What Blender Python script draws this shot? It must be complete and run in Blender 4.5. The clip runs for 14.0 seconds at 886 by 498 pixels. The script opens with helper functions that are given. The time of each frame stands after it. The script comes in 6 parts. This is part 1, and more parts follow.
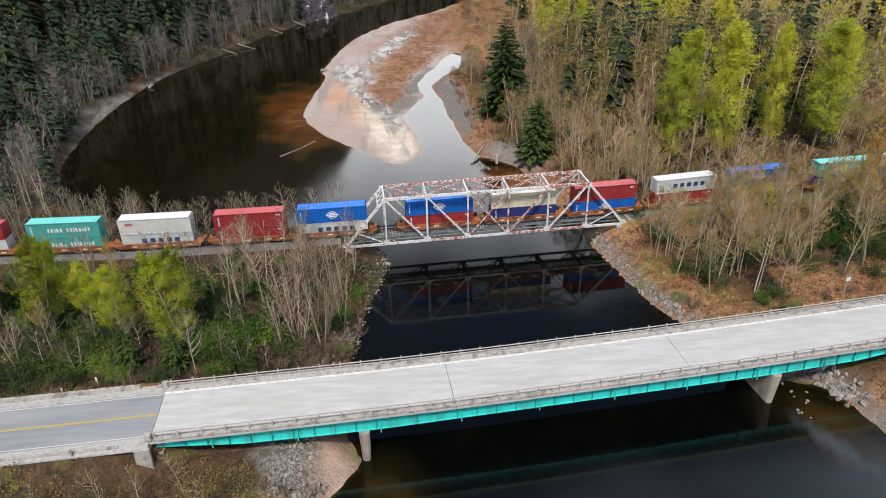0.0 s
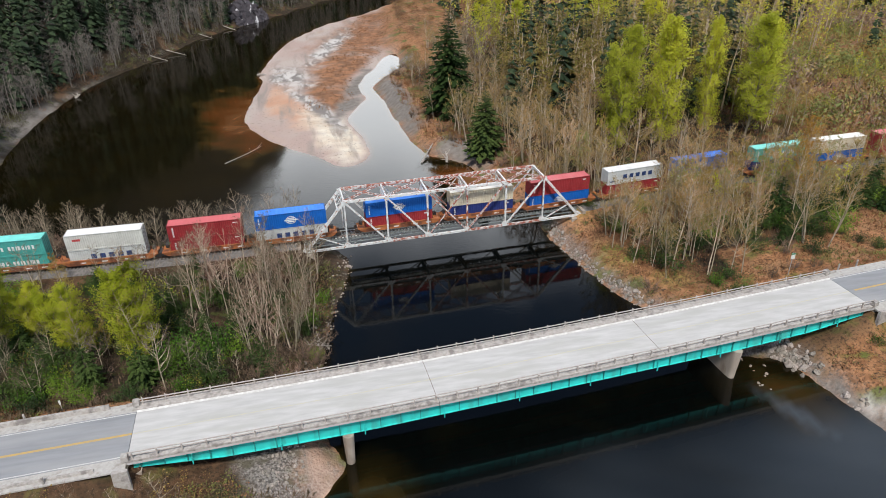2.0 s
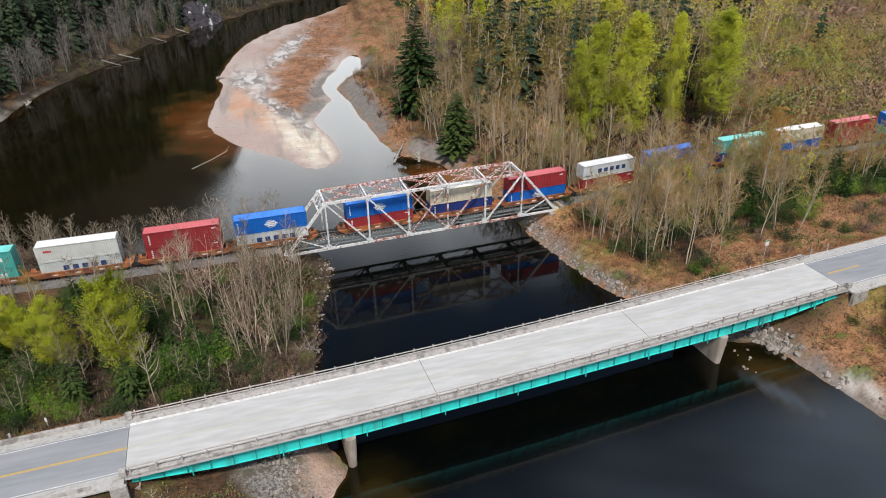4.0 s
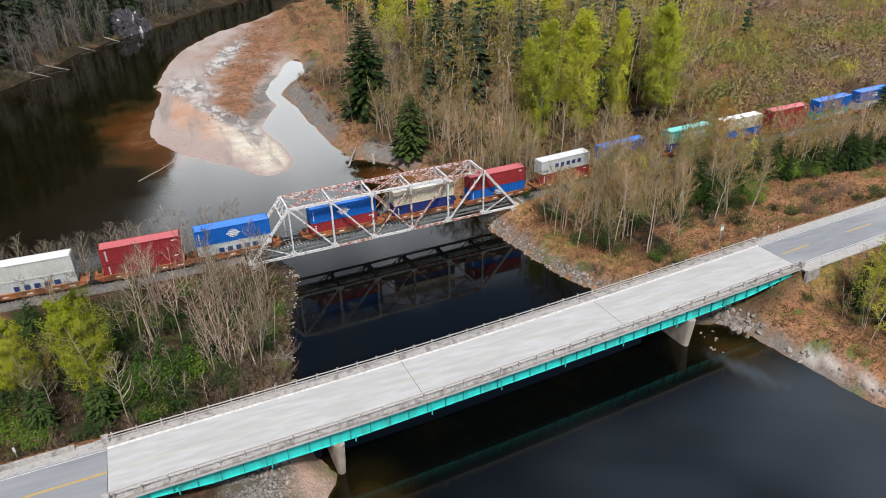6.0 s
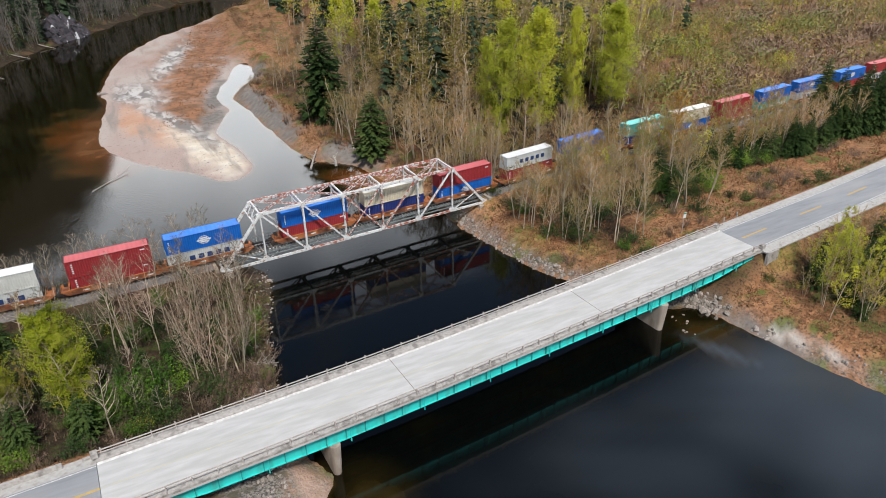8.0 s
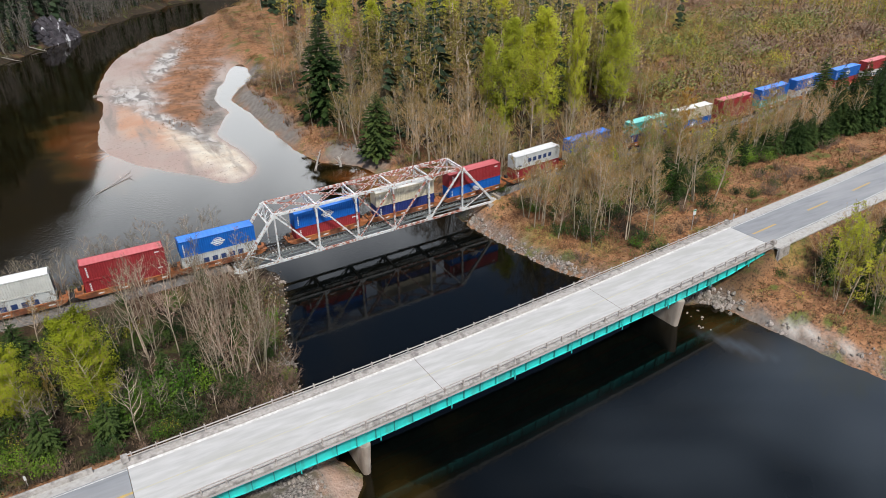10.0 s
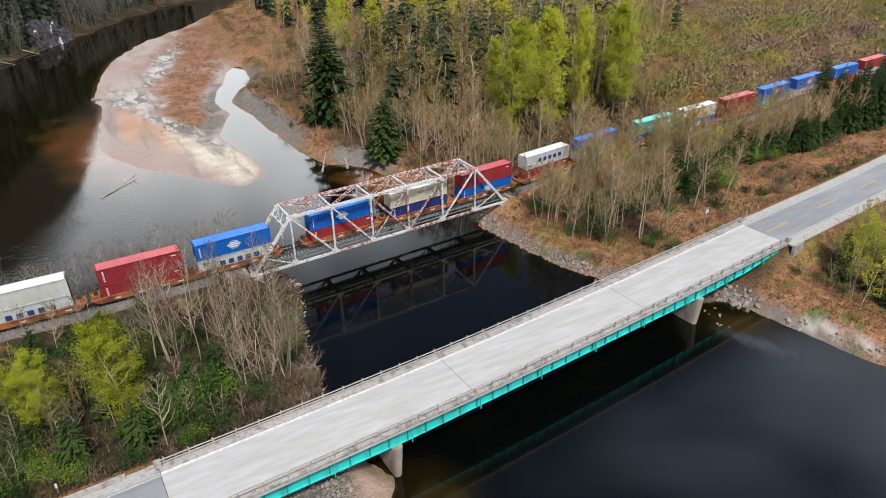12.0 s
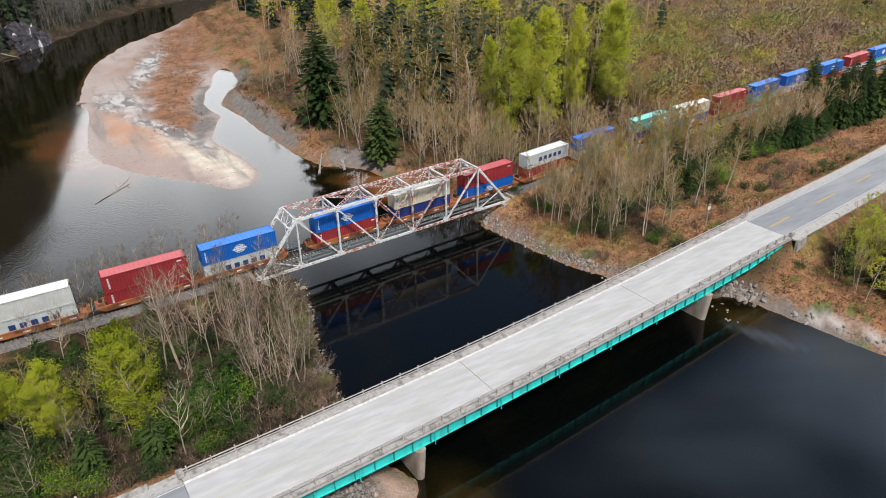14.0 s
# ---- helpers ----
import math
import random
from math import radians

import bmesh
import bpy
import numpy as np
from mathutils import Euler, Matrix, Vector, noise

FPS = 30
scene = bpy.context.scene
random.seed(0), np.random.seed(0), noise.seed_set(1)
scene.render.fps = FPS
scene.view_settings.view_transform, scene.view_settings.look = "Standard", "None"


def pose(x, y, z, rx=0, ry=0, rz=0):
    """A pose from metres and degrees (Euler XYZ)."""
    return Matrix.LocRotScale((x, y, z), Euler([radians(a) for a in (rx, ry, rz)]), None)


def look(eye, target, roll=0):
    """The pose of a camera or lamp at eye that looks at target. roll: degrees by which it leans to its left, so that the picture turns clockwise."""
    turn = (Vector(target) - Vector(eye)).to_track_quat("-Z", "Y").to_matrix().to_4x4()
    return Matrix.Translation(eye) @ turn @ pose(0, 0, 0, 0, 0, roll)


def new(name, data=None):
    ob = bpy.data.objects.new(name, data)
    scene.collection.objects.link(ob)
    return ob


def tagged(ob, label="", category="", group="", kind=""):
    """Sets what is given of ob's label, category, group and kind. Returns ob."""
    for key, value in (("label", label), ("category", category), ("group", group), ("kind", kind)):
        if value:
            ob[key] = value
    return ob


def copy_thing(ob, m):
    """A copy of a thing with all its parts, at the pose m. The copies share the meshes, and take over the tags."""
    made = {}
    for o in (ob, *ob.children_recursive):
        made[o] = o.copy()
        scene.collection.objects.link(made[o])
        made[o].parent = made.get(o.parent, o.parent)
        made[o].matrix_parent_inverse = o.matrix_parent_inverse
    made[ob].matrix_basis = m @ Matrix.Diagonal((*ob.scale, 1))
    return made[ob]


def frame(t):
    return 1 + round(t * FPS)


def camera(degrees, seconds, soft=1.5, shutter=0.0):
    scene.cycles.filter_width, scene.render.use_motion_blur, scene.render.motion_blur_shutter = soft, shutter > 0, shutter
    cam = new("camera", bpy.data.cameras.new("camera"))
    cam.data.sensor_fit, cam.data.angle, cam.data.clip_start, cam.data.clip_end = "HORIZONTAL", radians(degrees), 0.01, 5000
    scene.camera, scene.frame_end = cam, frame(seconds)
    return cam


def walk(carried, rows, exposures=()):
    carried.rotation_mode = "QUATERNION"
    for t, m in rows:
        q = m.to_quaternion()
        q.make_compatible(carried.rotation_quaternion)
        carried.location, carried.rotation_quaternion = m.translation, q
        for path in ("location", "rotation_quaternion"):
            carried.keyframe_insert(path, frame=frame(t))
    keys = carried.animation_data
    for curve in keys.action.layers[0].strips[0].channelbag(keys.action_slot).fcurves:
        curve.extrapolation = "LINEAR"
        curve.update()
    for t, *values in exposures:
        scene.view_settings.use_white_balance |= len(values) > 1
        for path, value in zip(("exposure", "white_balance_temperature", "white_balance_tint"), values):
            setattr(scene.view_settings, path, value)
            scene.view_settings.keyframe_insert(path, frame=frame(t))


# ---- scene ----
cam = camera(66.5, 14.0, soft=0.9)
PATH = [
    (0, (0.519, 0.282, 62.747), (0.662, 2.021, 61.77), -1.2),
    (0.5, (-0.581, 0.217, 62.729), (-0.389, 1.951, 61.752), -1.3),
    (1, (-1.774, 0.183, 62.735), (-1.533, 1.911, 61.758), -1.2),
    (1.5, (-3.036, 0.266, 62.674), (-2.748, 1.987, 61.697), -1.1),
    (2, (-4.229, 0.393, 62.671), (-3.897, 2.105, 61.694), -1.1),
    (2.5, (-5.462, 0.533, 62.614), (-5.107, 2.242, 61.637), -1.1),
    (3, (-6.63, 0.797, 62.508), (-6.244, 2.499, 61.531), -1.0),
    (5.5, (-12.207, 2.319, 62.258), (-11.625, 3.964, 61.282), -1.1),
    (6, (-13.299, 2.622, 62.169), (-12.673, 4.252, 61.194), -1.1),
    (6.5, (-14.538, 2.824, 62.199), (-13.87, 4.436, 61.222), -1.1),
    (7, (-15.731, 3.016, 62.168), (-15.024, 4.612, 61.191), -1.0),
    (7.5, (-16.907, 3.271, 62.196), (-16.163, 4.85, 61.22), -1.0),
    (10, (-22.468, 5.553, 62.13), (-21.66, 7.102, 61.156), -1.0),
    (10.5, (-23.591, 6.108, 62.093), (-22.774, 7.653, 61.12), -1.0),
    (11, (-24.724, 6.735, 62.055), (-23.897, 8.275, 61.083), -1.0),
    (11.5, (-25.716, 7.332, 62.051), (-24.882, 8.868, 61.079), -1.0),
    (12, (-26.746, 7.958, 62.044), (-25.905, 9.491, 61.073), -1.0),
    (12.5, (-27.702, 8.633, 61.982), (-26.854, 10.162, 61.011), -1.0),
    (13, (-28.72, 9.364, 61.938), (-27.862, 10.889, 60.967), -0.9),
    (13.5, (-29.58, 9.966, 61.963), (-28.71, 11.483, 60.992), -1.0),
    (14, (-30.544, 10.67, 61.924), (-29.651, 12.173, 60.953), -1.0),
]
walk(cam, [(t, look(eye, target, roll)) for t, eye, target, roll in PATH], exposures=((0, 0.16), (14, 0.16)))

# ---- world and light ----
world = bpy.data.worlds.new("sky")
scene.world = world
world.use_nodes = True
wn, wl = world.node_tree.nodes, world.node_tree.links
wn.clear()
SUN_ELEV, SUN_ROT = radians(56), radians(195)
sky = wn.new("ShaderNodeTexSky")
sky.sky_type, sky.sun_disc, sky.sun_elevation, sky.sun_rotation = "NISHITA", False, SUN_ELEV, SUN_ROT
sky.air_density, sky.dust_density = 1.0, 0.6
wcoord = wn.new("ShaderNodeTexCoord")
cloud, split, low, lean, cover, ramp_ = (wn.new(n) for n in ("ShaderNodeTexNoise", "ShaderNodeSeparateXYZ", "ShaderNodeMath", "ShaderNodeMath", "ShaderNodeMath", "ShaderNodeMapRange"))
cloud.inputs["Scale"].default_value, cloud.inputs["Detail"].default_value, cloud.inputs["Distortion"].default_value = 2.6, 6.0, 0.4
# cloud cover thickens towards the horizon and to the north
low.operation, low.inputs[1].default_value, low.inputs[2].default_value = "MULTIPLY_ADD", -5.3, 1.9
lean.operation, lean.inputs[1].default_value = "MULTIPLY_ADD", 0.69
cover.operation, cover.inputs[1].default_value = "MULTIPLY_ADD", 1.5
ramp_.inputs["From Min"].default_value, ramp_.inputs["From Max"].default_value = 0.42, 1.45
cmix = wn.new("ShaderNodeMix")
cmix.data_type = "RGBA"
cmix.inputs[7].default_value = (23.6, 24.3, 25.0, 1)
wback, wout = wn.new("ShaderNodeBackground"), wn.new("ShaderNodeOutputWorld")
wback.inputs["Strength"].default_value = 0.112
wl.new(wcoord.outputs["Generated"], cloud.inputs["Vector"])
wl.new(wcoord.outputs["Generated"], split.inputs[0])
wl.new(split.outputs["Z"], low.inputs[0])
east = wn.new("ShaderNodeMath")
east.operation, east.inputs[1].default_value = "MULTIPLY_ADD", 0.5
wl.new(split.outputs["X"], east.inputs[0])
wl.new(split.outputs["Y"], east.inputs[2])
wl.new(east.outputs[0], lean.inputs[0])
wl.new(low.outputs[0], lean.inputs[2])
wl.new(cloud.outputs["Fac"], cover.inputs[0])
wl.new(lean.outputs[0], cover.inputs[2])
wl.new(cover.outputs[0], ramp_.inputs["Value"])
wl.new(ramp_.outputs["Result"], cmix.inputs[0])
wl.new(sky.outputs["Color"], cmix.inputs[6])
# the cloud is brighter higher up
climb, glow = wn.new("ShaderNodeMapRange"), wn.new("ShaderNodeVectorMath")
climb.inputs["From Min"].default_value, climb.inputs["From Max"].default_value = 0.18, 0.60
climb.inputs["To Min"].default_value, climb.inputs["To Max"].default_value = 0.88, 1.95
glow.operation, glow.inputs[0].default_value = "SCALE", (23.6, 24.3, 25.0)
wl.new(split.outputs["Z"], climb.inputs["Value"])
wl.new(climb.outputs["Result"], glow.inputs["Scale"])
wl.new(glow.outputs["Vector"], cmix.inputs[7])
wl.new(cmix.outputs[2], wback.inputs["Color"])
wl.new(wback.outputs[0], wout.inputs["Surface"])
sun = new("sun", bpy.data.lights.new("sun", "SUN"))
sun.data.energy, sun.data.angle, sun.data.color = 3.5, radians(9), (1.0, 0.955, 0.88)
sun.matrix_basis = look((0, 0, 300), (300 * -math.sin(SUN_ROT) / math.tan(SUN_ELEV), 300 * -math.cos(SUN_ROT) / math.tan(SUN_ELEV), 0))


# ---- materials ----
def material(name, a, b=None, scale=1.0, rough=0.8, metal=0.0, bump=0.0, bump_scale=None, spot=None, spot_scale=0.3, spot_at=(0.5, 0.65),
             where="Object", vary=0.0, island=0.0, tint=False, stretch=(1, 1, 1), spec=0.5, through_light=0.0):
    """Two tones in fine grain, an optional third in large patches, and relief."""
    m = bpy.data.materials.new(name)
    m.use_nodes = True
    n, l = m.node_tree.nodes, m.node_tree.links
    p = n["Principled BSDF"]
    p.inputs["Roughness"].default_value, p.inputs["Metallic"].default_value = rough, metal
    p.inputs["Specular IOR Level"].default_value = spec
    if where == "World":
        src = n.new("ShaderNodeNewGeometry").outputs["Position"]
    else:
        src = n.new("ShaderNodeTexCoord").outputs["Object"]
    sc = n.new("ShaderNodeVectorMath")
    sc.operation = "MULTIPLY"
    sc.inputs[1].default_value = stretch
    l.new(src, sc.inputs[0])
    src = sc.outputs[0]

    def tex(s, detail=4.0):
        t = n.new("ShaderNodeTexNoise")
        t.inputs["Scale"].default_value, t.inputs["Detail"].default_value = s, detail
        l.new(src, t.inputs["Vector"])
        return t.outputs["Fac"]

    def ramp(value, lo, hi):
        r = n.new("ShaderNodeMapRange")
        r.inputs["From Min"].default_value, r.inputs["From Max"].default_value = lo, hi
        l.new(value, r.inputs["Value"])
        return r.outputs["Result"]

    def mix(f, x, y, mode="MIX"):
        k = n.new("ShaderNodeMix")
        k.data_type, k.blend_type = "RGBA", mode
        for sock, v in ((k.inputs[0], f), (k.inputs[6], x), (k.inputs[7], y)):
            if isinstance(v, bpy.types.NodeSocket):
                l.new(v, sock)
            elif isinstance(v, tuple):
                sock.default_value = (*v, 1)
            else:
                sock.default_value = v
        return k.outputs[2]

    b = b or tuple(0.75 * c for c in a)
    if tint:
        oc = n.new("ShaderNodeObjectInfo").outputs["Color"]
        col = mix(ramp(tex(scale), 0.3, 0.7), oc, mix(1.0, oc, b, "MULTIPLY"))
    else:
        col = mix(ramp(tex(scale), 0.32, 0.68), a, b)
    if spot:
        col = mix(ramp(tex(spot_scale, 6.0), *spot_at), col, spot)
    if vary or island:
        v = n.new("ShaderNodeObjectInfo").outputs["Random"] if vary else n.new("ShaderNodeNewGeometry").outputs["Random Per Island"]
        r = n.new("ShaderNodeMapRange")
        amount = vary or island
        r.inputs["To Min"].default_value, r.inputs["To Max"].default_value = 1 - amount, 1 + amount
        l.new(v, r.inputs["Value"])
        hsv = n.new("ShaderNodeHueSaturation")
        l.new(col, hsv.inputs["Color"])
        l.new(r.outputs["Result"], hsv.inputs["Value"])
        r2 = n.new("ShaderNodeMapRange")
        r2.inputs["To Min"].default_value, r2.inputs["To Max"].default_value = 0.5 + 0.05 * amount, 0.5 - 0.05 * amount
        l.new(v, r2.inputs["Value"])
        l.new(r2.outputs["Result"], hsv.inputs["Hue"])
        col = hsv.outputs["Color"]
    l.new(col, p.inputs["Base Color"])
    if bump:
        bm_ = n.new("ShaderNodeBump")
        bm_.inputs["Strength"].default_value, bm_.inputs["Distance"].default_value = 1.0, bump
        l.new(tex(bump_scale or scale * 2, 5.0), bm_.inputs["Height"])
        l.new(bm_.outputs["Normal"], p.inputs["Normal"])
    if through_light:
        tr = n.new("ShaderNodeBsdfTranslucent")
        ms = n.new("ShaderNodeMixShader")
        ms.inputs[0].default_value = through_light
        l.new(col, tr.inputs["Color"])
        l.new(p.outputs[0], ms.inputs[1])
        l.new(tr.outputs[0], ms.inputs[2])
        l.new(ms.outputs[0], n["Material Output"].inputs["Surface"])
    return m


CONCRETE = material("deck_concrete", (0.51, 0.50, 0.485), (0.415, 0.405, 0.39), 1.1, 0.85, bump=0.004, bump_scale=6, spot=(0.41, 0.40, 0.375), spot_scale=0.4, where="World", stretch=(0.25, 1.3, 1))
CURB = material("curb_concrete", (0.43, 0.40, 0.37), (0.31, 0.285, 0.26), 3.0, 0.9, bump=0.006, spot=(0.20, 0.18, 0.165), spot_scale=1.1, where="World")
KERB_WHITE = material("kerb_edge_paint", (0.62, 0.61, 0.59), (0.42, 0.40, 0.38), 2.5, 0.8, where="World")
PIER = material("pier_concrete", (0.42, 0.36, 0.30), (0.33, 0.28, 0.23), 0.8, 0.9, bump=0.01, spot=(0.24, 0.19, 0.15), spot_scale=0.5, stretch=(1, 1, 0.35))
ASPHALT = material("road_asphalt", (0.265, 0.272, 0.285), (0.215, 0.22, 0.23), 1.5, 0.9, bump=0.004, bump_scale=9, spot=(0.30, 0.30, 0.305), spot_scale=0.3, where="World", stretch=(0.15, 1, 1))
YELLOW = material("yellow_road_paint", (0.52, 0.34, 0.10), (0.42, 0.30, 0.14), 2, 0.8, where="World")
FADED_YELLOW = material("worn_yellow_road_paint", (0.50, 0.46, 0.33), (0.44, 0.43, 0.38), 1.5, 0.8, where="World")
WHITE_LINE = material("white_road_paint", (0.62, 0.62, 0.60), (0.42, 0.41, 0.39), 3, 0.8, where="World")
SHOULDER = material("gravel_shoulder", (0.46, 0.44, 0.415), (0.36, 0.34, 0.315), 2.2, 0.95, bump=0.02, bump_scale=6, spot=(0.30, 0.275, 0.25), spot_scale=1.3, spot_at=(0.55, 0.70), where="World")
TEAL = material("teal_steel_paint", (0.035, 0.60, 0.55), (0.03, 0.52, 0.475), 0.8, 0.5, spot=(0.05, 0.40, 0.36), spot_scale=0.8, where="World", stretch=(1, 1, 0.3))
# darker teal that puts the shade on the stiffeners into their colour
TEAL_SHADE = material("shaded_teal_steel", (0.025, 0.33, 0.31), (0.03, 0.24, 0.225), 1.2, 0.6, where="World")
RAIL_STEEL = material("galvanised_rail", (0.46, 0.42, 0.385), (0.34, 0.30, 0.27), 3, 0.7, 0.0, where="World")
TRUSS_PAINT = material("weathered_white_steel", (0.68, 0.69, 0.68), (0.54, 0.55, 0.54), 1.5, 0.6, bump=0.004, spot=(0.28, 0.11, 0.065), spot_scale=2.6, spot_at=(0.57, 0.63), where="World")
TRUSS_RUST = material("rusted_white_steel", (0.62, 0.60, 0.58), (0.46, 0.43, 0.41), 1.5, 0.7, bump=0.004, spot=(0.30, 0.085, 0.05), spot_scale=2.4, spot_at=(0.45, 0.53), where="World")
GRATE = material("grey_walkway_steel", (0.19, 0.215, 0.21), (0.11, 0.125, 0.125), 2, 0.7, 0.2, where="World")
TIE = material("creosoted_timber", (0.085, 0.07, 0.06), (0.05, 0.042, 0.038), 2, 0.9, vary=0.3)
RAIL = material("rusty_rail", (0.17, 0.11, 0.08), (0.12, 0.085, 0.07), 2, 0.45, 0.6)
BALLAST = material("track_ballast", (0.20, 0.185, 0.17), (0.11, 0.10, 0.095), 2.5, 0.95, bump=0.05, bump_scale=5, where="World")
BOX_PAINT = material("container_paint", (1, 1, 1), (0.80, 0.80, 0.80), 0.7, 0.45, tint=True)
BOX_ROOF = material("container_roof_lit_paint", (1, 1, 1), (0.85, 0.83, 0.80), 0.6, 0.55, tint=True, spot=None)
WHITE_MARK = material("white_marking_paint", (0.75, 0.75, 0.74), None, 2, 0.6)
BLUE_MARK = material("navy_marking_paint", (0.02, 0.05, 0.16), None, 2, 0.6)
RED_MARK = material("red_marking_paint", (0.5, 0.03, 0.03), None, 2, 0.6)
CAR_RUST = material("orange_rusted_car_paint", (0.42, 0.15, 0.045), (0.28, 0.085, 0.03), 0.9, 0.7, bump=0.005, spot=(0.14, 0.05, 0.025), spot_scale=0.8, spot_at=(0.5, 0.62))
CAR_DARK = material("grimy_dark_steel", (0.05, 0.045, 0.042), (0.035, 0.03, 0.03), 2, 0.7, 0.3)
ROCK = material("riprap_rock", (0.36, 0.315, 0.275), (0.19, 0.165, 0.14), 1.6, 0.9, bump=0.03, vary=0.35)
LOGWOOD = material("bleached_driftwood", (0.42, 0.38, 0.34), (0.28, 0.25, 0.22), 2, 0.9, stretch=(1, 1, 0.3))
BARK_PALE = material("pale_alder_bark", (0.49, 0.405, 0.30), (0.25, 0.20, 0.14), 1.4, 0.9, vary=0.3, stretch=(1, 1, 0.5))
BARK_GREY = material("grey_bark", (0.16, 0.145, 0.125), (0.10, 0.09, 0.078), 1.4, 0.9)
STEM_DARK = material("dark_shrub_stems", (0.10, 0.085, 0.05), (0.06, 0.05, 0.03), 1.4, 0.9)
BARK_DARK = material("brown_bark", (0.15, 0.115, 0.09), (0.09, 0.07, 0.055), 2, 0.95, vary=0.25)
TWIG = material("bare_reddish_twigs", (0.30, 0.205, 0.145), (0.155, 0.102, 0.072), 0.6, 0.95, vary=0.3, spec=0.1)
TWIG_GREY = material("bare_grey_twigs", (0.18, 0.145, 0.10), (0.105, 0.083, 0.058), 0.6, 0.95, vary=0.25, spec=0.1)
TWIG_ASH = material("ash_grey_twigs", (0.23, 0.205, 0.18), (0.13, 0.116, 0.10), 0.6, 0.95, island=0.3, spec=0.1)
TWIG_MAUVE = material("mauve_grey_twigs", (0.37, 0.27, 0.205), (0.25, 0.18, 0.135), 0.1, 0.95, spec=0.1, island=0.1)
LEAF_SAGE = material("sage_green_buds", (0.27, 0.30, 0.10), (0.20, 0.23, 0.07), 0.1, 0.8, spec=0.2, island=0.1, through_light=0.3)
TWIG_BUD = material("budding_olive_twigs", (0.40, 0.295, 0.10), (0.26, 0.19, 0.065), 0.6, 0.95, vary=0.25, spec=0.1)
TWIG_TAN = material("bare_tan_twigs", (0.46, 0.31, 0.135), (0.25, 0.165, 0.072), 0.6, 0.95, vary=0.3, spec=0.1)
LEAF_ORANGE = material("orange_spring_leaves", (0.46, 0.26, 0.05), (0.34, 0.18, 0.035), 0.5, 0.8, spec=0.2, through_light=0.4)
TWIG_OLIVE = material("olive_brown_twigs", (0.25, 0.175, 0.062), (0.14, 0.10, 0.036), 0.6, 0.95, island=0.3, spec=0.1)
LEAF_OLIVE = material("olive_buds", (0.27, 0.225, 0.06), (0.17, 0.15, 0.04), 0.5, 0.8, island=0.35, spec=0.2, through_light=0.3)
LEAF_YELLOW = material("young_yellow_green_leaves", (0.40, 0.43, 0.025), (0.26, 0.31, 0.018), 0.5, 0.7, vary=0.2, spec=0.2, through_light=0.35)
LEAF_SPRING = material("spring_green_leaves", (0.62, 0.62, 0.07), (0.46, 0.49, 0.04), 0.4, 0.7, vary=0.2, spec=0.2, through_light=0.5)
LEAF_OCHRE = material("ochre_buds", (0.36, 0.25, 0.07), (0.26, 0.18, 0.05), 0.5, 0.8, vary=0.25, spec=0.2, through_light=0.3)
LEAF_FRESH = material("bright_shrub_leaves", (0.14, 0.26, 0.018), (0.05, 0.11, 0.010), 0.7, 0.6, vary=0.4, spec=0.3, through_light=0.25)
LEAF_DARK = material("dark_shrub_leaves", (0.045, 0.092, 0.012), (0.014, 0.034, 0.006), 0.7, 0.6, vary=0.5, spec=0.3, through_light=0.2)
NEEDLE = material("dark_conifer_needles", (0.055, 0.085, 0.022), (0.022, 0.040, 0.012), 0.5, 0.85, vary=0.35, spec=0.08)
NEEDLE_FAR = material("distant_conifers", (0.036, 0.058, 0.026), (0.019, 0.032, 0.016), 0.1, 0.8, island=0.3, spec=0.2, where="World")
BRUSH = material("russet_undergrowth", (0.27, 0.135, 0.066), (0.16, 0.085, 0.046), 0.25, 0.95, island=0.3, spec=0.1, where="World")
LITTER_STEM = material("dead_brown_stems", (0.13, 0.095, 0.06), (0.07, 0.052, 0.034), 0.25, 0.95, island=0.35, spec=0.1, where="World")
BRUSH_GREEN = material("olive_undergrowth", (0.16, 0.17, 0.05), (0.11, 0.11, 0.04), 0.25, 0.95, island=0.3, spec=0.1, where="World")
CLIFF = material("streaked_dark_cliff", (0.060, 0.050, 0.058), (0.028, 0.025, 0.028), 0.6, 0.85, bump=0.1, spot=(0.42, 0.41, 0.42), spot_scale=0.55, spot_at=(0.60, 0.64), where="World", stretch=(1.3, 0.5, 0.22))
SIGN_WHITE = material("sign_face", (0.7, 0.72, 0.70), (0.6, 0.62, 0.6), 3, 0.5)
SIGN_GREEN = material("green_sign_strip", (0.03, 0.22, 0.10), None, 3, 0.5)


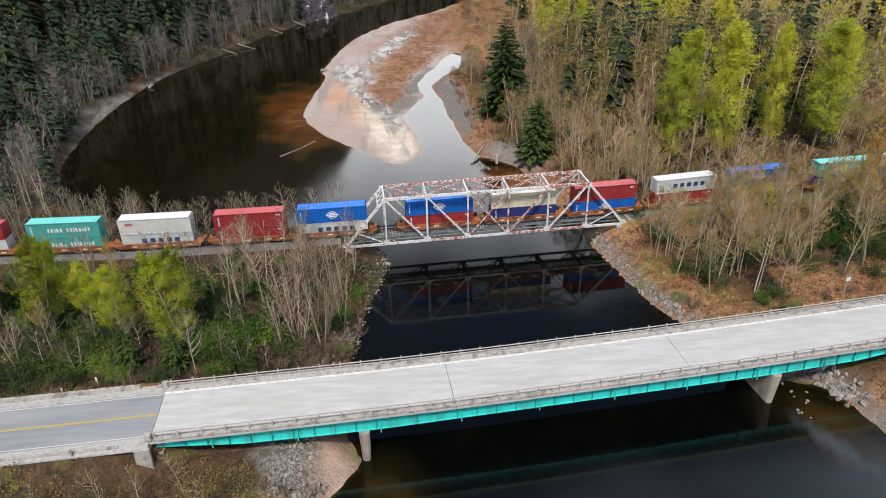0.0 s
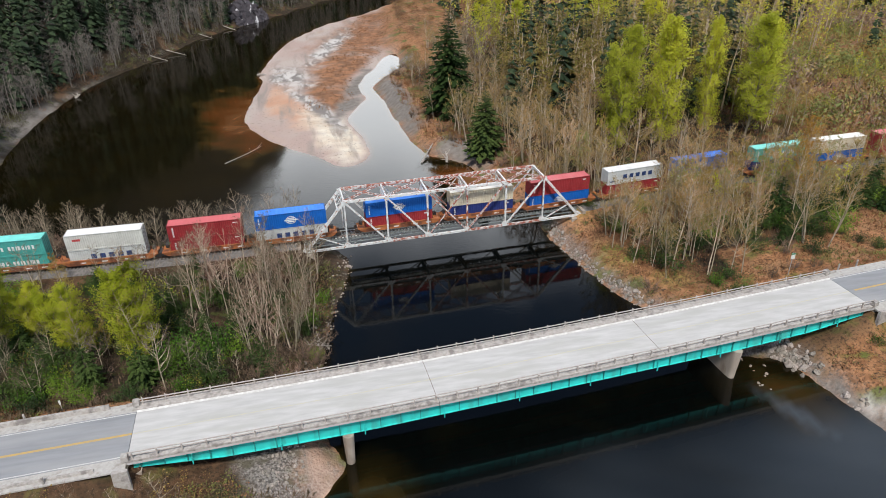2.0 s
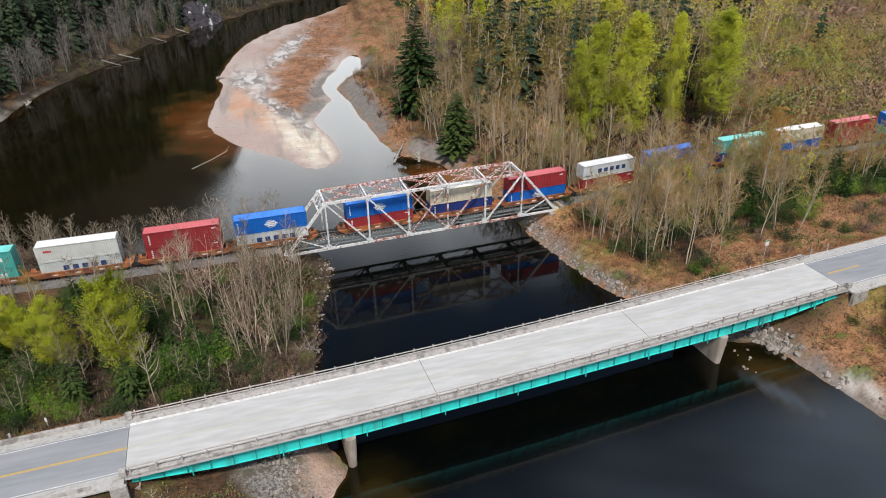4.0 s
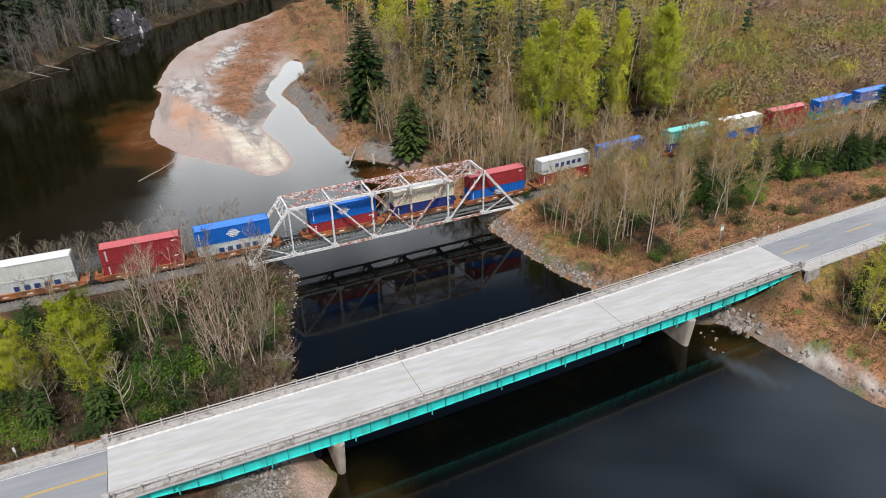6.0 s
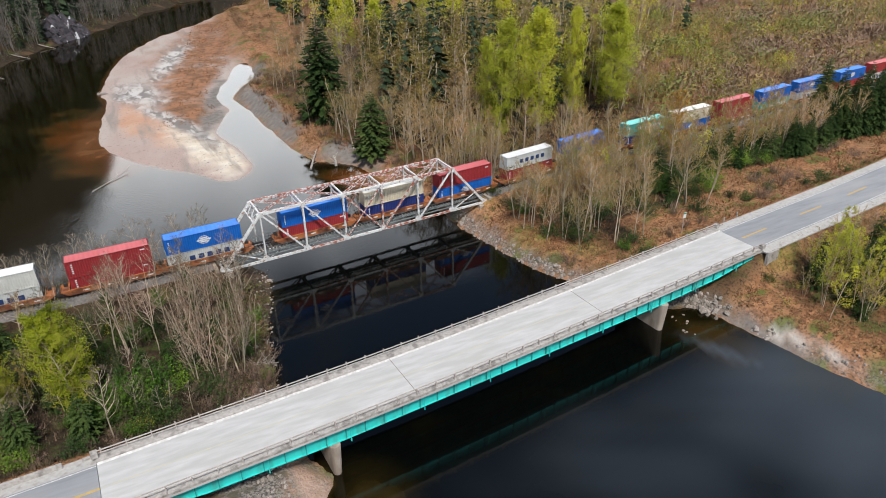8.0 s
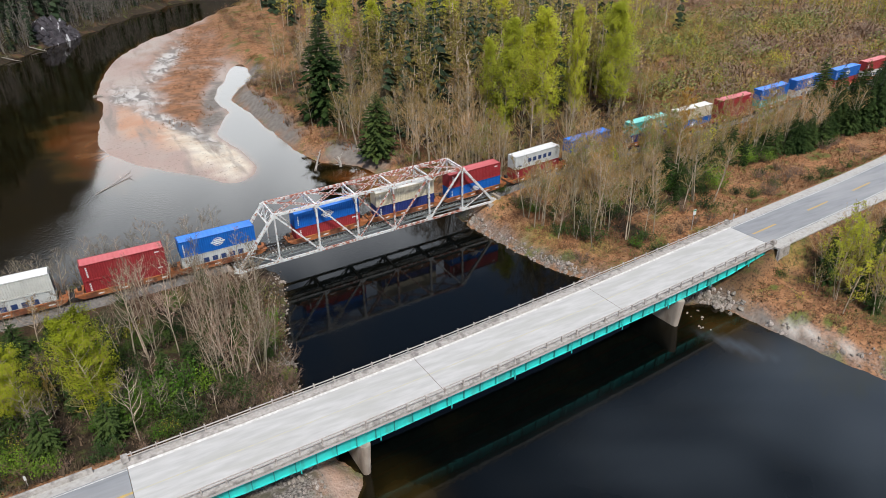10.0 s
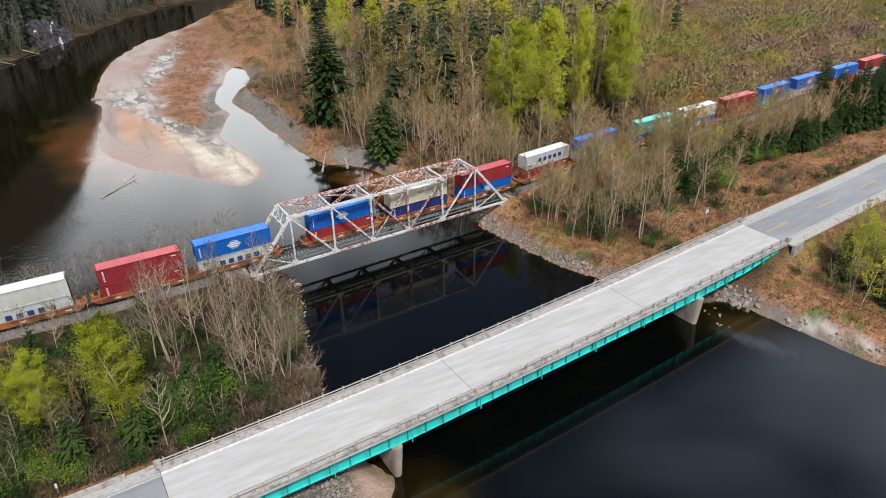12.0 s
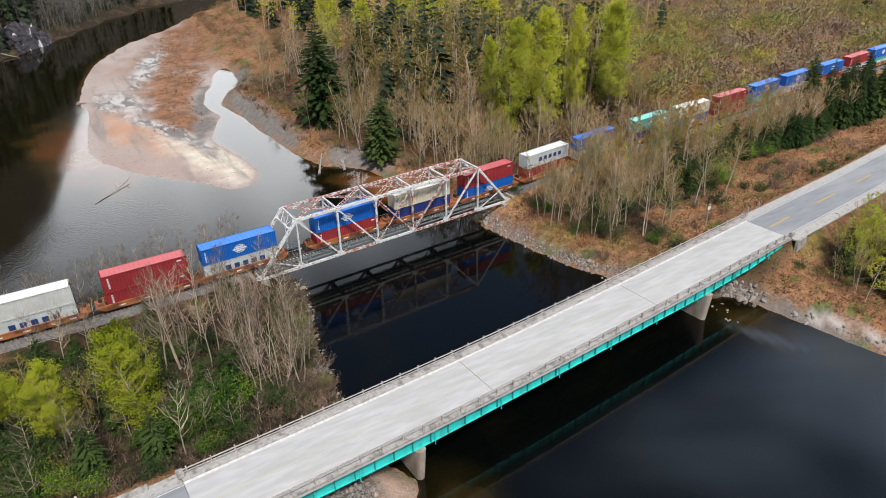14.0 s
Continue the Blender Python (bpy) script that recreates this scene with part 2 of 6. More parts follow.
# ---- mesh helpers ----
class Mesh:
    """Gathers vertices and faces of one part."""

    def __init__(self):
        self.v, self.f, self.k = [], [], []

    def add(self, verts, faces, k=0):
        o = len(self.v)
        self.v.extend(tuple(p) for p in verts)
        self.f.extend(tuple(i + o for i in f) for f in faces)
        self.k.extend([k] * len(faces))
        return self

    def box(self, x0, y0, z0, x1, y1, z1, m=None, cut=0.0, k=0):
        """A box, its long edges chamfered by cut."""
        if cut:
            c = cut
            ring = [(y0 + c, z0), (y1 - c, z0), (y1, z0 + c), (y1, z1 - c), (y1 - c, z1), (y0 + c, z1), (y0, z1 - c), (y0, z0 + c)]
            vs = [Vector((x, y, z)) for x in (x0, x1) for y, z in ring]
            fs = [(i, (i + 1) % 8, 8 + (i + 1) % 8, 8 + i) for i in range(8)] + [tuple(range(7, -1, -1)), tuple(range(8, 16))]
        else:
            vs = [Vector((x, y, z)) for x in (x0, x1) for y in (y0, y1) for z in (z0, z1)]
            fs = [(0, 1, 3, 2), (4, 6, 7, 5), (0, 4, 5, 1), (2, 3, 7, 6), (0, 2, 6, 4), (1, 5, 7, 3)]
        return self.add([m @ v for v in vs] if m else vs, fs, k)

    def beam(self, a, b, w, h, cut=0.0, up=(0, 0, 1), k=0):
        """A bar of width w and depth h from a to b."""
        a, b = Vector(a), Vector(b)
        d = (b - a)
        x = d.normalized()
        u = Vector(up)
        if abs(x.dot(u)) > 0.98:
            u = Vector((0, 1, 0))
        y = u.cross(x).normalized()
        z = x.cross(y)
        m = Matrix((x, y, z)).transposed().to_4x4()
        m.translation = a
        return self.box(0, -w / 2, -h / 2, d.length, w / 2, h / 2, m, cut, k)

    def tube(self, pts, radii, n=6, caps=True, k=0):
        pts = [Vector(p) for p in pts]
        vs, fs = [], []
        for i, p in enumerate(pts):
            d = (pts[min(i + 1, len(pts) - 1)] - pts[max(i - 1, 0)]).normalized()
            s = d.cross(Vector((0, 0, 1)) if abs(d.z) < 0.9 else Vector((0, 1, 0))).normalized()
            t = d.cross(s)
            for j in range(n):
                a = 2 * math.pi * j / n
                vs.append(p + radii[i] * (math.cos(a) * s + math.sin(a) * t))
        for i in range(len(pts) - 1):
            for j in range(n):
                fs.append((i * n + j, i * n + (j + 1) % n, (i + 1) * n + (j + 1) % n, (i + 1) * n + j))
        if caps:
            fs += [tuple(range(n - 1, -1, -1)), tuple((len(pts) - 1) * n + j for j in range(n))]
        return self.add(vs, fs, k)

    def data(self, name, mats, smooth=False):
        me = bpy.data.meshes.new(name)
        me.from_pydata(self.v, [], self.f)
        for mt in mats if isinstance(mats, (list, tuple)) else [mats]:
            me.materials.append(mt)
        if any(self.k):
            me.polygons.foreach_set("material_index", self.k)
        if smooth:
            me.polygons.foreach_set("use_smooth", [True] * len(self.f))
        me.update()
        return me


def part(name, mesh, mats, parent=None, label="", smooth=False):
    """Links a Mesh (or mesh data) as one object under a thing or a part."""
    ob = new(name, mesh.data(name, mats, smooth) if isinstance(mesh, Mesh) else mesh)
    ob.parent = parent
    return tagged(ob, label)


def thing(name, label, category, group="", kind="", at=None):
    ob = new(name)
    if at is not None:
        ob.matrix_basis = at
    return tagged(ob, label, category, group, kind)


def curve_through(pts):
    """y over x along a smooth line through the points."""
    xs, ys = np.array(pts, float).T
    sl = np.gradient(ys, xs)

    def at(x):
        x = np.asarray(x, float)
        i = np.clip(np.searchsorted(xs, x) - 1, 0, len(xs) - 2)
        h = xs[i + 1] - xs[i]
        t = (x - xs[i]) / h
        y = (2 * t**3 - 3 * t**2 + 1) * ys[i] + (t**3 - 2 * t**2 + t) * h * sl[i] + (3 * t**2 - 2 * t**3) * ys[i + 1] + (t**3 - t**2) * h * sl[i + 1]
        y = np.where(x < xs[0], ys[0] + sl[0] * (x - xs[0]), y)
        return np.where(x > xs[-1], ys[-1] + sl[-1] * (x - xs[-1]), y)
    return at


road_y = curve_through([(-400, 30), (-140, 57.5), (-90, 60.2), (-45, 62.6), (-28.6, 63.35), (6.4, 65.2), (36.7, 67.7), (70.4, 71.1), (110, 75.0), (160, 82), (260, 104), (500, 170)])
rail_y = curve_through([(-400, 160), (-160, 119), (-110, 113.2), (-70, 110.5), (-45, 109.6), (-8.3, 110.0), (17, 111.4), (43.5, 112.9), (62, 115.0), (82, 117.3), (104, 118.9), (122, 120.0), (148, 122.4), (172, 124.2), (230, 129.6), (500, 158)])
wood_edge = curve_through([(60, 84), (72, 90), (90, 98.6), (104, 97.2), (120, 96.4), (147, 97.2), (200, 108)])
DECK, RAILTOP = 7.3, 5.6
ROAD_A, ROAD_B = -28.5, 70.6
TRUSS_A, TRUSS_B = -8.3, 43.5


def on_road(x, lat, z):
    y = float(road_y(x))
    s = float(road_y(x + 0.5)) - float(road_y(x - 0.5))
    q = math.hypot(1, s)
    return Vector((x - lat * s / q, y + lat / q, z))


def on_rail(x, lat, z):
    y = float(rail_y(x))
    s = float(rail_y(x + 0.5)) - float(rail_y(x - 0.5))
    q = math.hypot(1, s)
    return Vector((x - lat * s / q, y + lat / q, z))


def sweep(line, profile, xs, close=True, k=0, mesh=None):
    """A profile of (lat, z), or a function of x that gives one, swept along a line."""
    mesh = mesh or Mesh()
    rings = [[line(x, la, z) for la, z in (profile(x) if callable(profile) else profile)] for x in xs]
    n = len(rings[0])
    fs = []
    for i in range(len(rings) - 1):
        for j in range(n if close else n - 1):
            fs.append((i * n + j, (i + 1) * n + j, (i + 1) * n + (j + 1) % n, i * n + (j + 1) % n))
    if close:
        fs += [tuple(range(n)), tuple((len(rings) - 1) * n + j for j in reversed(range(n)))]
    return mesh.add([v for r in rings for v in r], fs, k)


def span(a, b, step):
    return np.linspace(a, b, max(2, int(round((b - a) / step)) + 1))


# ---- ground and river ----
RIGHT_BANK = [(260, -420), (110, -120), (80, -10), (70, 25), (64.0, 44.7), (62.2, 52), (60.7, 58), (58, 66.5), (51, 70), (47, 78), (44, 85), (42, 90), (40.3, 98), (38.8, 106), (38.5, 114),
              (36, 128), (33.5, 140), (31.5, 149), (27.2, 155), (23.5, 158.5), (21.0, 167), (20.2, 177), (19.4, 186), (18.6, 196), (18.4, 206), (17.2, 215), (16.4, 223), (19.5, 231), (23.5, 238.5), (27, 243), (29.5, 252), (30.5, 262), (29.8, 268.5), (26.5, 266),
              (22.8, 258), (19.5, 248), (15, 238), (12.6, 230), (11.8, 221), (12.8, 212.5), (11.0, 207), (8.2, 200.5), (5.5, 192.3), (6.8, 183), (8.0, 176.5), (8.9, 169), (8.5, 161.5), (6, 157.5), (1.8, 155.8), (-1.6, 158.8), (-4.2, 163.6), (-8.3, 168.6),
              (-12.5, 173.4), (-17, 179.5), (-20.2, 186), (-22.8, 192), (-24, 201), (-23.2, 213), (-21.5, 226), (-20.2, 240), (-21.3, 247.5), (-20.5, 257), (-18.4, 270), (-15.2, 286), (-10, 304), (-2, 321), (8, 338), (21, 353), (36, 371), (54, 396), (79, 420), (130, 446), (230, 466), (420, 474)]
LEFT_BANK = [(420, 520), (230, 518), (110, 484), (50, 446), (16, 414), (-1, 392), (-15.5, 368), (-32, 346), (-44, 329), (-52, 313), (-60, 287), (-68, 272), (-75, 257), (-80, 240), (-82.5, 224), (-84, 206), (-84, 192), (-83, 180), (-80.5, 164), (-71, 143),
             (-50, 127), (-25, 122), (-8, 119), (-2, 113), (-1, 107), (-3, 99), (-5.5, 90), (-7, 80), (-8.5, 70), (-6.2, 63), (-5.2, 60), (-8.9, 55), (-18, 40), (-30, 15), (-60, -120), (-130, -420)]


def smooth_line(pts, n=4):
    p = np.array(pts, float)
    p = np.vstack([2 * p[0] - p[1], p, 2 * p[-1] - p[-2]])
    out = []
    for i in range(1, len(p) - 2):
        for t in np.arange(n) / n:
            out.append(0.5 * (2 * p[i] + (p[i + 1] - p[i - 1]) * t + (2 * p[i - 1] - 5 * p[i] + 4 * p[i + 1] - p[i + 2]) * t**2 + (3 * p[i] - p[i - 1] - 3 * p[i + 1] + p[i + 2]) * t**3))
    return np.array(out + [p[-2]])


BANK_R, BANK_L = smooth_line(RIGHT_BANK), smooth_line(LEFT_BANK)
RIVER = np.vstack([BANK_R, BANK_L])


def line_distance(x, y, line, closed=False):
    a = line
    b = np.roll(line, -1, 0) if closed else line[1:]
    a = a[: len(b)]
    best = np.full(x.shape, 1e9)
    for (ax, ay), (bx, by) in zip(a, b):
        dx, dy = bx - ax, by - ay
        t = np.clip(((x - ax) * dx + (y - ay) * dy) / (dx * dx + dy * dy + 1e-9), 0, 1)
        best = np.minimum(best, (x - ax - t * dx) ** 2 + (y - ay - t * dy) ** 2)
    return np.sqrt(best)


def in_river(x, y):
    c = np.zeros(x.shape, bool)
    for (ax, ay), (bx, by) in zip(RIVER, np.roll(RIVER, -1, 0)):
        if ay != by:
            c ^= ((ay > y) != (by > y)) & (x < (bx - ax) * (y - ay) / (by - ay) + ax)
    return c


def step_up(v, a, b):
    t = np.clip((v - a) / (b - a), 0, 1)
    return t * t * (3 - 2 * t)


def ripple(x, y, s, seed=0.0):
    """Smooth uneven waves between about -1 and 1."""
    u, v = x / s + seed, y / s - seed
    return (np.sin(u * 1.7 + 1.3 * np.sin(v * 1.1)) + np.sin(v * 2.3 + 1.7 * np.sin(u * 0.7 + 1)) + np.sin((u + v) * 3.1 + 2 * np.sin(v * 1.9)) * 0.5) / 2.5


def sandbar_amount(x, y):
    """1 on the gravel bar inside the bend, 0 off it."""
    edge = 33 + 0.10 * (y - 255)
    a = step_up(y, 140, 152) * (1 - step_up(x, edge - 12, edge)) * (1 - step_up(y, 400, 430))
    east = np.where(y < 258, 12 + np.clip(y - 215, 0, 60) * 0.33, edge)
    return a * (1 - step_up(x - east, -1, 3)) * step_up(x, -60, -50)


def ground_parts(x, y):
    x, y = np.asarray(x, float), np.asarray(y, float)
    dr, dl = line_distance(x, y, BANK_R), line_distance(x, y, BANK_L)
    wet = in_river(x, y)
    near = np.minimum(dr, dl)
    sd = np.where(wet, -near, near) + 0.35 * ripple(x, y, 4.0) + 0.2 * ripple(x, y, 1.3, 5)
    wet = sd < 0
    d = np.abs(sd)
    right = dr < dl
    bar = sandbar_amount(x, y) * right
    # flat land inside the bend and beside the bridges
    flat = 0.3 * np.clip(d, 0, 1) + 2.3 * step_up(d, 0, 5) + 1.3 * step_up(d, 5, 26) + 0.35 * ripple(x, y, 17) * step_up(d, 3, 20) + 0.12 * ripple(x, y, 3, 2) * np.clip(d / 3, 0, 1)
    flat = flat + np.where(right, 1.0 * step_up(x, 60, 90), 0)
    low = 0.14 * np.clip(d, 0, 1) + 0.9 * step_up(d, 0, 12) + 0.12 * ripple(x, y, 7) * step_up(d, 1, 6)
    # the wooded valley side beyond the outer bank
    outer = (~right) & ((y > 118) | (x < -120))
    rise = np.where(outer, (0.31 + 0.57 * (1 - step_up(x, -95, 45))) * np.clip(d - 14 + 11 * step_up(y, 220, 290), 0, 330) + 5 * ripple(x, y, 60) * step_up(d, 15, 60), 0) * step_up(y, 125, 190)
    z = flat * (1 - bar) + low * bar + rise
    # far slopes that close the valley
    far = np.hypot(x - 60, y - 200)
    z = z + np.where(right | (y < 118), 110 * step_up(far, 380, 900) + 30 * ripple(x, y, 150) * step_up(far, 450, 900), 0)
    z = np.where(wet, -0.2 * np.clip(d, 0, 1) - 2.5 * step_up(d, 0, 14), z)
    # road and rail embankments
    ry = road_y(x)
    off = np.abs(y - ry)
    over = np.maximum(np.maximum(ROAD_A - x, x - ROAD_B), -30)
    drop = (1 - step_up(over, 3.2, 6)) * (y < ry)
    bank = DECK - 0.35 - (0.55 + 0.5 * drop) * np.clip(off - 5.9 + 1.3 * drop, 0, None) - np.where(over < 1, (1 - over) * 0.62, 0)
    z = np.where(wet, z, np.maximum(z, bank))
    z = np.where((off < 8) & (over > 0) & ~wet, np.minimum(z, np.maximum(DECK - 0.3 - 0.1 * np.clip(off - 5.5, 0, None), bank)), z)
    ly = rail_y(x)
    off2 = np.abs(y - ly)
    over2 = np.maximum(TRUSS_A - x, x - TRUSS_B)
    bank2 = RAILTOP - 0.75 - 0.6 * np.clip(off2 - 3.0, 0, None) - np.where(over2 < 0.5, (0.5 - over2) * 0.8, 0)
    z = np.where(wet, z, np.maximum(z, bank2))
    z = np.where((off2 < 3.4) & (over2 > -1) & ~wet, np.minimum(z, np.maximum(bank2, 0.5)), z)
    return z, d, wet, bar, right, np.minimum(off - 6, off2 - 4)


def ground_z(x, y):
    return float(ground_parts(np.array([x]), np.array([y]))[0][0])


def graded(a, lo, hi, b, fine, grow=1.16):
    mid = list(np.arange(lo, hi + 1e-6, fine))
    s, v, left = fine, lo, []
    while v > a:
        s *= grow
        v -= s
        left.append(v)
    s, v, r = fine, hi, []
    while v < b:
        s *= grow
        v += s
        r.append(v)
    return np.array(left[::-1] + mid + r)


GX, GY = graded(-1500, -80, 110, 1600, 1.2), graded(-900, 40, 265, 1900, 1.2)
XX, YY = np.meshgrid(GX, GY)
ZZ, DD, WET, BAR, RIGHT, OFFWAY = ground_parts(XX, YY)


def sheet(name, xx, yy, zz, layers, mat, keep=None):
    ny, nx = xx.shape
    me = bpy.data.meshes.new(name)
    idx = np.arange(nx * ny).reshape(ny, nx)
    quads = np.stack([idx[:-1, :-1], idx[:-1, 1:], idx[1:, 1:], idx[1:, :-1]], -1).reshape(-1, 4)
    if keep is not None:
        quads = quads[keep.reshape(-1)]
    me.from_pydata(np.stack([xx, yy, zz], -1).reshape(-1, 3).tolist(), [], quads.tolist())
    me.materials.append(mat)
    for key, vals in layers.items():
        at = me.attributes.new(key, "FLOAT", "POINT")
        at.data.foreach_set("value", np.ascontiguousarray(vals, dtype=np.float32).reshape(-1))
    me.polygons.foreach_set("use_smooth", [True] * len(me.polygons))
    return new(name, me)


def ground_material():
    m = bpy.data.materials.new("river_valley_ground")
    m.use_nodes = True
    n, l = m.node_tree.nodes, m.node_tree.links
    p = n["Principled BSDF"]
    p.inputs["Roughness"].default_value, p.inputs["Specular IOR Level"].default_value = 0.95, 0.15
    pos = n.new("ShaderNodeNewGeometry").outputs["Position"]

    def tex(s, detail=5.0, stretch=None, warp=0.0):
        t = n.new("ShaderNodeTexNoise")
        t.inputs["Scale"].default_value, t.inputs["Detail"].default_value, t.inputs["Distortion"].default_value = s, detail, warp
        if stretch:
            mp = n.new("ShaderNodeMapping")
            mp.inputs["Rotation"].default_value, mp.inputs["Scale"].default_value = (0, 0, stretch[2]), (stretch[0], stretch[1], 1)
            l.new(pos, mp.inputs["Vector"])
            l.new(mp.outputs[0], t.inputs["Vector"])
        else:
            l.new(pos, t.inputs["Vector"])
        return t.outputs["Fac"]

    def ramp(v, a, b):
        r = n.new("ShaderNodeMapRange")
        r.inputs["From Min"].default_value, r.inputs["From Max"].default_value = a, b
        l.new(v, r.inputs["Value"])
        return r.outputs["Result"]

    def attr(name):
        a = n.new("ShaderNodeAttribute")
        a.attribute_name = name
        return a.outputs["Fac"]

    def maths(op, a, b):
        k = n.new("ShaderNodeMath")
        k.operation = op
        for sock, v in zip(k.inputs, (a, b)):
            if isinstance(v, bpy.types.NodeSocket):
                l.new(v, sock)
            else:
                sock.default_value = v
        return k.outputs[0]

    def mix(f, x, y):
        k = n.new("ShaderNodeMix")
        k.data_type = "RGBA"
        for sock, v in ((k.inputs[0], f), (k.inputs[6], x), (k.inputs[7], y)):
            if isinstance(v, bpy.types.NodeSocket):
                l.new(v, sock)
            else:
                sock.default_value = (*v, 1) if isinstance(v, tuple) else v
        return k.outputs[2]

    grass = mix(ramp(tex(0.9, 7), 0.38, 0.62), (0.43, 0.215, 0.105), (0.26, 0.122, 0.058))
    grass = mix(ramp(tex(0.16, 7), 0.50, 0.62), grass, (0.33, 0.18, 0.092))
    grass = mix(ramp(tex(0.22, 6), 0.54, 0.64), grass, (0.14, 0.15, 0.038))
    grass = mix(ramp(tex(2.5, 7), 0.50, 0.68), grass, (0.075, 0.048, 0.030))
    # forest litter, toned near black so that it also carries shade under the growth
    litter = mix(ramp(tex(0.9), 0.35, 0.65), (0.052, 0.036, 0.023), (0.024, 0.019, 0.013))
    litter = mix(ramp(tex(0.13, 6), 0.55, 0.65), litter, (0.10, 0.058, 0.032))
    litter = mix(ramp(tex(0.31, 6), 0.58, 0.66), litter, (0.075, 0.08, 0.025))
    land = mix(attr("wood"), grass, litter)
    sand = mix(ramp(tex(0.06, 3, (1, 0.5, 0.5)), 0.42, 0.58), (0.41, 0.31, 0.27), (0.44, 0.37, 0.33))
    sand = mix(attr("pink"), sand, mix(ramp(tex(0.12, 4), 0.35, 0.65), (0.50, 0.285, 0.19), (0.52, 0.345, 0.25)))
    sand = mix(attr("cream"), sand, mix(ramp(tex(0.2, 5), 0.35, 0.65), (0.74, 0.68, 0.57), (0.60, 0.49, 0.38)))
    streak = tex(0.28, 7, (1.0, 0.16, 0.75), 0.6)
    sand = mix(ramp(streak, 0.52, 0.70), sand, (0.30, 0.255, 0.225))
    sand = mix(ramp(tex(1.2, 5), 0.60, 0.74), sand, (0.24, 0.20, 0.17))
    scrub = mix(ramp(tex(0.35, 6), 0.4, 0.6), (0.33, 0.16, 0.085), (0.20, 0.11, 0.065))
    wash = mix(ramp(tex(0.35, 6, (1.0, 0.4, 0.6), 1.0), 0.42, 0.58), (0.55, 0.52, 0.49), (0.22, 0.20, 0.185))
    bar = mix(attr("scrub"), sand, scrub)
    bar = mix(attr("wash"), bar, wash)
    col = mix(attr("bar"), land, bar)
    shore = mix(ramp(tex(3.5, 8), 0.40, 0.60), (0.27, 0.245, 0.225), (0.10, 0.088, 0.08))
    shore = mix(ramp(tex(0.45, 5), 0.52, 0.62), shore, (0.11, 0.10, 0.075))
    col = mix(attr("shore"), col, shore)
    mud = mix(ramp(tex(0.8), 0.35, 0.65), (0.24, 0.215, 0.19), (0.17, 0.15, 0.135))
    col = mix(attr("mud"), col, mud)
    col = mix(attr("salt"), col, (0.66, 0.63, 0.58))
    col = mix(attr("green"), col, mix(ramp(tex(1.5), 0.4, 0.6), (0.17, 0.26, 0.03), (0.12, 0.15, 0.03)))
    l.new(col, p.inputs["Base Color"])
    b = n.new("ShaderNodeBump")
    b.inputs["Strength"].default_value, b.inputs["Distance"].default_value = 0.9, 0.28
    l.new(tex(2.4, 7), b.inputs["Height"])
    l.new(b.outputs["Normal"], p.inputs["Normal"])
    return m


def blob(x, y, cx, cy, rx, ry, turn=0.0, soft=0.5, rag=0.35):
    c, s = math.cos(radians(turn)), math.sin(radians(turn))
    u, v = ((x - cx) * c + (y - cy) * s) / rx, (-(x - cx) * s + (y - cy) * c) / ry
    r = np.hypot(u, v) + rag * ripple(x, y, 5.0, 3) + 0.5 * rag * ripple(x, y, 1.7, 1)
    return 1 - step_up(r, 1 - soft, 1 + soft)


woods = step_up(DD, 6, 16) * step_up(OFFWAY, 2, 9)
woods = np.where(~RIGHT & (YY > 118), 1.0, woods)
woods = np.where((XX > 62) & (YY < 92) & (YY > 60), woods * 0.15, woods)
# below the right end of the deck, dark litter stands in for the bridge's shade
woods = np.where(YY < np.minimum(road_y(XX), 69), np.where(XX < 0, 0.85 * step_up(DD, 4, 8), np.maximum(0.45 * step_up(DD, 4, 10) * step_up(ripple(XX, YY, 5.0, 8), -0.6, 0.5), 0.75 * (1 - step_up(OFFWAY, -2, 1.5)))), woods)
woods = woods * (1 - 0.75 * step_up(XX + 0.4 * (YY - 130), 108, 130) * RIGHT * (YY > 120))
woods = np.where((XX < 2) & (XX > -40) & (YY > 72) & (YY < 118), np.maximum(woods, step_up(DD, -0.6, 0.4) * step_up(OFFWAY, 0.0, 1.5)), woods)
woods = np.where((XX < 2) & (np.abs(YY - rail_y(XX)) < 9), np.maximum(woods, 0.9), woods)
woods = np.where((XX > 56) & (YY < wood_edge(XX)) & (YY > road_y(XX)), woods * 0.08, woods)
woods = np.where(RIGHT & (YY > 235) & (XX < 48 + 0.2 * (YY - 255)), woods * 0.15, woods)
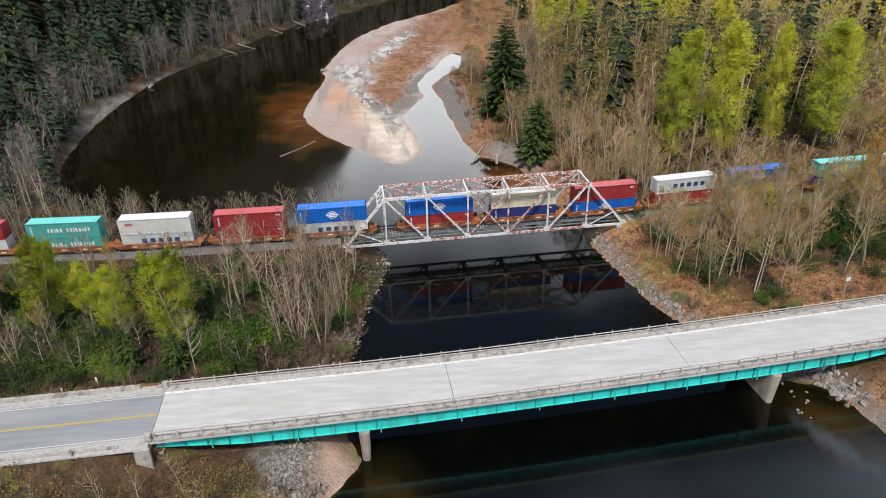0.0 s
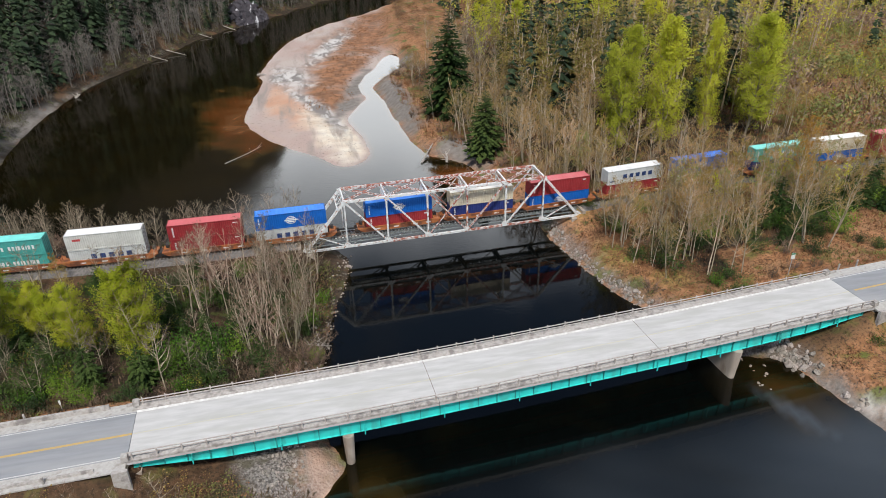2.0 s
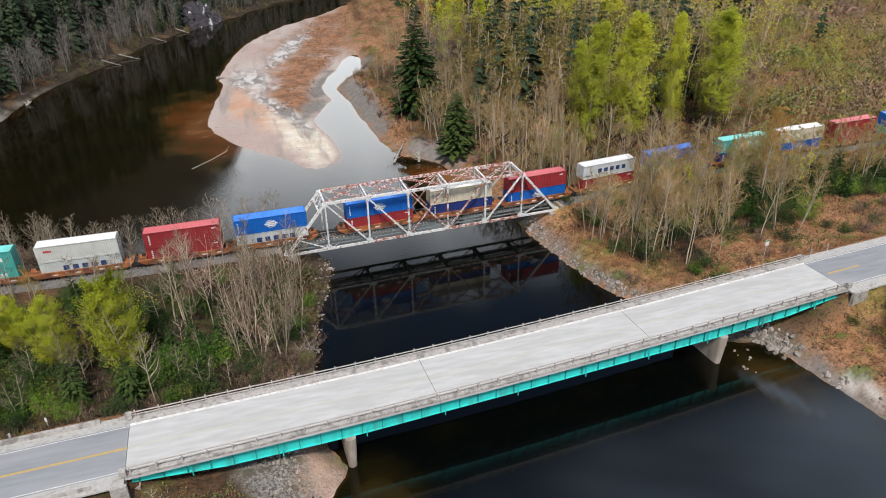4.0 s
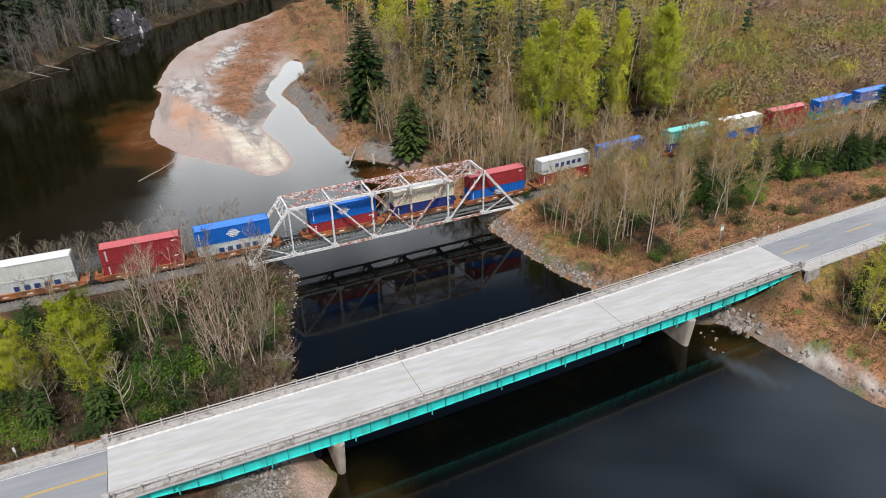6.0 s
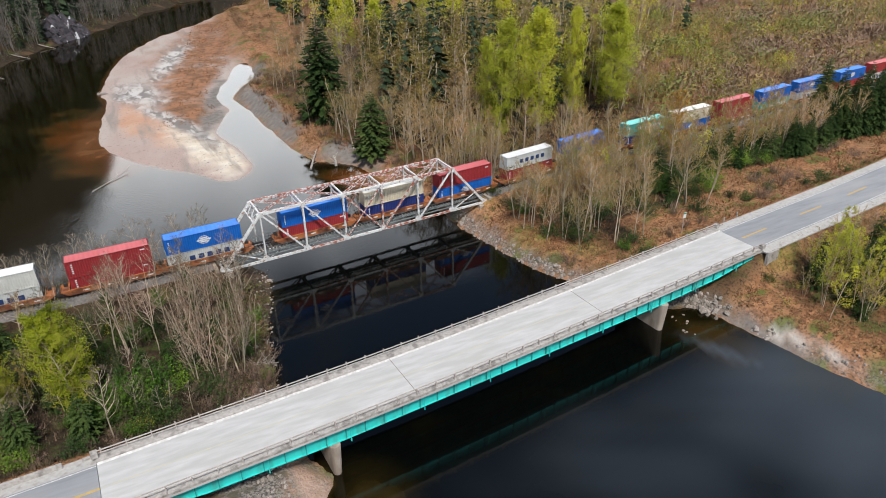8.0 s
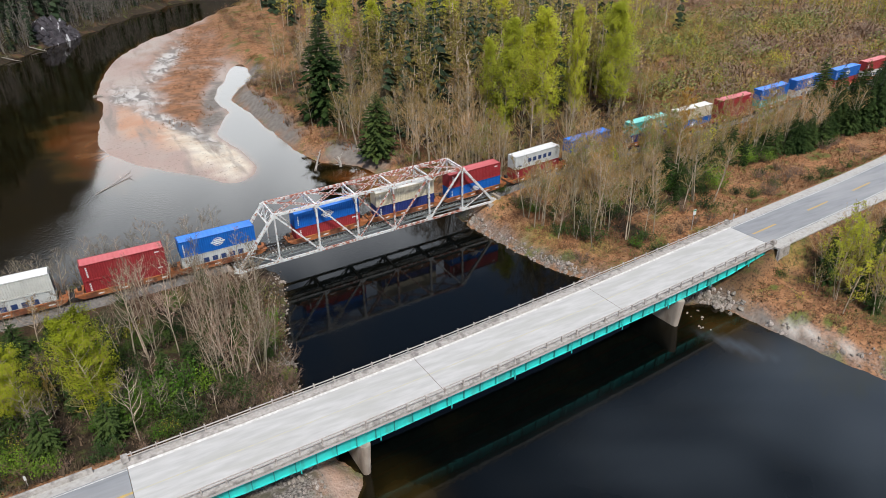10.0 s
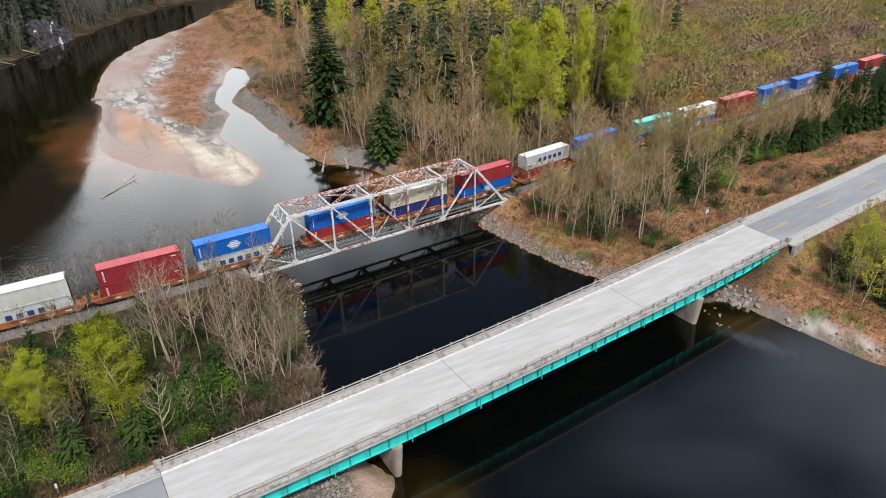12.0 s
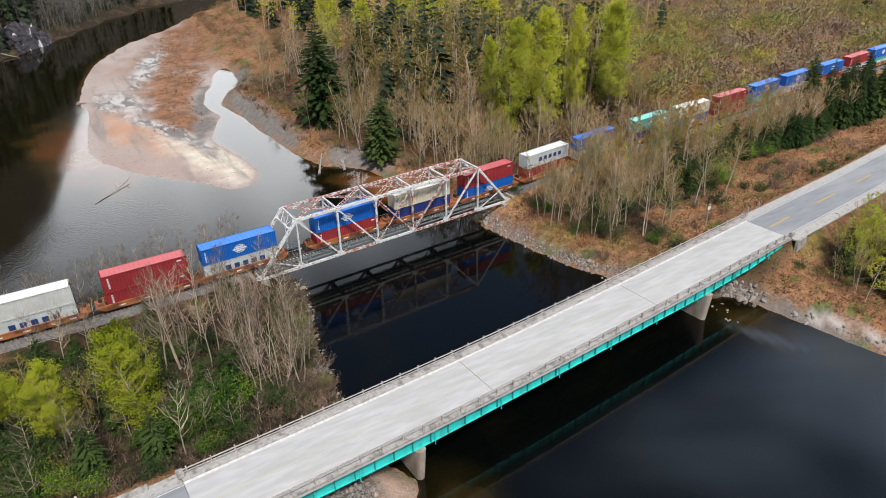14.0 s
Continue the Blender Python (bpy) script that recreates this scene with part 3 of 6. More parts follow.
land_layers = {
    "pink": np.maximum(blob(XX, YY, -12, 210, 6.5, 28, 16, 0.5) * step_up(DD, 2.5, 6), 0.8 * blob(XX, YY, -8, 58.5, 3, 6, 8, 0.4)),
    "cream": blob(XX, YY, 2.4, 178, 6.2, 25, 15, 0.5) * step_up(DD, 0.3, 2),
    "bar": np.maximum(BAR, blob(XX, YY, -8.0, 58.5, 2.4, 5.5, 8, 0.4)),
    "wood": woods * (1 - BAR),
    "shore": (1 - step_up((DD + 0.8 * ripple(XX, YY, 2.0)) * np.where(~RIGHT & (YY > 120), 2.4, 1.0), 1.2, 4.0)) * (1 - BAR) * (~WET) * np.where(RIGHT & (YY > 118), 0.25, np.where(~RIGHT & (YY > 120), 0.6 * step_up(YY, 172, 186) * (1 - step_up(YY, 245, 265)), np.where(~RIGHT & (YY > 70), 0.15, np.where((YY < 62) | ~RIGHT, 0.45, 0.75)))) + blob(XX, YY, -13.4, 58.5, 3.6, 8, 10, 0.4) * (~WET),
    "scrub": np.maximum.reduce([blob(XX, YY, 8, 244, 11, 42, -6), blob(XX, YY, 24, 300, 18, 36, -20), blob(XX, YY, 2, 214, 7, 20, 12), blob(XX, YY, 40, 345, 22, 26)]) * step_up(DD, 1.5, 6),
    "wash": np.maximum.reduce([blob(XX, YY, -3, 203, 2.6, 24, 22), blob(XX, YY, -11, 240, 6, 14, 15), blob(XX, YY, 6, 285, 4, 26, -18)]) * step_up(DD, 1, 3),
    "mud": np.maximum.reduce([blob(XX, YY, 22, 205, 4, 30, 2, 0.4), blob(XX, YY, 29, 245, 3.5, 16, -10, 0.4), blob(XX, YY, 11.5, 226, 3.4, 20, -16, 0.4), blob(XX, YY, 6.5, 203, 2.6, 13, -24, 0.4), blob(XX, YY, -85.6, 208, 2.6, 18, -4, 0.4), blob(XX, YY, 32, 156, 7, 9, 0, 0.4), blob(XX, YY, 61.6, 55.5, 1.0, 8, 8, 0.4, 0.2)]) * (1 - step_up(DD, 6.0, 9.0)),
    "salt": np.maximum.reduce([blob(XX, YY, 63.4, 54, 0.6, 2.6, 14, 0.4, 0.6), blob(XX, YY, 64.9, 48, 0.8, 2.6, 12, 0.4, 0.7)]) * 0.6,
    "green": np.maximum.reduce([blob(XX, YY, 45.5, 97, 3.0, 5, 20), blob(XX, YY, 51, 88, 3, 2.6), blob(XX, YY, 44, 113, 2.5, 4), blob(XX, YY, 75, 65.5, 3, 1.5)]) * 0.32 * (~WET),
}
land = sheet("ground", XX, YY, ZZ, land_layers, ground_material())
tagged(land, "river valley ground of dry russet grass, forest litter and pale sand", "ground", kind="structure")


def water_material():
    m = bpy.data.materials.new("dark_river_water")
    m.use_nodes = True
    n, l = m.node_tree.nodes, m.node_tree.links
    p = n["Principled BSDF"]
    p.inputs["Roughness"].default_value, p.inputs["IOR"].default_value = 0.055, 1.333
    pos = n.new("ShaderNodeNewGeometry").outputs["Position"]
    a = n.new("ShaderNodeAttribute")
    a.attribute_name = "shallow"
    t = n.new("ShaderNodeTexNoise")
    t.inputs["Scale"].default_value, t.inputs["Detail"].default_value, t.inputs["Distortion"].default_value = 0.09, 4.0, 0.8
    l.new(pos, t.inputs["Vector"])
    k = n.new("ShaderNodeMath")
    k.operation = "MULTIPLY_ADD"
    l.new(t.outputs["Fac"], k.inputs[0])
    k.inputs[1].default_value = 0.36
    k.inputs[2].default_value = -0.18
    s = n.new("ShaderNodeMath")
    s.operation = "ADD"
    l.new(k.outputs[0], s.inputs[0])
    l.new(a.outputs["Fac"], s.inputs[1])
    r = n.new("ShaderNodeValToRGB")
    e = r.color_ramp.elements
    e[0].position, e[0].color = 0.0, (0.0012, 0.0016, 0.0014, 1)
    e[1].position, e[1].color = 1.0, (0.26, 0.13, 0.055, 1)
    for at, c in ((0.3, (0.009, 0.0065, 0.002, 1)), (0.42, (0.028, 0.018, 0.005, 1)), (0.66, (0.085, 0.028, 0.007, 1))):
        x = e.new(at)
        x.color = c
    l.new(s.outputs[0], r.inputs["Fac"])
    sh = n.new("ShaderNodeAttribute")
    sh.attribute_name = "shoal_sheen"
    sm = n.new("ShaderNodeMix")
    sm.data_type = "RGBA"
    # one blue-grey for the sunken sand wisps and the painted sky sheen
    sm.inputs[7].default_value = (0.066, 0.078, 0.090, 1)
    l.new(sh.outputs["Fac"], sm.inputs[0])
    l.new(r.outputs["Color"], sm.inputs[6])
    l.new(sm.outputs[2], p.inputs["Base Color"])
    w1, w2 = n.new("ShaderNodeTexNoise"), n.new("ShaderNodeTexNoise")
    w1.inputs["Scale"].default_value, w1.inputs["Detail"].default_value = 1.6, 3.0
    w2.inputs["Scale"].default_value, w2.inputs["Detail"].default_value = 0.05, 3.0
    for w in (w1, w2):
        l.new(pos, w.inputs["Vector"])
    gust = n.new("ShaderNodeMapRange")
    gust.inputs["From Min"].default_value, gust.inputs["From Max"].default_value = 0.45, 0.7
    gust.inputs["To Min"].default_value, gust.inputs["To Max"].default_value = 0.002, 0.014
    l.new(w2.outputs["Fac"], gust.inputs["Value"])
    wind = n.new("ShaderNodeAttribute")
    wind.attribute_name = "wind"
    chop = n.new("ShaderNodeMath")
    chop.operation, chop.inputs[1].default_value = "MULTIPLY_ADD", 0.018
    l.new(wind.outputs["Fac"], chop.inputs[0])
    l.new(gust.outputs["Result"], chop.inputs[2])
    b = n.new("ShaderNodeBump")
    l.new(chop.outputs[0], b.inputs["Distance"])
    l.new(w1.outputs["Fac"], b.inputs["Height"])
    l.new(b.outputs["Normal"], p.inputs["Normal"])
    return m


# How clearly the bed shows through: near the bar and the shallow right margin below the road.
inside = np.where(WET, DD, 0)
shallow = np.maximum.reduce([
    0.6 * (1 - step_up(inside, 0, 3.0)) * (YY > 150) * RIGHT,
    0.4 * (1 - step_up(inside, 0, 1.6)),
    0.21 * step_up(YY, 118, 150),
    0.72 * blob(XX, YY, -24, 200, 13, 34, 8, 0.7, 0.2),
    0.85 * blob(XX, YY, 30, 139, 7, 13, 20, 0.7, 0.2),
    0.40 * blob(XX, YY, 55, 58, 6, 10, 20, 0.7, 0.2),
    0.42 * blob(XX, YY, -2, 55, 4, 6, 0, 0.7, 0.2),
])
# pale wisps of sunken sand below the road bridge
shoal_sheen = np.maximum.reduce([0.75 * blob(XX, YY, 55.5, 52, 0.9, 10, 26, 0.9, 0.4), 0.45 * blob(XX, YY, 58.5, 43, 0.9, 10, -2, 0.9, 0.6), 0.45 * blob(XX, YY, 54, 40, 2.0, 10, 18, 0.9, 0.8), 0.6 * blob(XX, YY, 62, 33, 2, 9, -10, 0.9, 0.7)])
# an even veil over the lower reach, painted in for reflected sky
shoal_sheen = np.maximum(shoal_sheen, (0.16 + 0.08 * ripple(XX, YY, 13.0, 6) + 0.08 * ripple(XX, YY, 5.0, 3) + 0.42 * step_up(XX, 36, 58)) * step_up(60 - YY, 0, 9) * step_up(XX, 0, 25))
# a breeze ruffles the water above the railway
wind_ = np.maximum(blob(XX, YY, -32, 148, 24, 12, 0, 0.7, 0.5), 0.4 * blob(XX, YY, 4, 86, 5, 8, 0, 0.7, 0.5))
near_river = WET | (DD < 6)
keep = near_river[:-1, :-1] | near_river[1:, 1:] | near_river[:-1, 1:] | near_river[1:, :-1]
river = sheet("water", XX, YY, np.zeros_like(ZZ), {"shallow": shallow, "shoal_sheen": shoal_sheen, "wind": wind_}, water_material(), keep)
tagged(river, "dark tannin-brown river with smooth reflecting surface", "river", kind="structure")


# ---- road ----
def strip(name, label, x0, x1, l0, l1, z, mat, thick=0.05, step=3.0, category="road", parent=None):
    mesh = sweep(on_road, [(l0, z - thick), (l1, z - thick), (l1, z), (l0, z)], span(x0, x1, step))
    ob = part(name, mesh, mat, parent, label)
    if parent is None:
        tagged(ob, category=category, kind="structure")
    return ob


ENDS = ((-320, ROAD_A - 0.02), (ROAD_B + 0.02, 330))
for n_road, (xa, xb) in enumerate(ENDS):
    strip("road", "grey asphalt two-lane road approaching the bridge", xa, xb, -3.7, 3.7, DECK, ASPHALT, 0.3)
    for side in (-1, 1):
        lo, hi = sorted((side * 3.7, side * 5.5))
        sh = sweep(on_road, [(lo, DECK - 0.3), (hi, DECK - 0.45), (hi, DECK - 0.09 if side * hi > 0 and hi > 0 else DECK - 0.02), (lo, DECK - 0.02 if lo > 0 else DECK - 0.09)], span(xa, xb, 3))
        tagged(part("road_shoulder", sh, SHOULDER, None, "pale gravel shoulder beside the asphalt road"), category="road shoulder", kind="structure")
        strip("edge_line", "worn white edge line on the road", xa, xb, *sorted((side * 3.42, side * 3.56)), DECK + 0.006, WHITE_LINE, 0.004, category="road marking")
    dashes = [(xa, xb)] if n_road == 0 else [(x, x + 6.5) for x in (ROAD_B + 1.0, *np.arange(ROAD_B + 17, 180, 15))]
    for x0, x1 in dashes:
        strip("centre_line", "yellow centre line on asphalt", x0, x1, -0.19, 0.14, DECK + 0.006, YELLOW, 0.004, category="road marking")

# ---- road bridge ----
bridge = thing("road_bridge", "long concrete-decked road bridge on teal steel girders", "bridge")
JOINTS = (ROAD_A, 6.35, 36.65, ROAD_B)
PIERS = (-4.6, 48.7)
for xa, xb in zip(JOINTS, JOINTS[1:]):
    xs = span(xa + 0.03, xb - 0.03, 2.6)
    part("deck_slab", sweep(on_road, [(-4.62, DECK - 0.28), (4.95, DECK - 0.28), (4.95, DECK), (-4.62, DECK)], xs), CONCRETE, bridge)
    part("kerb", sweep(on_road, [(-4.62, DECK + 0.003), (-3.72, DECK + 0.003), (-3.76, DECK + 0.27), (-3.86, DECK + 0.30), (-4.62, DECK + 0.30)], xs), CURB, bridge, "stained beige concrete kerb")
    part("walkway", sweep(on_road, [(3.78, DECK + 0.003), (4.95, DECK + 0.003), (4.95, DECK + 0.30), (3.92, DECK + 0.30), (3.82, DECK + 0.27)], xs), CURB, bridge, "stained grey concrete walkway kerb")
    part("kerb_edge", sweep(on_road, [(-3.72, DECK + 0.004), (-3.56, DECK + 0.004), (-3.70, DECK + 0.13)], xs), KERB_WHITE, bridge, "whitish kerb edge")
    part("kerb_edge", sweep(on_road, [(3.54, DECK + 0.004), (3.78, DECK + 0.004), (3.76, DECK + 0.16)], xs), KERB_WHITE, bridge, "whitish kerb edge")
    part("worn_line", sweep(on_road, [(-0.13, DECK + 0.003), (0.05, DECK + 0.003), (0.05, DECK + 0.006), (-0.13, DECK + 0.006)], xs), FADED_YELLOW, bridge, "faded yellow centre line")
for xj in JOINTS[1:3]:
    part("expansion_joint", Mesh().beam(on_road(xj, -3.7, DECK + 0.002), on_road(xj, 3.75, DECK + 0.002), 0.06, 0.012), RAIL, bridge, "dark steel expansion joint")


def girder_depth(x):
    deep = sum(math.exp(-(((x - p) / 9.5) ** 2)) for p in PIERS)
    end = min(1.0, max(0.0, min(x - ROAD_A, ROAD_B - x) / 10))
    return 1.0 + 1.0 * end + 0.2 * deep


for lat in (-3.75, -1.25, 1.25, 3.95):
    gx = span(ROAD_A + 0.4, ROAD_B - 0.4, 1.2)
    part("girder", sweep(on_road, lambda x: [(lat - 0.02, DECK - 0.30 - girder_depth(x)), (lat + 0.02, DECK - 0.30 - girder_depth(x)), (lat + 0.02, DECK - 0.285), (lat - 0.02, DECK - 0.285)], gx), TEAL, bridge, "teal haunched plate girder")
    part("girder_flange", sweep(on_road, lambda x: [(lat - 0.24, DECK - 0.34 - girder_depth(x)), (lat + 0.24, DECK - 0.34 - girder_depth(x)), (lat + 0.24, DECK - 0.298 - girder_depth(x)), (lat - 0.24, DECK - 0.298 - girder_depth(x))], gx), TEAL, bridge)
stiff = list(np.arange(ROAD_A + 1.2, ROAD_B - 0.6, 2.42))
for i, x in enumerate(stiff):
    d = girder_depth(x)
    part("stiffener", Mesh().beam(on_road(x, -3.86, DECK - 0.32 - d), on_road(x, -3.86, DECK - 0.29), 0.09, 0.34, up=(0, 1, 0)), TEAL_SHADE, bridge, "teal web stiffener, coloured darker for shade")
    if i % 4 == 2:
        part("drain_pipe", Mesh().tube([on_road(x + 0.5, -4.12, DECK - 0.1), on_road(x + 0.5, -4.12, DECK - 0.72 - d)], [0.075, 0.075], 8), TEAL, bridge, "teal deck drain pipe")
    if i % 3 == 0:
        for a, b in ((-3.75, -1.25), (-1.25, 1.25), (1.25, 3.95)):
            part("cross_frame", Mesh().beam(on_road(x, a, DECK - 0.5), on_road(x, b, DECK - 0.1 - d), 0.1, 0.1).beam(on_road(x, b, DECK - 0.5), on_road(x, a, DECK - 0.1 - d), 0.1, 0.1), TEAL, bridge)

# railings: posts with two rails on both edges
post_mesh = Mesh().box(-0.07, -0.09, 0, 0.07, 0.09, 0.92, cut=0.0).box(-0.11, -0.13, 0, 0.11, 0.13, 0.05).box(-0.05, 0.09, 0.3, 0.05, 0.14, 0.86).data("rail_post", RAIL_STEEL)
for lat, flip in ((-4.4, 1), (4.7, -1)):
    railing = thing("bridge_railing", "weathered steel post-and-rail bridge railing on the concrete kerb", "railing", "railings of the road bridge")
    for x in np.arange(ROAD_A + 0.7, ROAD_B - 0.3, 2.6):
        p = on_road(x, lat, DECK + 0.30)
        s = float(road_y(x + 0.5) - road_y(x - 0.5))
        ob = part("rail_post", post_mesh, None, railing)
        ob.matrix_basis = Matrix.Translation(p) @ Matrix.Rotation(math.atan(s) + (math.pi if flip < 0 else 0), 4, "Z")
    for zz_, r in ((0.42, 0.05), (0.80, 0.06)):
        la = lat + 0.17 * flip
        part("rail", sweep(on_road, [(la - r * 0.7, DECK + 0.3 + zz_ - r), (la + r * 0.7, DECK + 0.3 + zz_ - r), (la + r, DECK + 0.3 + zz_), (la + r * 0.7, DECK + 0.3 + zz_ + r), (la - r * 0.7, DECK + 0.3 + zz_ + r), (la - r, DECK + 0.3 + zz_)], span(ROAD_A + 0.2, ROAD_B - 0.2, 2.6)), RAIL_STEEL, railing)

# piers, abutments, wing walls
for x in PIERS:
    pier = thing("bridge_pier", "tapered concrete wall pier with rounded nose standing in the river", "bridge pier", "piers of the road bridge")
    top, c = DECK - 0.36 - girder_depth(x), on_road(x, 0, 0)
    s = math.atan(float(road_y(x + 0.5) - road_y(x - 0.5)))
    m = Matrix.Translation((c.x, c.y, 0)) @ Matrix.Rotation(s, 4, "Z")
    mesh = Mesh()
    rings = []
    for z, half, w in ((-2.5, 4.15, 0.50), (0.0, 4.25, 0.52), (top - 0.5, 4.6, 0.66), (top, 4.62, 0.66)):
        ring = []
        for side in (-1, 1):
            for a in np.linspace(-90, 90, 7):
                ring.append(m @ Vector((side * -1 * w * math.sin(radians(a)) * -1, side * (half - w + w * math.cos(radians(a))), z)))
        rings.append(ring)
    k = len(rings[0])
    fs = [(i * k + j, i * k + (j + 1) % k, (i + 1) * k + (j + 1) % k, (i + 1) * k + j) for i in range(3) for j in range(k)]
    mesh.add([v for r in rings for v in r], fs + [tuple(3 * k + j for j in range(k))])
    part("shaft", mesh, PIER, pier)
    part("bearing_seat", Mesh().box(-0.5, -4.1, top - 0.02, 0.5, 4.1, top + 0.03, m), PIER, pier)
for x, sgn in ((ROAD_A, -1), (ROAD_B, 1)):
    ab = thing("bridge_abutment", "grey concrete abutment with wing walls", "abutment", "abutments of the road bridge")
    s = math.atan(float(road_y(x + 0.5) - road_y(x - 0.5)))
    c = on_road(x, 0, 0)
    m = Matrix.Translation((c.x, c.y, 0)) @ Matrix.Rotation(s, 4, "Z")
    part("back_wall", Mesh().box(sgn * 0.06, -4.6, 3.5, sgn * 0.7, 4.9, DECK - 0.32, m), PIER, ab)
    part("bearing_shelf", Mesh().box(-sgn * 1.2, -4.6, 3.2, sgn * 0.05, 4.9, DECK - 1.75, m), PIER, ab)
    for la in (-1, 1):
        y0, y1 = (-5.95, -5.52) if la < 0 else (4.97, 5.35)
        part("wing_wall", Mesh().add([m @ Vector(v) for v in [(sgn * a, y, z) for y in (y0, y1) for a, z in ((-0.3, DECK - 3.0), (-0.3, DECK + 0.15), (2.5 if sgn > 0 else 1.3, DECK + 0.1), (2.9 if sgn > 0 else 1.5, DECK - 3.0))]],
                                      [(0, 1, 2, 3), (7, 6, 5, 4), (0, 4, 5, 1), (1, 5, 6, 2), (2, 6, 7, 3), (3, 7, 4, 0)]), CURB, ab)
        yb = (-4.75, -4.0) if la < 0 else (4.2, 4.95)
        part("end_post", Mesh().box(-0.35, yb[0], DECK + 0.3, 0.35, yb[1], DECK + 1.05, m, cut=0.06), CURB, ab, "pale concrete end post")


def wall_run(name, label, x0, x1, lat, h, w, mat, category):
    mesh = sweep(on_road, [(lat - w / 2, DECK - 0.5), (lat + w / 2, DECK - 0.5), (lat + w * 0.36, DECK + h - 0.03), (lat + w * 0.3, DECK + h), (lat - w * 0.3, DECK + h), (lat - w * 0.36, DECK + h - 0.03)], span(x0, x1, 2.5))
    return tagged(part(name, mesh, mat, None, label), category=category)


wall_run("concrete_barrier", "low weathered concrete barrier along the road shoulder", -90, ROAD_A - 3.2, 5.16, 0.55, 0.42, CURB, "barrier")
wall_run("concrete_barrier", "low concrete kerb wall along the road shoulder", -90, ROAD_A - 3.2, -4.82, 0.22, 0.40, CURB, "barrier")
for xg, lg in ((-36.5, -5.25), (-41, 5.6), (74, 5.6), (77.6, 5.7)):
    g = thing("marker_post", "short grey roadside marker post", "post", "roadside posts")
    p = on_road(xg, lg, DECK - 0.3)
    part("shaft", Mesh().box(p.x - 0.09, p.y - 0.09, p.z - 0.2, p.x + 0.09, p.y + 0.09, p.z + 1.15, cut=0.03), CURB, g)
    part("cap", Mesh().box(p.x - 0.1, p.y - 0.1, p.z + 1.15, p.x + 0.1, p.y + 0.1, p.z + 1.22), RAIL_STEEL, g)


# ---- railway ----
TRUSS_DIR = math.atan2(float(rail_y(TRUSS_B) - rail_y(TRUSS_A)), TRUSS_B - TRUSS_A)
TM = Matrix.Translation((TRUSS_A, float(rail_y(TRUSS_A)), 0)) @ Matrix.Rotation(TRUSS_DIR, 4, "Z")
TL = math.hypot(TRUSS_B - TRUSS_A, float(rail_y(TRUSS_B) - rail_y(TRUSS_A)))
PANEL = TL / 7
HALF, ZB, ZT = 2.85, 4.25, 13.0

truss = thing("truss_bridge", "white through-truss railway bridge streaked with rust", "bridge")


def tb(i, side, z):
    return TM @ Vector((i * PANEL, side * HALF, z))


def member(name, a, b, w, h, mat, label="", lace=False):
    """A built-up member: two channels with batten plates between, or one solid bar."""
    mesh = Mesh()
    a, b = Vector(a), Vector(b)
    side = Vector((-math.sin(TRUSS_DIR), math.cos(TRUSS_DIR), 0))
    if lace:
        for s in (-1, 1):
            mesh.beam(a + side * s * (w / 2 - 0.03), b + side * s * (w / 2 - 0.03), 0.06, h, up=(b - a).cross(side))
        n = max(3, int((b - a).length / 0.9))
        for i in range(n):
            p, q = a.lerp(b, i / n), a.lerp(b, (i + 1) / n)
            s = 1 if i % 2 else -1
            up = (b - a).normalized().cross(side) * (h / 2 - 0.02)
            for o in (up, -up):
                mesh.beam(p + side * s * w * 0.42 + o, q - side * s * w * 0.42 + o, 0.11, 0.02)
    else:
        mesh.beam(a, b, w, h, cut=0.02, up=(b - a).cross(side))
    return part(name, mesh, mat, truss, label)


for side in (-1, 1):
    for i in range(7):
        member("bottom_chord", tb(i, side, ZB), tb(i + 1, side, ZB), 0.34, 0.42, TRUSS_RUST if i in (2, 4, 5) else TRUSS_PAINT)
    for i in range(1, 6):
        member("top_chord", tb(i, side, ZT), tb(i + 1, side, ZT), 0.46, 0.46, TRUSS_RUST if side > 0 or i == 5 else TRUSS_PAINT)
    member("end_post", tb(0, side, ZB), tb(1, side, ZT), 0.46, 0.46, TRUSS_PAINT)
    member("end_post", tb(7, side, ZB), tb(6, side, ZT), 0.46, 0.46, TRUSS_PAINT)
    for i, j in ((0, 1), (7, 6)):
        member("sub_strut", tb(i, side, ZB).lerp(tb(j, side, ZT), 0.3), tb(j, side, ZB), 0.2, 0.18, TRUSS_PAINT)
    for i in range(1, 7):
        member("vertical", tb(i, side, ZB), tb(i, side, ZT), 0.32, 0.26, TRUSS_PAINT if i != 4 else TRUSS_RUST, lace=i in (2, 3, 4, 5))
    for a, b, rust in ((1, 2, 0), (2, 3, 0), (3, 4, 1), (5, 4, 1), (6, 5, 0)):
        member("diagonal", tb(a, side, ZT), tb(b, side, ZB), 0.28, 0.26, TRUSS_RUST if rust else TRUSS_PAINT, lace=True)
    member("diagonal", tb(3, side, ZB), tb(4, side, ZT), 0.2, 0.2, TRUSS_RUST)
    for i in range(8):
        for z, top in ((ZB, 0), (ZT, 1)):
            if top and i in (0, 7):
                continue
            g = 0.62 if not top else 0.5
            c = tb(i, side, z + (0.25 if not top else -0.2))
            mm = Matrix.Translation(c) @ Matrix.Rotation(TRUSS_DIR, 4, "Z")
            for s in (-1, 1):
                y = s * 0.2
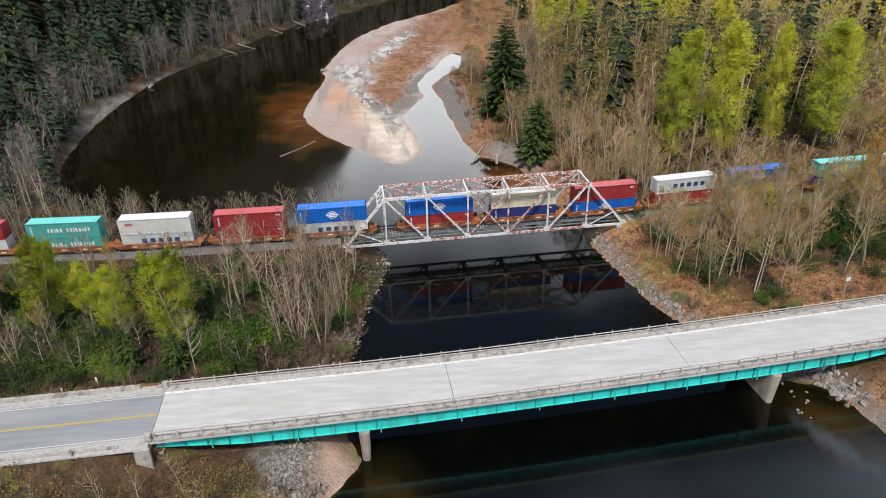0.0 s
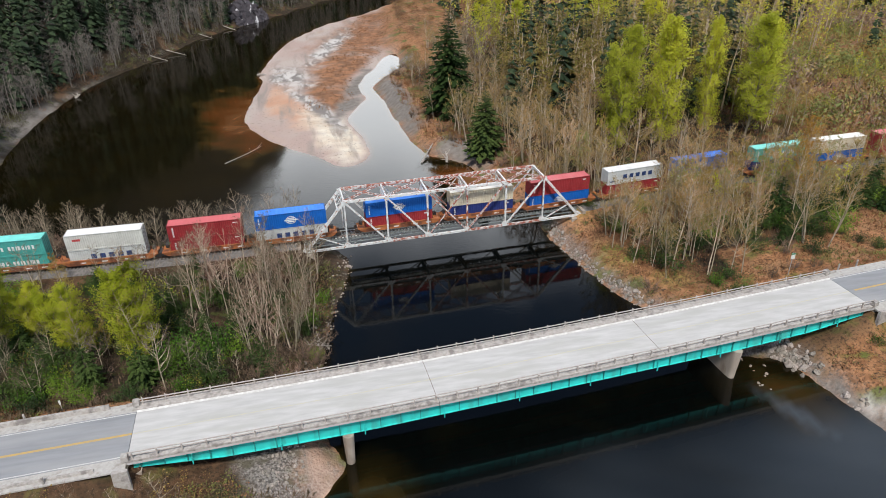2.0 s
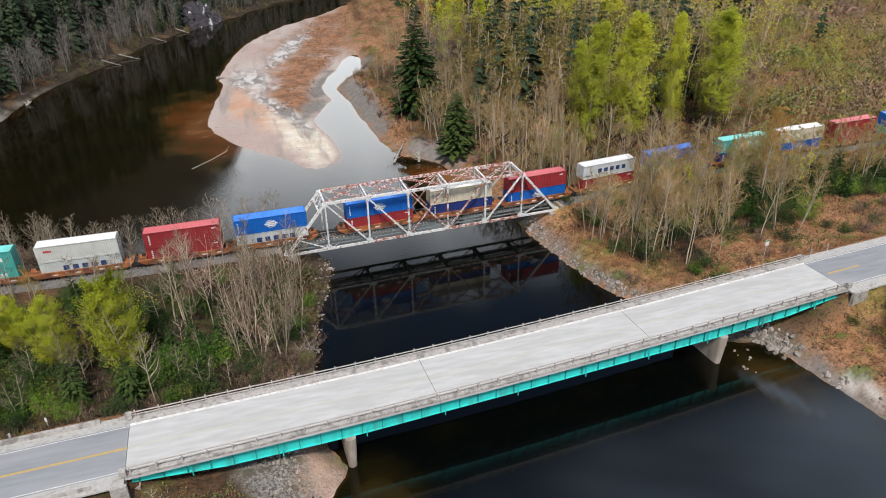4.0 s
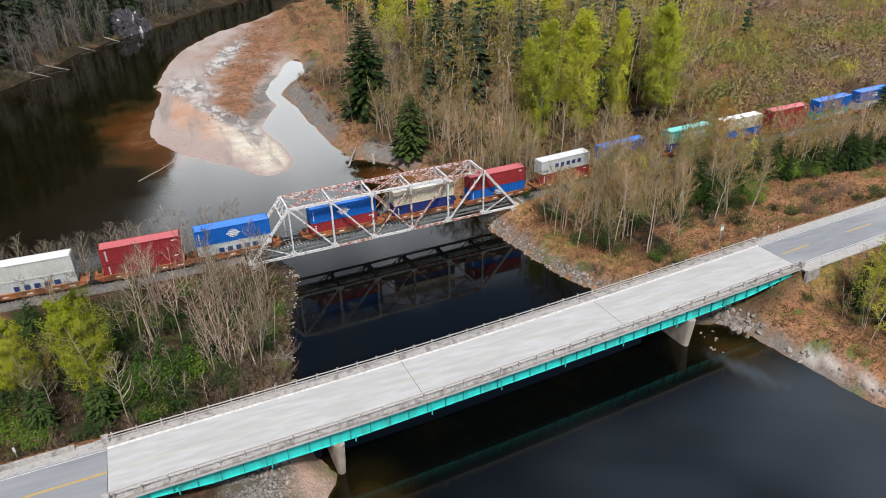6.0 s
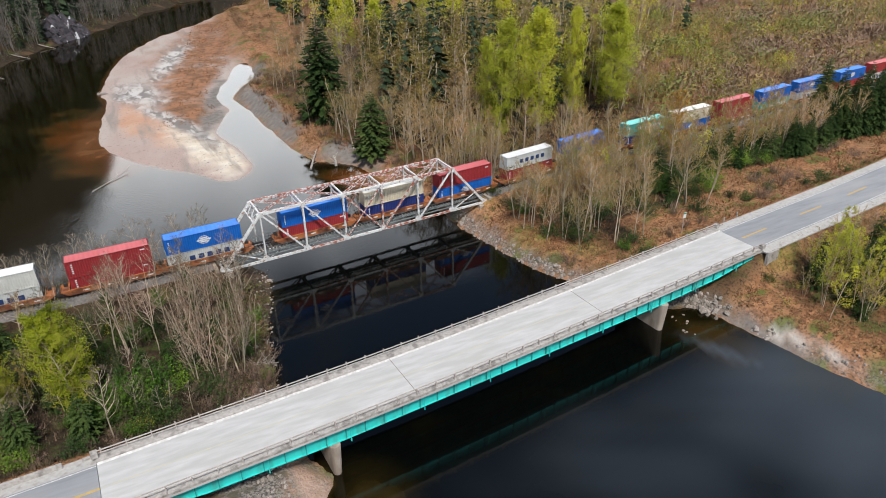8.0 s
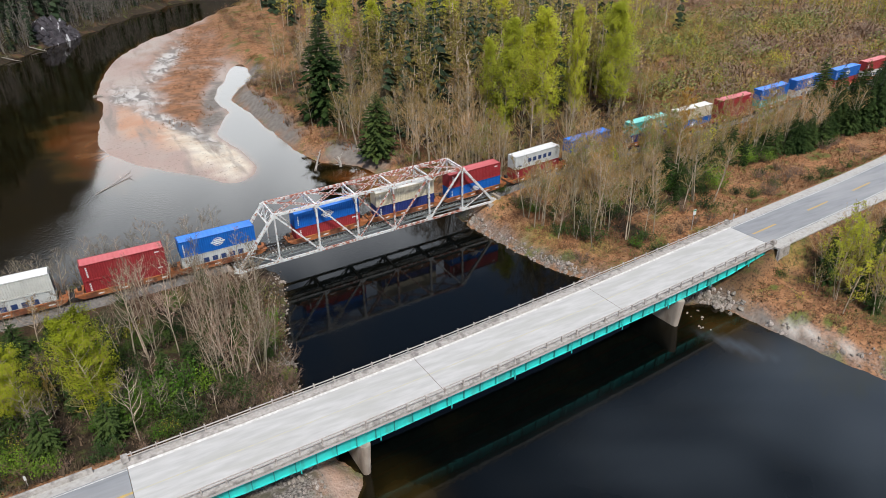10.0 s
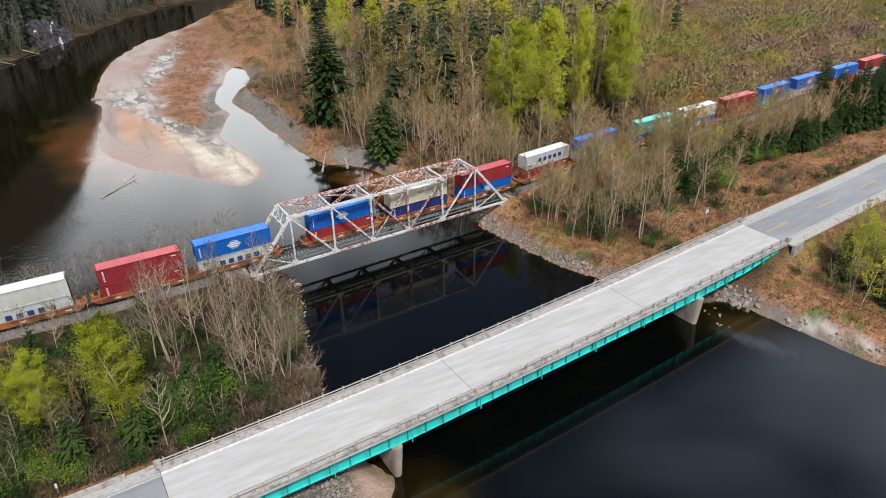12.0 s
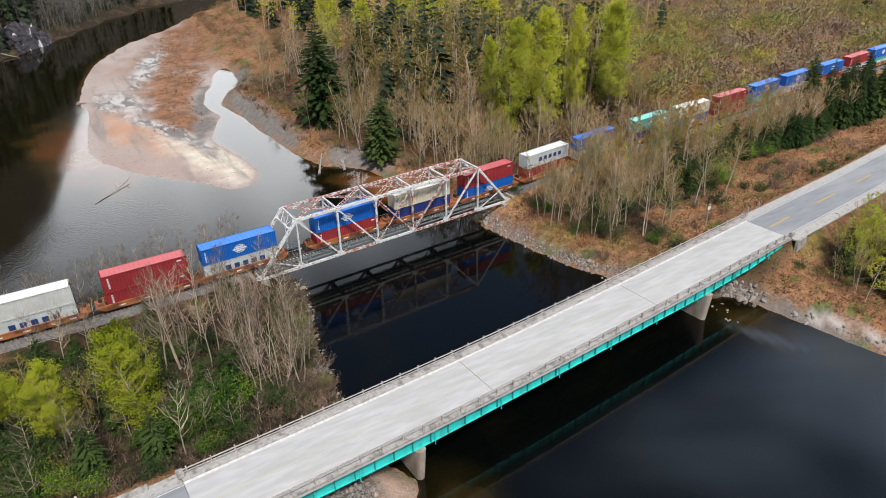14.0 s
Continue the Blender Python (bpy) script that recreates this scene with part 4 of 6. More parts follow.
                part("gusset_plate", Mesh().add([mm @ Vector((u * g, y + o, w * g)) for o in (-0.012, 0.012) for u, w in ((-1, -0.55), (1, -0.55), (1, 0.1), (0.45, 0.75), (-0.45, 0.75), (-1, 0.1)) for w in ((w if not top else -w),)],
                                                [(0, 1, 2, 3, 4, 5), (11, 10, 9, 8, 7, 6)] + [(j, 6 + j, 6 + (j + 1) % 6, (j + 1) % 6) for j in range(6)]), TRUSS_PAINT, truss)
# top struts, laced laterals, portals and sway frames
for i in range(1, 7):
    member("top_strut", tb(i, -1, ZT + 0.05), tb(i, 1, ZT + 0.05), 0.3, 0.3, TRUSS_PAINT)
    if 1 < i < 6:
        for s in (-1, 1):
            part("sway_brace", Mesh().beam(tb(i, s, ZT - 2.0), TM @ Vector((i * PANEL, s * HALF * 0.45, ZT - 1.0)), 0.16, 0.14), TRUSS_PAINT, truss)
        part("sway_strut", Mesh().beam(tb(i, -1, ZT - 1.0), tb(i, 1, ZT - 1.0), 0.2, 0.16), TRUSS_PAINT, truss)
        mesh = Mesh()
        for j in range(6):
            z0, z1 = (ZT - 1.0, ZT) if j % 2 else (ZT, ZT - 1.0)
            mesh.beam(tb(i, -1 + j / 3, z0), tb(i, -1 + (j + 1) / 3, z1), 0.1, 0.06)
        part("sway_lacing", mesh, TRUSS_RUST if i % 2 else TRUSS_PAINT, truss)
for i in range(1, 6):
    for a, b in ((-1, 1), (1, -1)):
        mesh = Mesh()
        p, q = tb(i, a, ZT + 0.12), tb(i + 1, b, ZT + 0.12)
        d = (q - p).normalized()
        n_ = Vector((-d.y, d.x, 0)) * 0.30
        mesh.beam(p + n_, q + n_, 0.1, 0.1).beam(p - n_, q - n_, 0.1, 0.1)
        for j in range(12):
            u, v = p.lerp(q, j / 12), p.lerp(q, (j + 1) / 12)
            s = 1 if j % 2 else -1
            mesh.beam(u + n_ * s, v - n_ * s, 0.14, 0.03)
        part("top_lateral", mesh, TRUSS_RUST, truss, "laced lateral bracing")
    for side in (-1, 1):
        o = Vector((-math.sin(TRUSS_DIR), math.cos(TRUSS_DIR), 0)) * 0.18
        mesh = Mesh().tube([tb(i + j / 8, side, ZT + 0.245) + o * (1 if j % 2 else -1) for j in range(9)], [0.035] * 9, 4)
        part("chord_lacing", mesh, TRUSS_RUST, truss)
for i, j in ((1, 0), (6, 7)):
    for f in (0.0, 0.16):
        pa, pb = tb(i, -1, ZT).lerp(tb(j, -1, ZB), f), tb(i, 1, ZT).lerp(tb(j, 1, ZB), f)
        part("portal_strut", Mesh().beam(pa, pb, 0.26, 0.22, cut=0.02), TRUSS_PAINT, truss)
    for k in range(6):
        f0, f1 = (0.0, 0.16) if k % 2 else (0.16, 0.0)
        pa = tb(i, -1, ZT).lerp(tb(j, -1, ZB), f0).lerp(tb(i, 1, ZT).lerp(tb(j, 1, ZB), f0), k / 6)
        pb = tb(i, -1, ZT).lerp(tb(j, -1, ZB), f1).lerp(tb(i, 1, ZT).lerp(tb(j, 1, ZB), f1), (k + 1) / 6)
        part("portal_lacing", Mesh().beam(pa, pb, 0.1, 0.08), TRUSS_PAINT, truss)
# floor system
for i in range(8):
    part("floor_beam", Mesh().beam(tb(i, -1, ZB + 0.25), tb(i, 1, ZB + 0.25), 0.3, 0.75), TRUSS_PAINT, truss)
for la in (-0.85, 0.85):
    part("stringer", Mesh().beam(TM @ Vector((0, la, ZB + 0.62)), TM @ Vector((TL, la, ZB + 0.62)), 0.25, 0.6), TRUSS_PAINT, truss)
for i in range(7):
    for a, b in ((-1, 1),):
        part("bottom_lateral", Mesh().beam(tb(i, a, ZB - 0.05), tb(i + 1, b, ZB - 0.05), 0.14, 0.12), TRUSS_PAINT, truss)
for la, wd in ((-2.02, 1.15), (2.02, 1.15)):
    for k_ in range(3):
        lk = la + (k_ - 1) * 0.36
        part("walkway_plank", Mesh().beam(TM @ Vector((0, lk, RAILTOP - 0.22)), TM @ Vector((TL, lk, RAILTOP - 0.22)), 0.17, 0.06), GRATE, truss, "grey walkway plank")
    o = -0.5 if la < 0 else 0.5
    for h_ in (0.5, 1.0):
        part("handrail", Mesh().beam(TM @ Vector((0, la + o, RAILTOP - 0.2 + h_)), TM @ Vector((TL, la + o, RAILTOP - 0.2 + h_)), 0.05, 0.05), GRATE, truss)
    for x in np.arange(0.3, TL, 1.85):
        part("handrail_post", Mesh().beam(TM @ Vector((x, la + o, RAILTOP - 0.25)), TM @ Vector((x, la + o, RAILTOP + 0.8)), 0.06, 0.06), GRATE, truss)
part("service_pipe", Mesh().tube([TM @ Vector((0, -2.5, ZB + 0.62)), TM @ Vector((TL, -2.5, ZB + 0.62))], [0.13, 0.13], 8), GRATE, truss, "grey service pipe")
for x in np.arange(0.6, TL, 3.7):
    part("walkway_bracket", Mesh().beam(TM @ Vector((x, -2.6, RAILTOP - 0.36)), TM @ Vector((x, -1.0, RAILTOP - 0.36)), 0.1, 0.2), GRATE, truss)
for x, s in ((TRUSS_A, -1), (TRUSS_B, 1)):
    rab = thing("rail_abutment", "stained concrete abutment under the railway truss", "abutment", "abutments of the railway bridge")
    m = TM @ Matrix.Translation((0 if s < 0 else TL, 0, 0))
    part("seat", Mesh().box(-1.4, -3.6, -1.5, 1.4, 3.6, ZB - 0.25, m, cut=0.1), PIER, rab)
    part("back_wall", Mesh().box(s * 0.75, -3.4, ZB - 0.26, s * 1.35, 3.4, RAILTOP - 0.45, m), PIER, rab)

# track: ballast bed off the bridge, ties and rails throughout
for xa, xb in ((-300, TRUSS_A - 1.3), (TRUSS_B + 1.3, 420)):
    bed = sweep(on_rail, [(-3.4, RAILTOP - 1.3), (3.4, RAILTOP - 1.3), (2.0, RAILTOP - 0.28), (-2.0, RAILTOP - 0.28)], span(xa, xb, 4))
    tagged(part("track_bed", bed, BALLAST, None, "dark stone ballast bed under the railway"), category="ballast", kind="structure")
track = thing("railway_track", "single railway track of rusty rails on dark timber ties", "railway track")
for la in (-0.75, 0.75):
    part("rail", sweep(on_rail, [(la - 0.07, RAILTOP - 0.17), (la + 0.07, RAILTOP - 0.17), (la + 0.02, RAILTOP - 0.12), (la + 0.037, RAILTOP), (la - 0.037, RAILTOP), (la - 0.02, RAILTOP - 0.12)], span(-300, 420, 3)), RAIL, track)
tie_mesh = Mesh().box(-0.115, -1.3, -0.37, 0.115, 1.3, -0.17, cut=0.0).data("tie", TIE)
tie_rest = Mesh()
for x in np.arange(-75, 140, 0.6):
    s = math.atan(float(rail_y(x + 0.5) - rail_y(x - 0.5)))
    m = Matrix.Translation(on_rail(x, 0, RAILTOP)) @ Matrix.Rotation(s, 4, "Z")
    if -40 < x < 80:
        ob = part("tie", tie_mesh, None, track)
        ob.matrix_basis = m
    else:
        tie_rest.box(-0.115, -1.3, -0.37, 0.115, 1.3, -0.17, m)
tagged(part("ties_beyond", tie_rest, TIE, track), kind="stuff")


# ---- train ----
def corrugated(length, h, y, n=34, depth=0.036):
    """A pressed side wall with vertical ribs."""
    mesh = Mesh()
    pts = []
    step = length / n
    for i in range(n):
        x = -length / 2 + i * step
        pts += [(x, 0), (x + step * 0.38, 0), (x + step * 0.5, 1), (x + step * 0.88, 1)]
    pts.append((length / 2, 0))
    s = 1 if y > 0 else -1
    vs = [(x, y - s * depth * o, z) for x, o in pts for z in (0.16, h - 0.10)]
    fs = [(2 * i, 2 * i + 2, 2 * i + 3, 2 * i + 1) if s < 0 else (2 * i, 2 * i + 1, 2 * i + 3, 2 * i + 2) for i in range(len(pts) - 1)]
    return mesh.add(vs, fs)


def container_model(h, mark):
    """A 40-foot box: corrugated walls, frame, ribbed roof, doors and painted marks."""
    L, W = 12.19, 2.44
    root = thing("shipping_container", "", "shipping container", "containers on the train")
    for s in (-1, 1):
        part("side_wall", corrugated(L - 0.3, h, s * (W / 2 - 0.01)), BOX_PAINT, root)
        part("bottom_rail", Mesh().box(-L / 2 + 0.15, s * W / 2 - 0.07, 0.0, L / 2 - 0.15, s * W / 2 + 0.0, 0.16), BOX_PAINT, root)
        part("top_rail", Mesh().box(-L / 2 + 0.15, s * W / 2 - 0.07, h - 0.10, L / 2 - 0.15, s * W / 2 + 0.0, h), BOX_PAINT, root)
        for e in (-1, 1):
            part("corner_post", Mesh().box(e * (L / 2 - 0.075) - 0.075, s * (W / 2 - 0.06) - 0.06, 0, e * (L / 2 - 0.075) + 0.075, s * (W / 2 - 0.06) + 0.06, h), BOX_PAINT, root)
    roof = Mesh()
    xs = np.linspace(-L / 2 + 0.15, L / 2 - 0.15, 70)
    roof.add([(x, y, h - 0.02 - (0.02 if (i // 2) % 2 else 0.0)) for i, x in enumerate(xs) for y in (-W / 2 + 0.07, W / 2 - 0.07)], [(2 * i, 2 * i + 2, 2 * i + 3, 2 * i + 1) for i in range(69)])
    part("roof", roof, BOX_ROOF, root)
    part("end_wall", Mesh().box(-L / 2 + 0.03, -W / 2 + 0.12, 0.03, -L / 2 + 0.08, W / 2 - 0.12, h - 0.03), BOX_PAINT, root)
    part("floor", Mesh().box(-L / 2 + 0.1, -W / 2 + 0.07, 0.05, L / 2 - 0.1, W / 2 - 0.07, 0.12), CAR_DARK, root)
    for s in (-1, 1):
        door = part("door", Mesh().box(L / 2 - 0.07, min(0.01 * s, s * 1.09), 0.08, L / 2 - 0.03, max(0.01 * s, s * 1.09), h - 0.08), BOX_PAINT, root)
        for o in (0.3, 0.8):
            part("locking_bar", Mesh().tube([(L / 2 - 0.01, s * o, 0.06), (L / 2 - 0.01, s * o, h - 0.06)], [0.025, 0.025], 6), CAR_DARK, door)
    y = -W / 2 - 0.004

    def bar(x0, z0, x1, z1, mat, nm="marking"):
        part(nm, Mesh().box(x0, y - 0.006, z0, x1, y + 0.008, z1), mat, root, "painted marking")

    def column(x0, z0, n, step, w):
        mesh = Mesh()
        for q in range(n):
            mesh.box(x0, y - 0.006, z0 + q * step, x0 + w, y + 0.008, z0 + q * step + w * 0.95)
        part("marking_column", mesh, WHITE_MARK, root, "column of small white painted marks")
    if mark == "ring":
        ring = Mesh()
        for j in range(24):
            a0, a1 = 2 * math.pi * j / 24, 2 * math.pi * (j + 1) / 24
            for r0, r1 in ((0.62, 0.72),):
                vs = [(cx * 1.25, yy, h / 2 + cz) for yy in (y - 0.006, y + 0.01) for cx, cz in ((r0 * math.cos(a0), r0 * math.sin(a0)), (r1 * math.cos(a0), r1 * math.sin(a0)), (r1 * math.cos(a1), r1 * math.sin(a1)), (r0 * math.cos(a1), r0 * math.sin(a1)))]
                ring.add(vs, [(0, 1, 2, 3), (7, 6, 5, 4), (1, 5, 6, 2), (0, 3, 7, 4)])
        part("emblem", ring, WHITE_MARK, root, "white ring emblem")
        for dz, w in ((0.0, 1.15), (0.32, 0.55), (-0.32, 0.55)):
            bar(-w, h / 2 + dz - 0.12, w, h / 2 + dz + 0.12, WHITE_MARK, "emblem_bar")
        column(-5.55, 0.5, 6, 0.3, 0.2)
    elif mark == "letters":
        x = -2.6
        for w in (0.55, 0.55, 0.3, 0.6, 0.55, 0, 0.55, 0.55, 0.3, 0.55, 0.55, 0.3, 0.6, 0.55):
            if w:
                bar(x, h / 2 - 0.36, x + w * 0.62, h / 2 + 0.36, WHITE_MARK, "letter_bar")
            x += (w or 0.5) * 1.06
        column(-5.4, 0.45, 6, 0.3, 0.22)
    elif mark == "five":
        for q in range(5):
            bar(-2.7 + q * 1.4, h / 2 - 0.42, -1.85 + q * 1.4, h / 2 + 0.42, BLUE_MARK, "letter_bar")
        bar(-5.5, 0.5, -4.4, 0.72, BLUE_MARK)
    elif mark == "small_red":
        for q in range(4):
            bar(-4.9 + q * 0.32, h - 1.15, -4.65 + q * 0.32, h - 0.75, RED_MARK)
    else:
        column(-5.35, 0.6, 5, 0.36, 0.25)
        bar(4.6, h - 0.7, 5.3, h - 0.5, WHITE_MARK)
    return root


COLOURS = {  # name: colour, label, marks
    "blue": ((0.006, 0.115, 0.46), "bright blue corrugated steel shipping container with white ring emblem", "ring"),
    "teal": ((0.07, 0.36, 0.32), "sea-green corrugated steel shipping container with white marking bars", "letters"),
    "red": ((0.30, 0.03, 0.035), "dark red corrugated steel shipping container with small white marks", "few"),
    "white": ((0.56, 0.58, 0.57), "light grey corrugated shipping container with navy marking bars", "five"),
    "cream": ((0.60, 0.53, 0.40), "cream corrugated steel shipping container with red mark", "few"),
    "pale": ((0.60, 0.60, 0.56), "off-white corrugated steel shipping container with small red mark", "small_red"),
    "navy": ((0.02, 0.035, 0.16), "navy blue corrugated steel shipping container", "few"),
}
MODELS = {}
for key, (rgb, text, mark) in COLOURS.items():
    root = container_model(2.76, mark)
    tagged(root, text)
    for o in root.children_recursive:
        o.color = (*rgb, 1)
        # roof colour raised above the wall colour to stand in for light from above
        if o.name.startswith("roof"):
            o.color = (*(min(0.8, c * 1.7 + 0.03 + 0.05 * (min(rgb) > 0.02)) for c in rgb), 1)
    MODELS[key] = root


def well_car_model():
    root = thing("well_car", "orange-brown rusted double-stack container well car", "rail car", "cars of the train")
    for s in (-1, 1):
        part("side_sill", Mesh().add([(x, s * (1.45 if o else 1.33), z) for o in (0, 1) for x, z in ((-7.4, 0.75), (-6.5, 0.32), (6.5, 0.32), (7.4, 0.75), (7.4, 1.05), (6.6, 1.12), (-6.6, 1.12), (-7.4, 1.05))],
                                    [tuple(range(8)), tuple(range(15, 7, -1))] + [(j, 8 + j, 8 + (j + 1) % 8, (j + 1) % 8) for j in range(8)]), CAR_RUST, root)
        part("top_chord", Mesh().box(-6.6, s * 1.39 - 0.12, 1.12, 6.6, s * 1.39 + 0.12, 1.24), CAR_RUST, root)
        for x in np.arange(-6, 6.1, 1.5):
            part("side_post", Mesh().box(x - 0.05, s * 1.455 - 0.02, 0.36, x + 0.05, s * 1.455 + 0.02, 1.1), CAR_RUST, root)
        for x in (-4.6, -1.2, 2.4, 4.8):
            part("stencil", Mesh().box(x, s * 1.452 - 0.005, 0.62, x + 0.9, s * 1.452 + 0.005, 0.84), WHITE_MARK, root, "painted stencil bar")
    for x in (-6.0, -2.0, 2.0, 6.0):
        part("cross_member", Mesh().box(x - 0.25, -1.33, 0.25, x + 0.25, 1.33, 0.34), CAR_DARK, root)
    for e in (-1, 1):
        part("end_platform", Mesh().box(min(e * 6.4, e * 7.7), -1.3, 0.85, max(e * 6.4, e * 7.7), 1.3, 1.05, cut=0.03), CAR_RUST, root)
        part("end_bulkhead", Mesh().box(min(e * 6.35, e * 6.5), -1.3, 0.3, max(e * 6.35, e * 6.5), 1.3, 1.2), CAR_RUST, root)
        part("grab_rail", Mesh().tube([(e * 7.5, -1.2, 1.05), (e * 7.5, -1.2, 1.9), (e * 7.5, -0.4, 1.9), (e * 7.5, -0.4, 1.05)], [0.03] * 4, 5), CAR_RUST, root)
        part("brake_box", Mesh().box(min(e * 6.7, e * 7.2), 0.3, 1.05, max(e * 6.7, e * 7.2), 1.0, 1.6, cut=0.03), CAR_DARK, root)
    return root


def bogie_model():
    root = thing("bogie", "dark grimy steel freight bogie with four wheels on the rails", "bogie", "bogies of the train")
    for s in (-1, 1):
        part("side_frame", Mesh().add([(x, s * (1.0 + o * 0.12), z) for o in (0, 1) for x, z in ((-1.3, 0.42), (-0.5, 0.28), (0.5, 0.28), (1.3, 0.42), (1.3, 0.62), (0.5, 0.75), (-0.5, 0.75), (-1.3, 0.62))],
                                      [tuple(range(8)), tuple(range(15, 7, -1))] + [(j, 8 + j, 8 + (j + 1) % 8, (j + 1) % 8) for j in range(8)]), CAR_DARK, root)
    for x in (-0.9, 0.9):
        axle = part("axle", Mesh().tube([(x, -0.95, 0.46), (x, 0.95, 0.46)], [0.08, 0.08], 8), CAR_DARK, root)
        for s in (-1, 1):
            part("wheel", Mesh().tube([(x, s * 0.70, 0.46), (x, s * 0.73, 0.46), (x, s * 0.83, 0.46)], [0.50, 0.46, 0.45], 20), RAIL, axle)
    part("bolster", Mesh().box(-0.25, -1.0, 0.5, 0.25, 1.0, 0.84), CAR_DARK, root)
    return root


CAR, BOGIE = well_car_model(), bogie_model()
TRAIN = [  # left end of each stack, lower box, upper box
    (-94, "teal", "blue"), (-78.2, "white", "red"), (-62, "teal", "teal"), (-46.6, "white", "pale"), (-30.5, "red", "red"),
    (-16.2, "white", "blue"), (2.9, "red", "blue"), (18.5, "navy", "cream"), (34.0, "blue", "red"), (50.0, "red", "white"), (65.4, "cream", "blue"), (84.2, "navy", "teal"),
    (99.7, "blue", "cream"), (115.2, "red", "red"), (131.0, "teal", "blue"), (146.5, "white", "blue"), (165, "red", "blue"), (181, "white", "red"), (196.5, "teal", "blue"), (212, "navy", "white"),
    (231, "red", "blue")]


def rail_pose(x, z):
    s = math.atan(float(rail_y(x + 2) - rail_y(x - 2)) / 4)
    return Matrix.Translation(on_rail(x, 0, z)) @ Matrix.Rotation(s, 4, "Z")


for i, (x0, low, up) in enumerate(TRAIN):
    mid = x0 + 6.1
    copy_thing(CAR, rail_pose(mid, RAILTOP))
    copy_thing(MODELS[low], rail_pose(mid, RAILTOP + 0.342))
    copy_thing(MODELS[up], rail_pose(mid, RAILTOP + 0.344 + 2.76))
    nxt = TRAIN[i + 1][0] if i + 1 < len(TRAIN) else x0 + 15.6
    gap = nxt - x0
    if gap < 17:
        copy_thing(BOGIE, rail_pose(mid + gap / 2, RAILTOP))
    else:
        copy_thing(BOGIE, rail_pose(mid + 6.9, RAILTOP))
        copy_thing(BOGIE, rail_pose(mid + gap - 6.9, RAILTOP))
        cp = thing("coupler", "dark steel coupler between two rail cars", "coupler", "couplers of the train")
        m = rail_pose(mid + gap / 2, RAILTOP)
        part("drawbar", Mesh().box(-(gap / 2 - 7.3), -0.12, 0.72, gap / 2 - 7.3, 0.12, 0.95, m, cut=0.03), CAR_DARK, cp)
for o in (CAR, BOGIE, *MODELS.values()):
    for c in (*o.children_recursive, o):
        bpy.data.objects.remove(c)


# ---- trees and shrubs ----
def rnd(a, b):
    return random.uniform(a, b)


def unit(az, el):
    return Vector((math.cos(az) * math.cos(el), math.sin(az) * math.cos(el), math.sin(el)))


def sliver(mesh, a, d, length, w, k=0):
    """A thin twig that tapers to a point."""
    s = d.cross(Vector((rnd(-1, 1), rnd(-1, 1), rnd(-1, 1)))).normalized() * (w / 2)
    mesh.add((a - s, a + s, a + d * length), ((0, 1, 2),), k)


def leaf(mesh, p, size, k=0, flat=0.0):
    u = unit(rnd(0, 6.283), rnd(-0.9, 0.9) * (1 - flat))
    v = u.cross(unit(rnd(0, 6.283), rnd(-1.2, 1.2))).normalized()
    mesh.add((p - u * size, p + v * size * 1.1, p + u * size - v * size * 0.25), ((0, 1, 2),), k)


def stem_path(base, h, lean_az, lean, wander, n=6):
    pts, p = [], Vector(base)
    d = unit(lean_az, math.pi / 2 - lean)
    for i in range(n + 1):
        pts.append(p.copy())
        p = p + d * (h / n)
        d = (d + Vector((rnd(-wander, wander), rnd(-wander, wander), 0.06))).normalized()
    return pts


def deciduous(h, stems=1, twigs=9, leaves=0, leaf_size=0.18, start=0.35, spread=0.30, limbs=18, twig_w=0.035, lean=0.06, up=0.75, r0=None, leaf_from=0.35, leaf_n=2, oval=False, sprays=5, loose=0.0):
    """A broadleaf tree: trunks, limbs and branchlets with fine twigs, and young leaves where it has them. Returns trunk and crown."""
    trunk, crown = Mesh(), Mesh()
    for s in range(stems):
        az = rnd(0, 6.283)
        base = (0.35 * math.cos(az) * (stems > 1), 0.35 * math.sin(az) * (stems > 1), -0.3)
        hh = h * (rnd(0.75, 1.0) if s else 1.0)
        pts = stem_path(base, hh, az, lean * (1 + 1.5 * (stems > 1)), 0.07)
        r = r0 or hh * 0.0075
        (crown if s else trunk).tube(pts, [r * (1.15 - 0.95 * i / 6) for i in range(7)], 6, caps=False, k=2 if s else 0)
        for j in range(limbs):
            f = start + (0.98 - start) * (j + rnd(0, 1)) / limbs
            q = f * 6
            i = min(5, int(q))
            p = pts[i].lerp(pts[i + 1], q - i)
            L = h * spread * (1.15 - f) / (1.15 - start) * rnd(0.6, 1.15) + 0.4
            if oval:
                g = (f - start) / (1 - start)
                L = h * spread * (0.30 + 0.95 * math.sin(math.pi * min(1.0, 0.16 + 0.84 * g)) ** 0.8) * rnd(0.55, 1.15) * (1.08 - 0.25 * g)
            d = unit(rnd(0, 6.283), up + rnd(-0.25, 0.25))
            mid, tip = p + d * L * 0.5, p + (d + Vector((rnd(-0.15, 0.15), rnd(-0.15, 0.15), 0.35))).normalized() * L
            crown.tube([p, mid, tip], [r * 0.55 * (1.1 - f * 0.6), r * 0.3, 0.018], 3, caps=False, k=2)
            for b in range(sprays):
                g = rnd(0.2, 1.0)
                c = p.lerp(mid, g * 2) if g < 0.5 else mid.lerp(tip, g * 2 - 1)
                e = (d + unit(rnd(0, 6.283), rnd(-0.3, 0.9)) * 0.85).normalized()
                l2 = L * rnd(0.25, 0.5)
                sliver(crown, c, e, l2, twig_w * 1.5)
                for t in range(twigs):
                    o = c + e * l2 * rnd(0.1, 1.0)
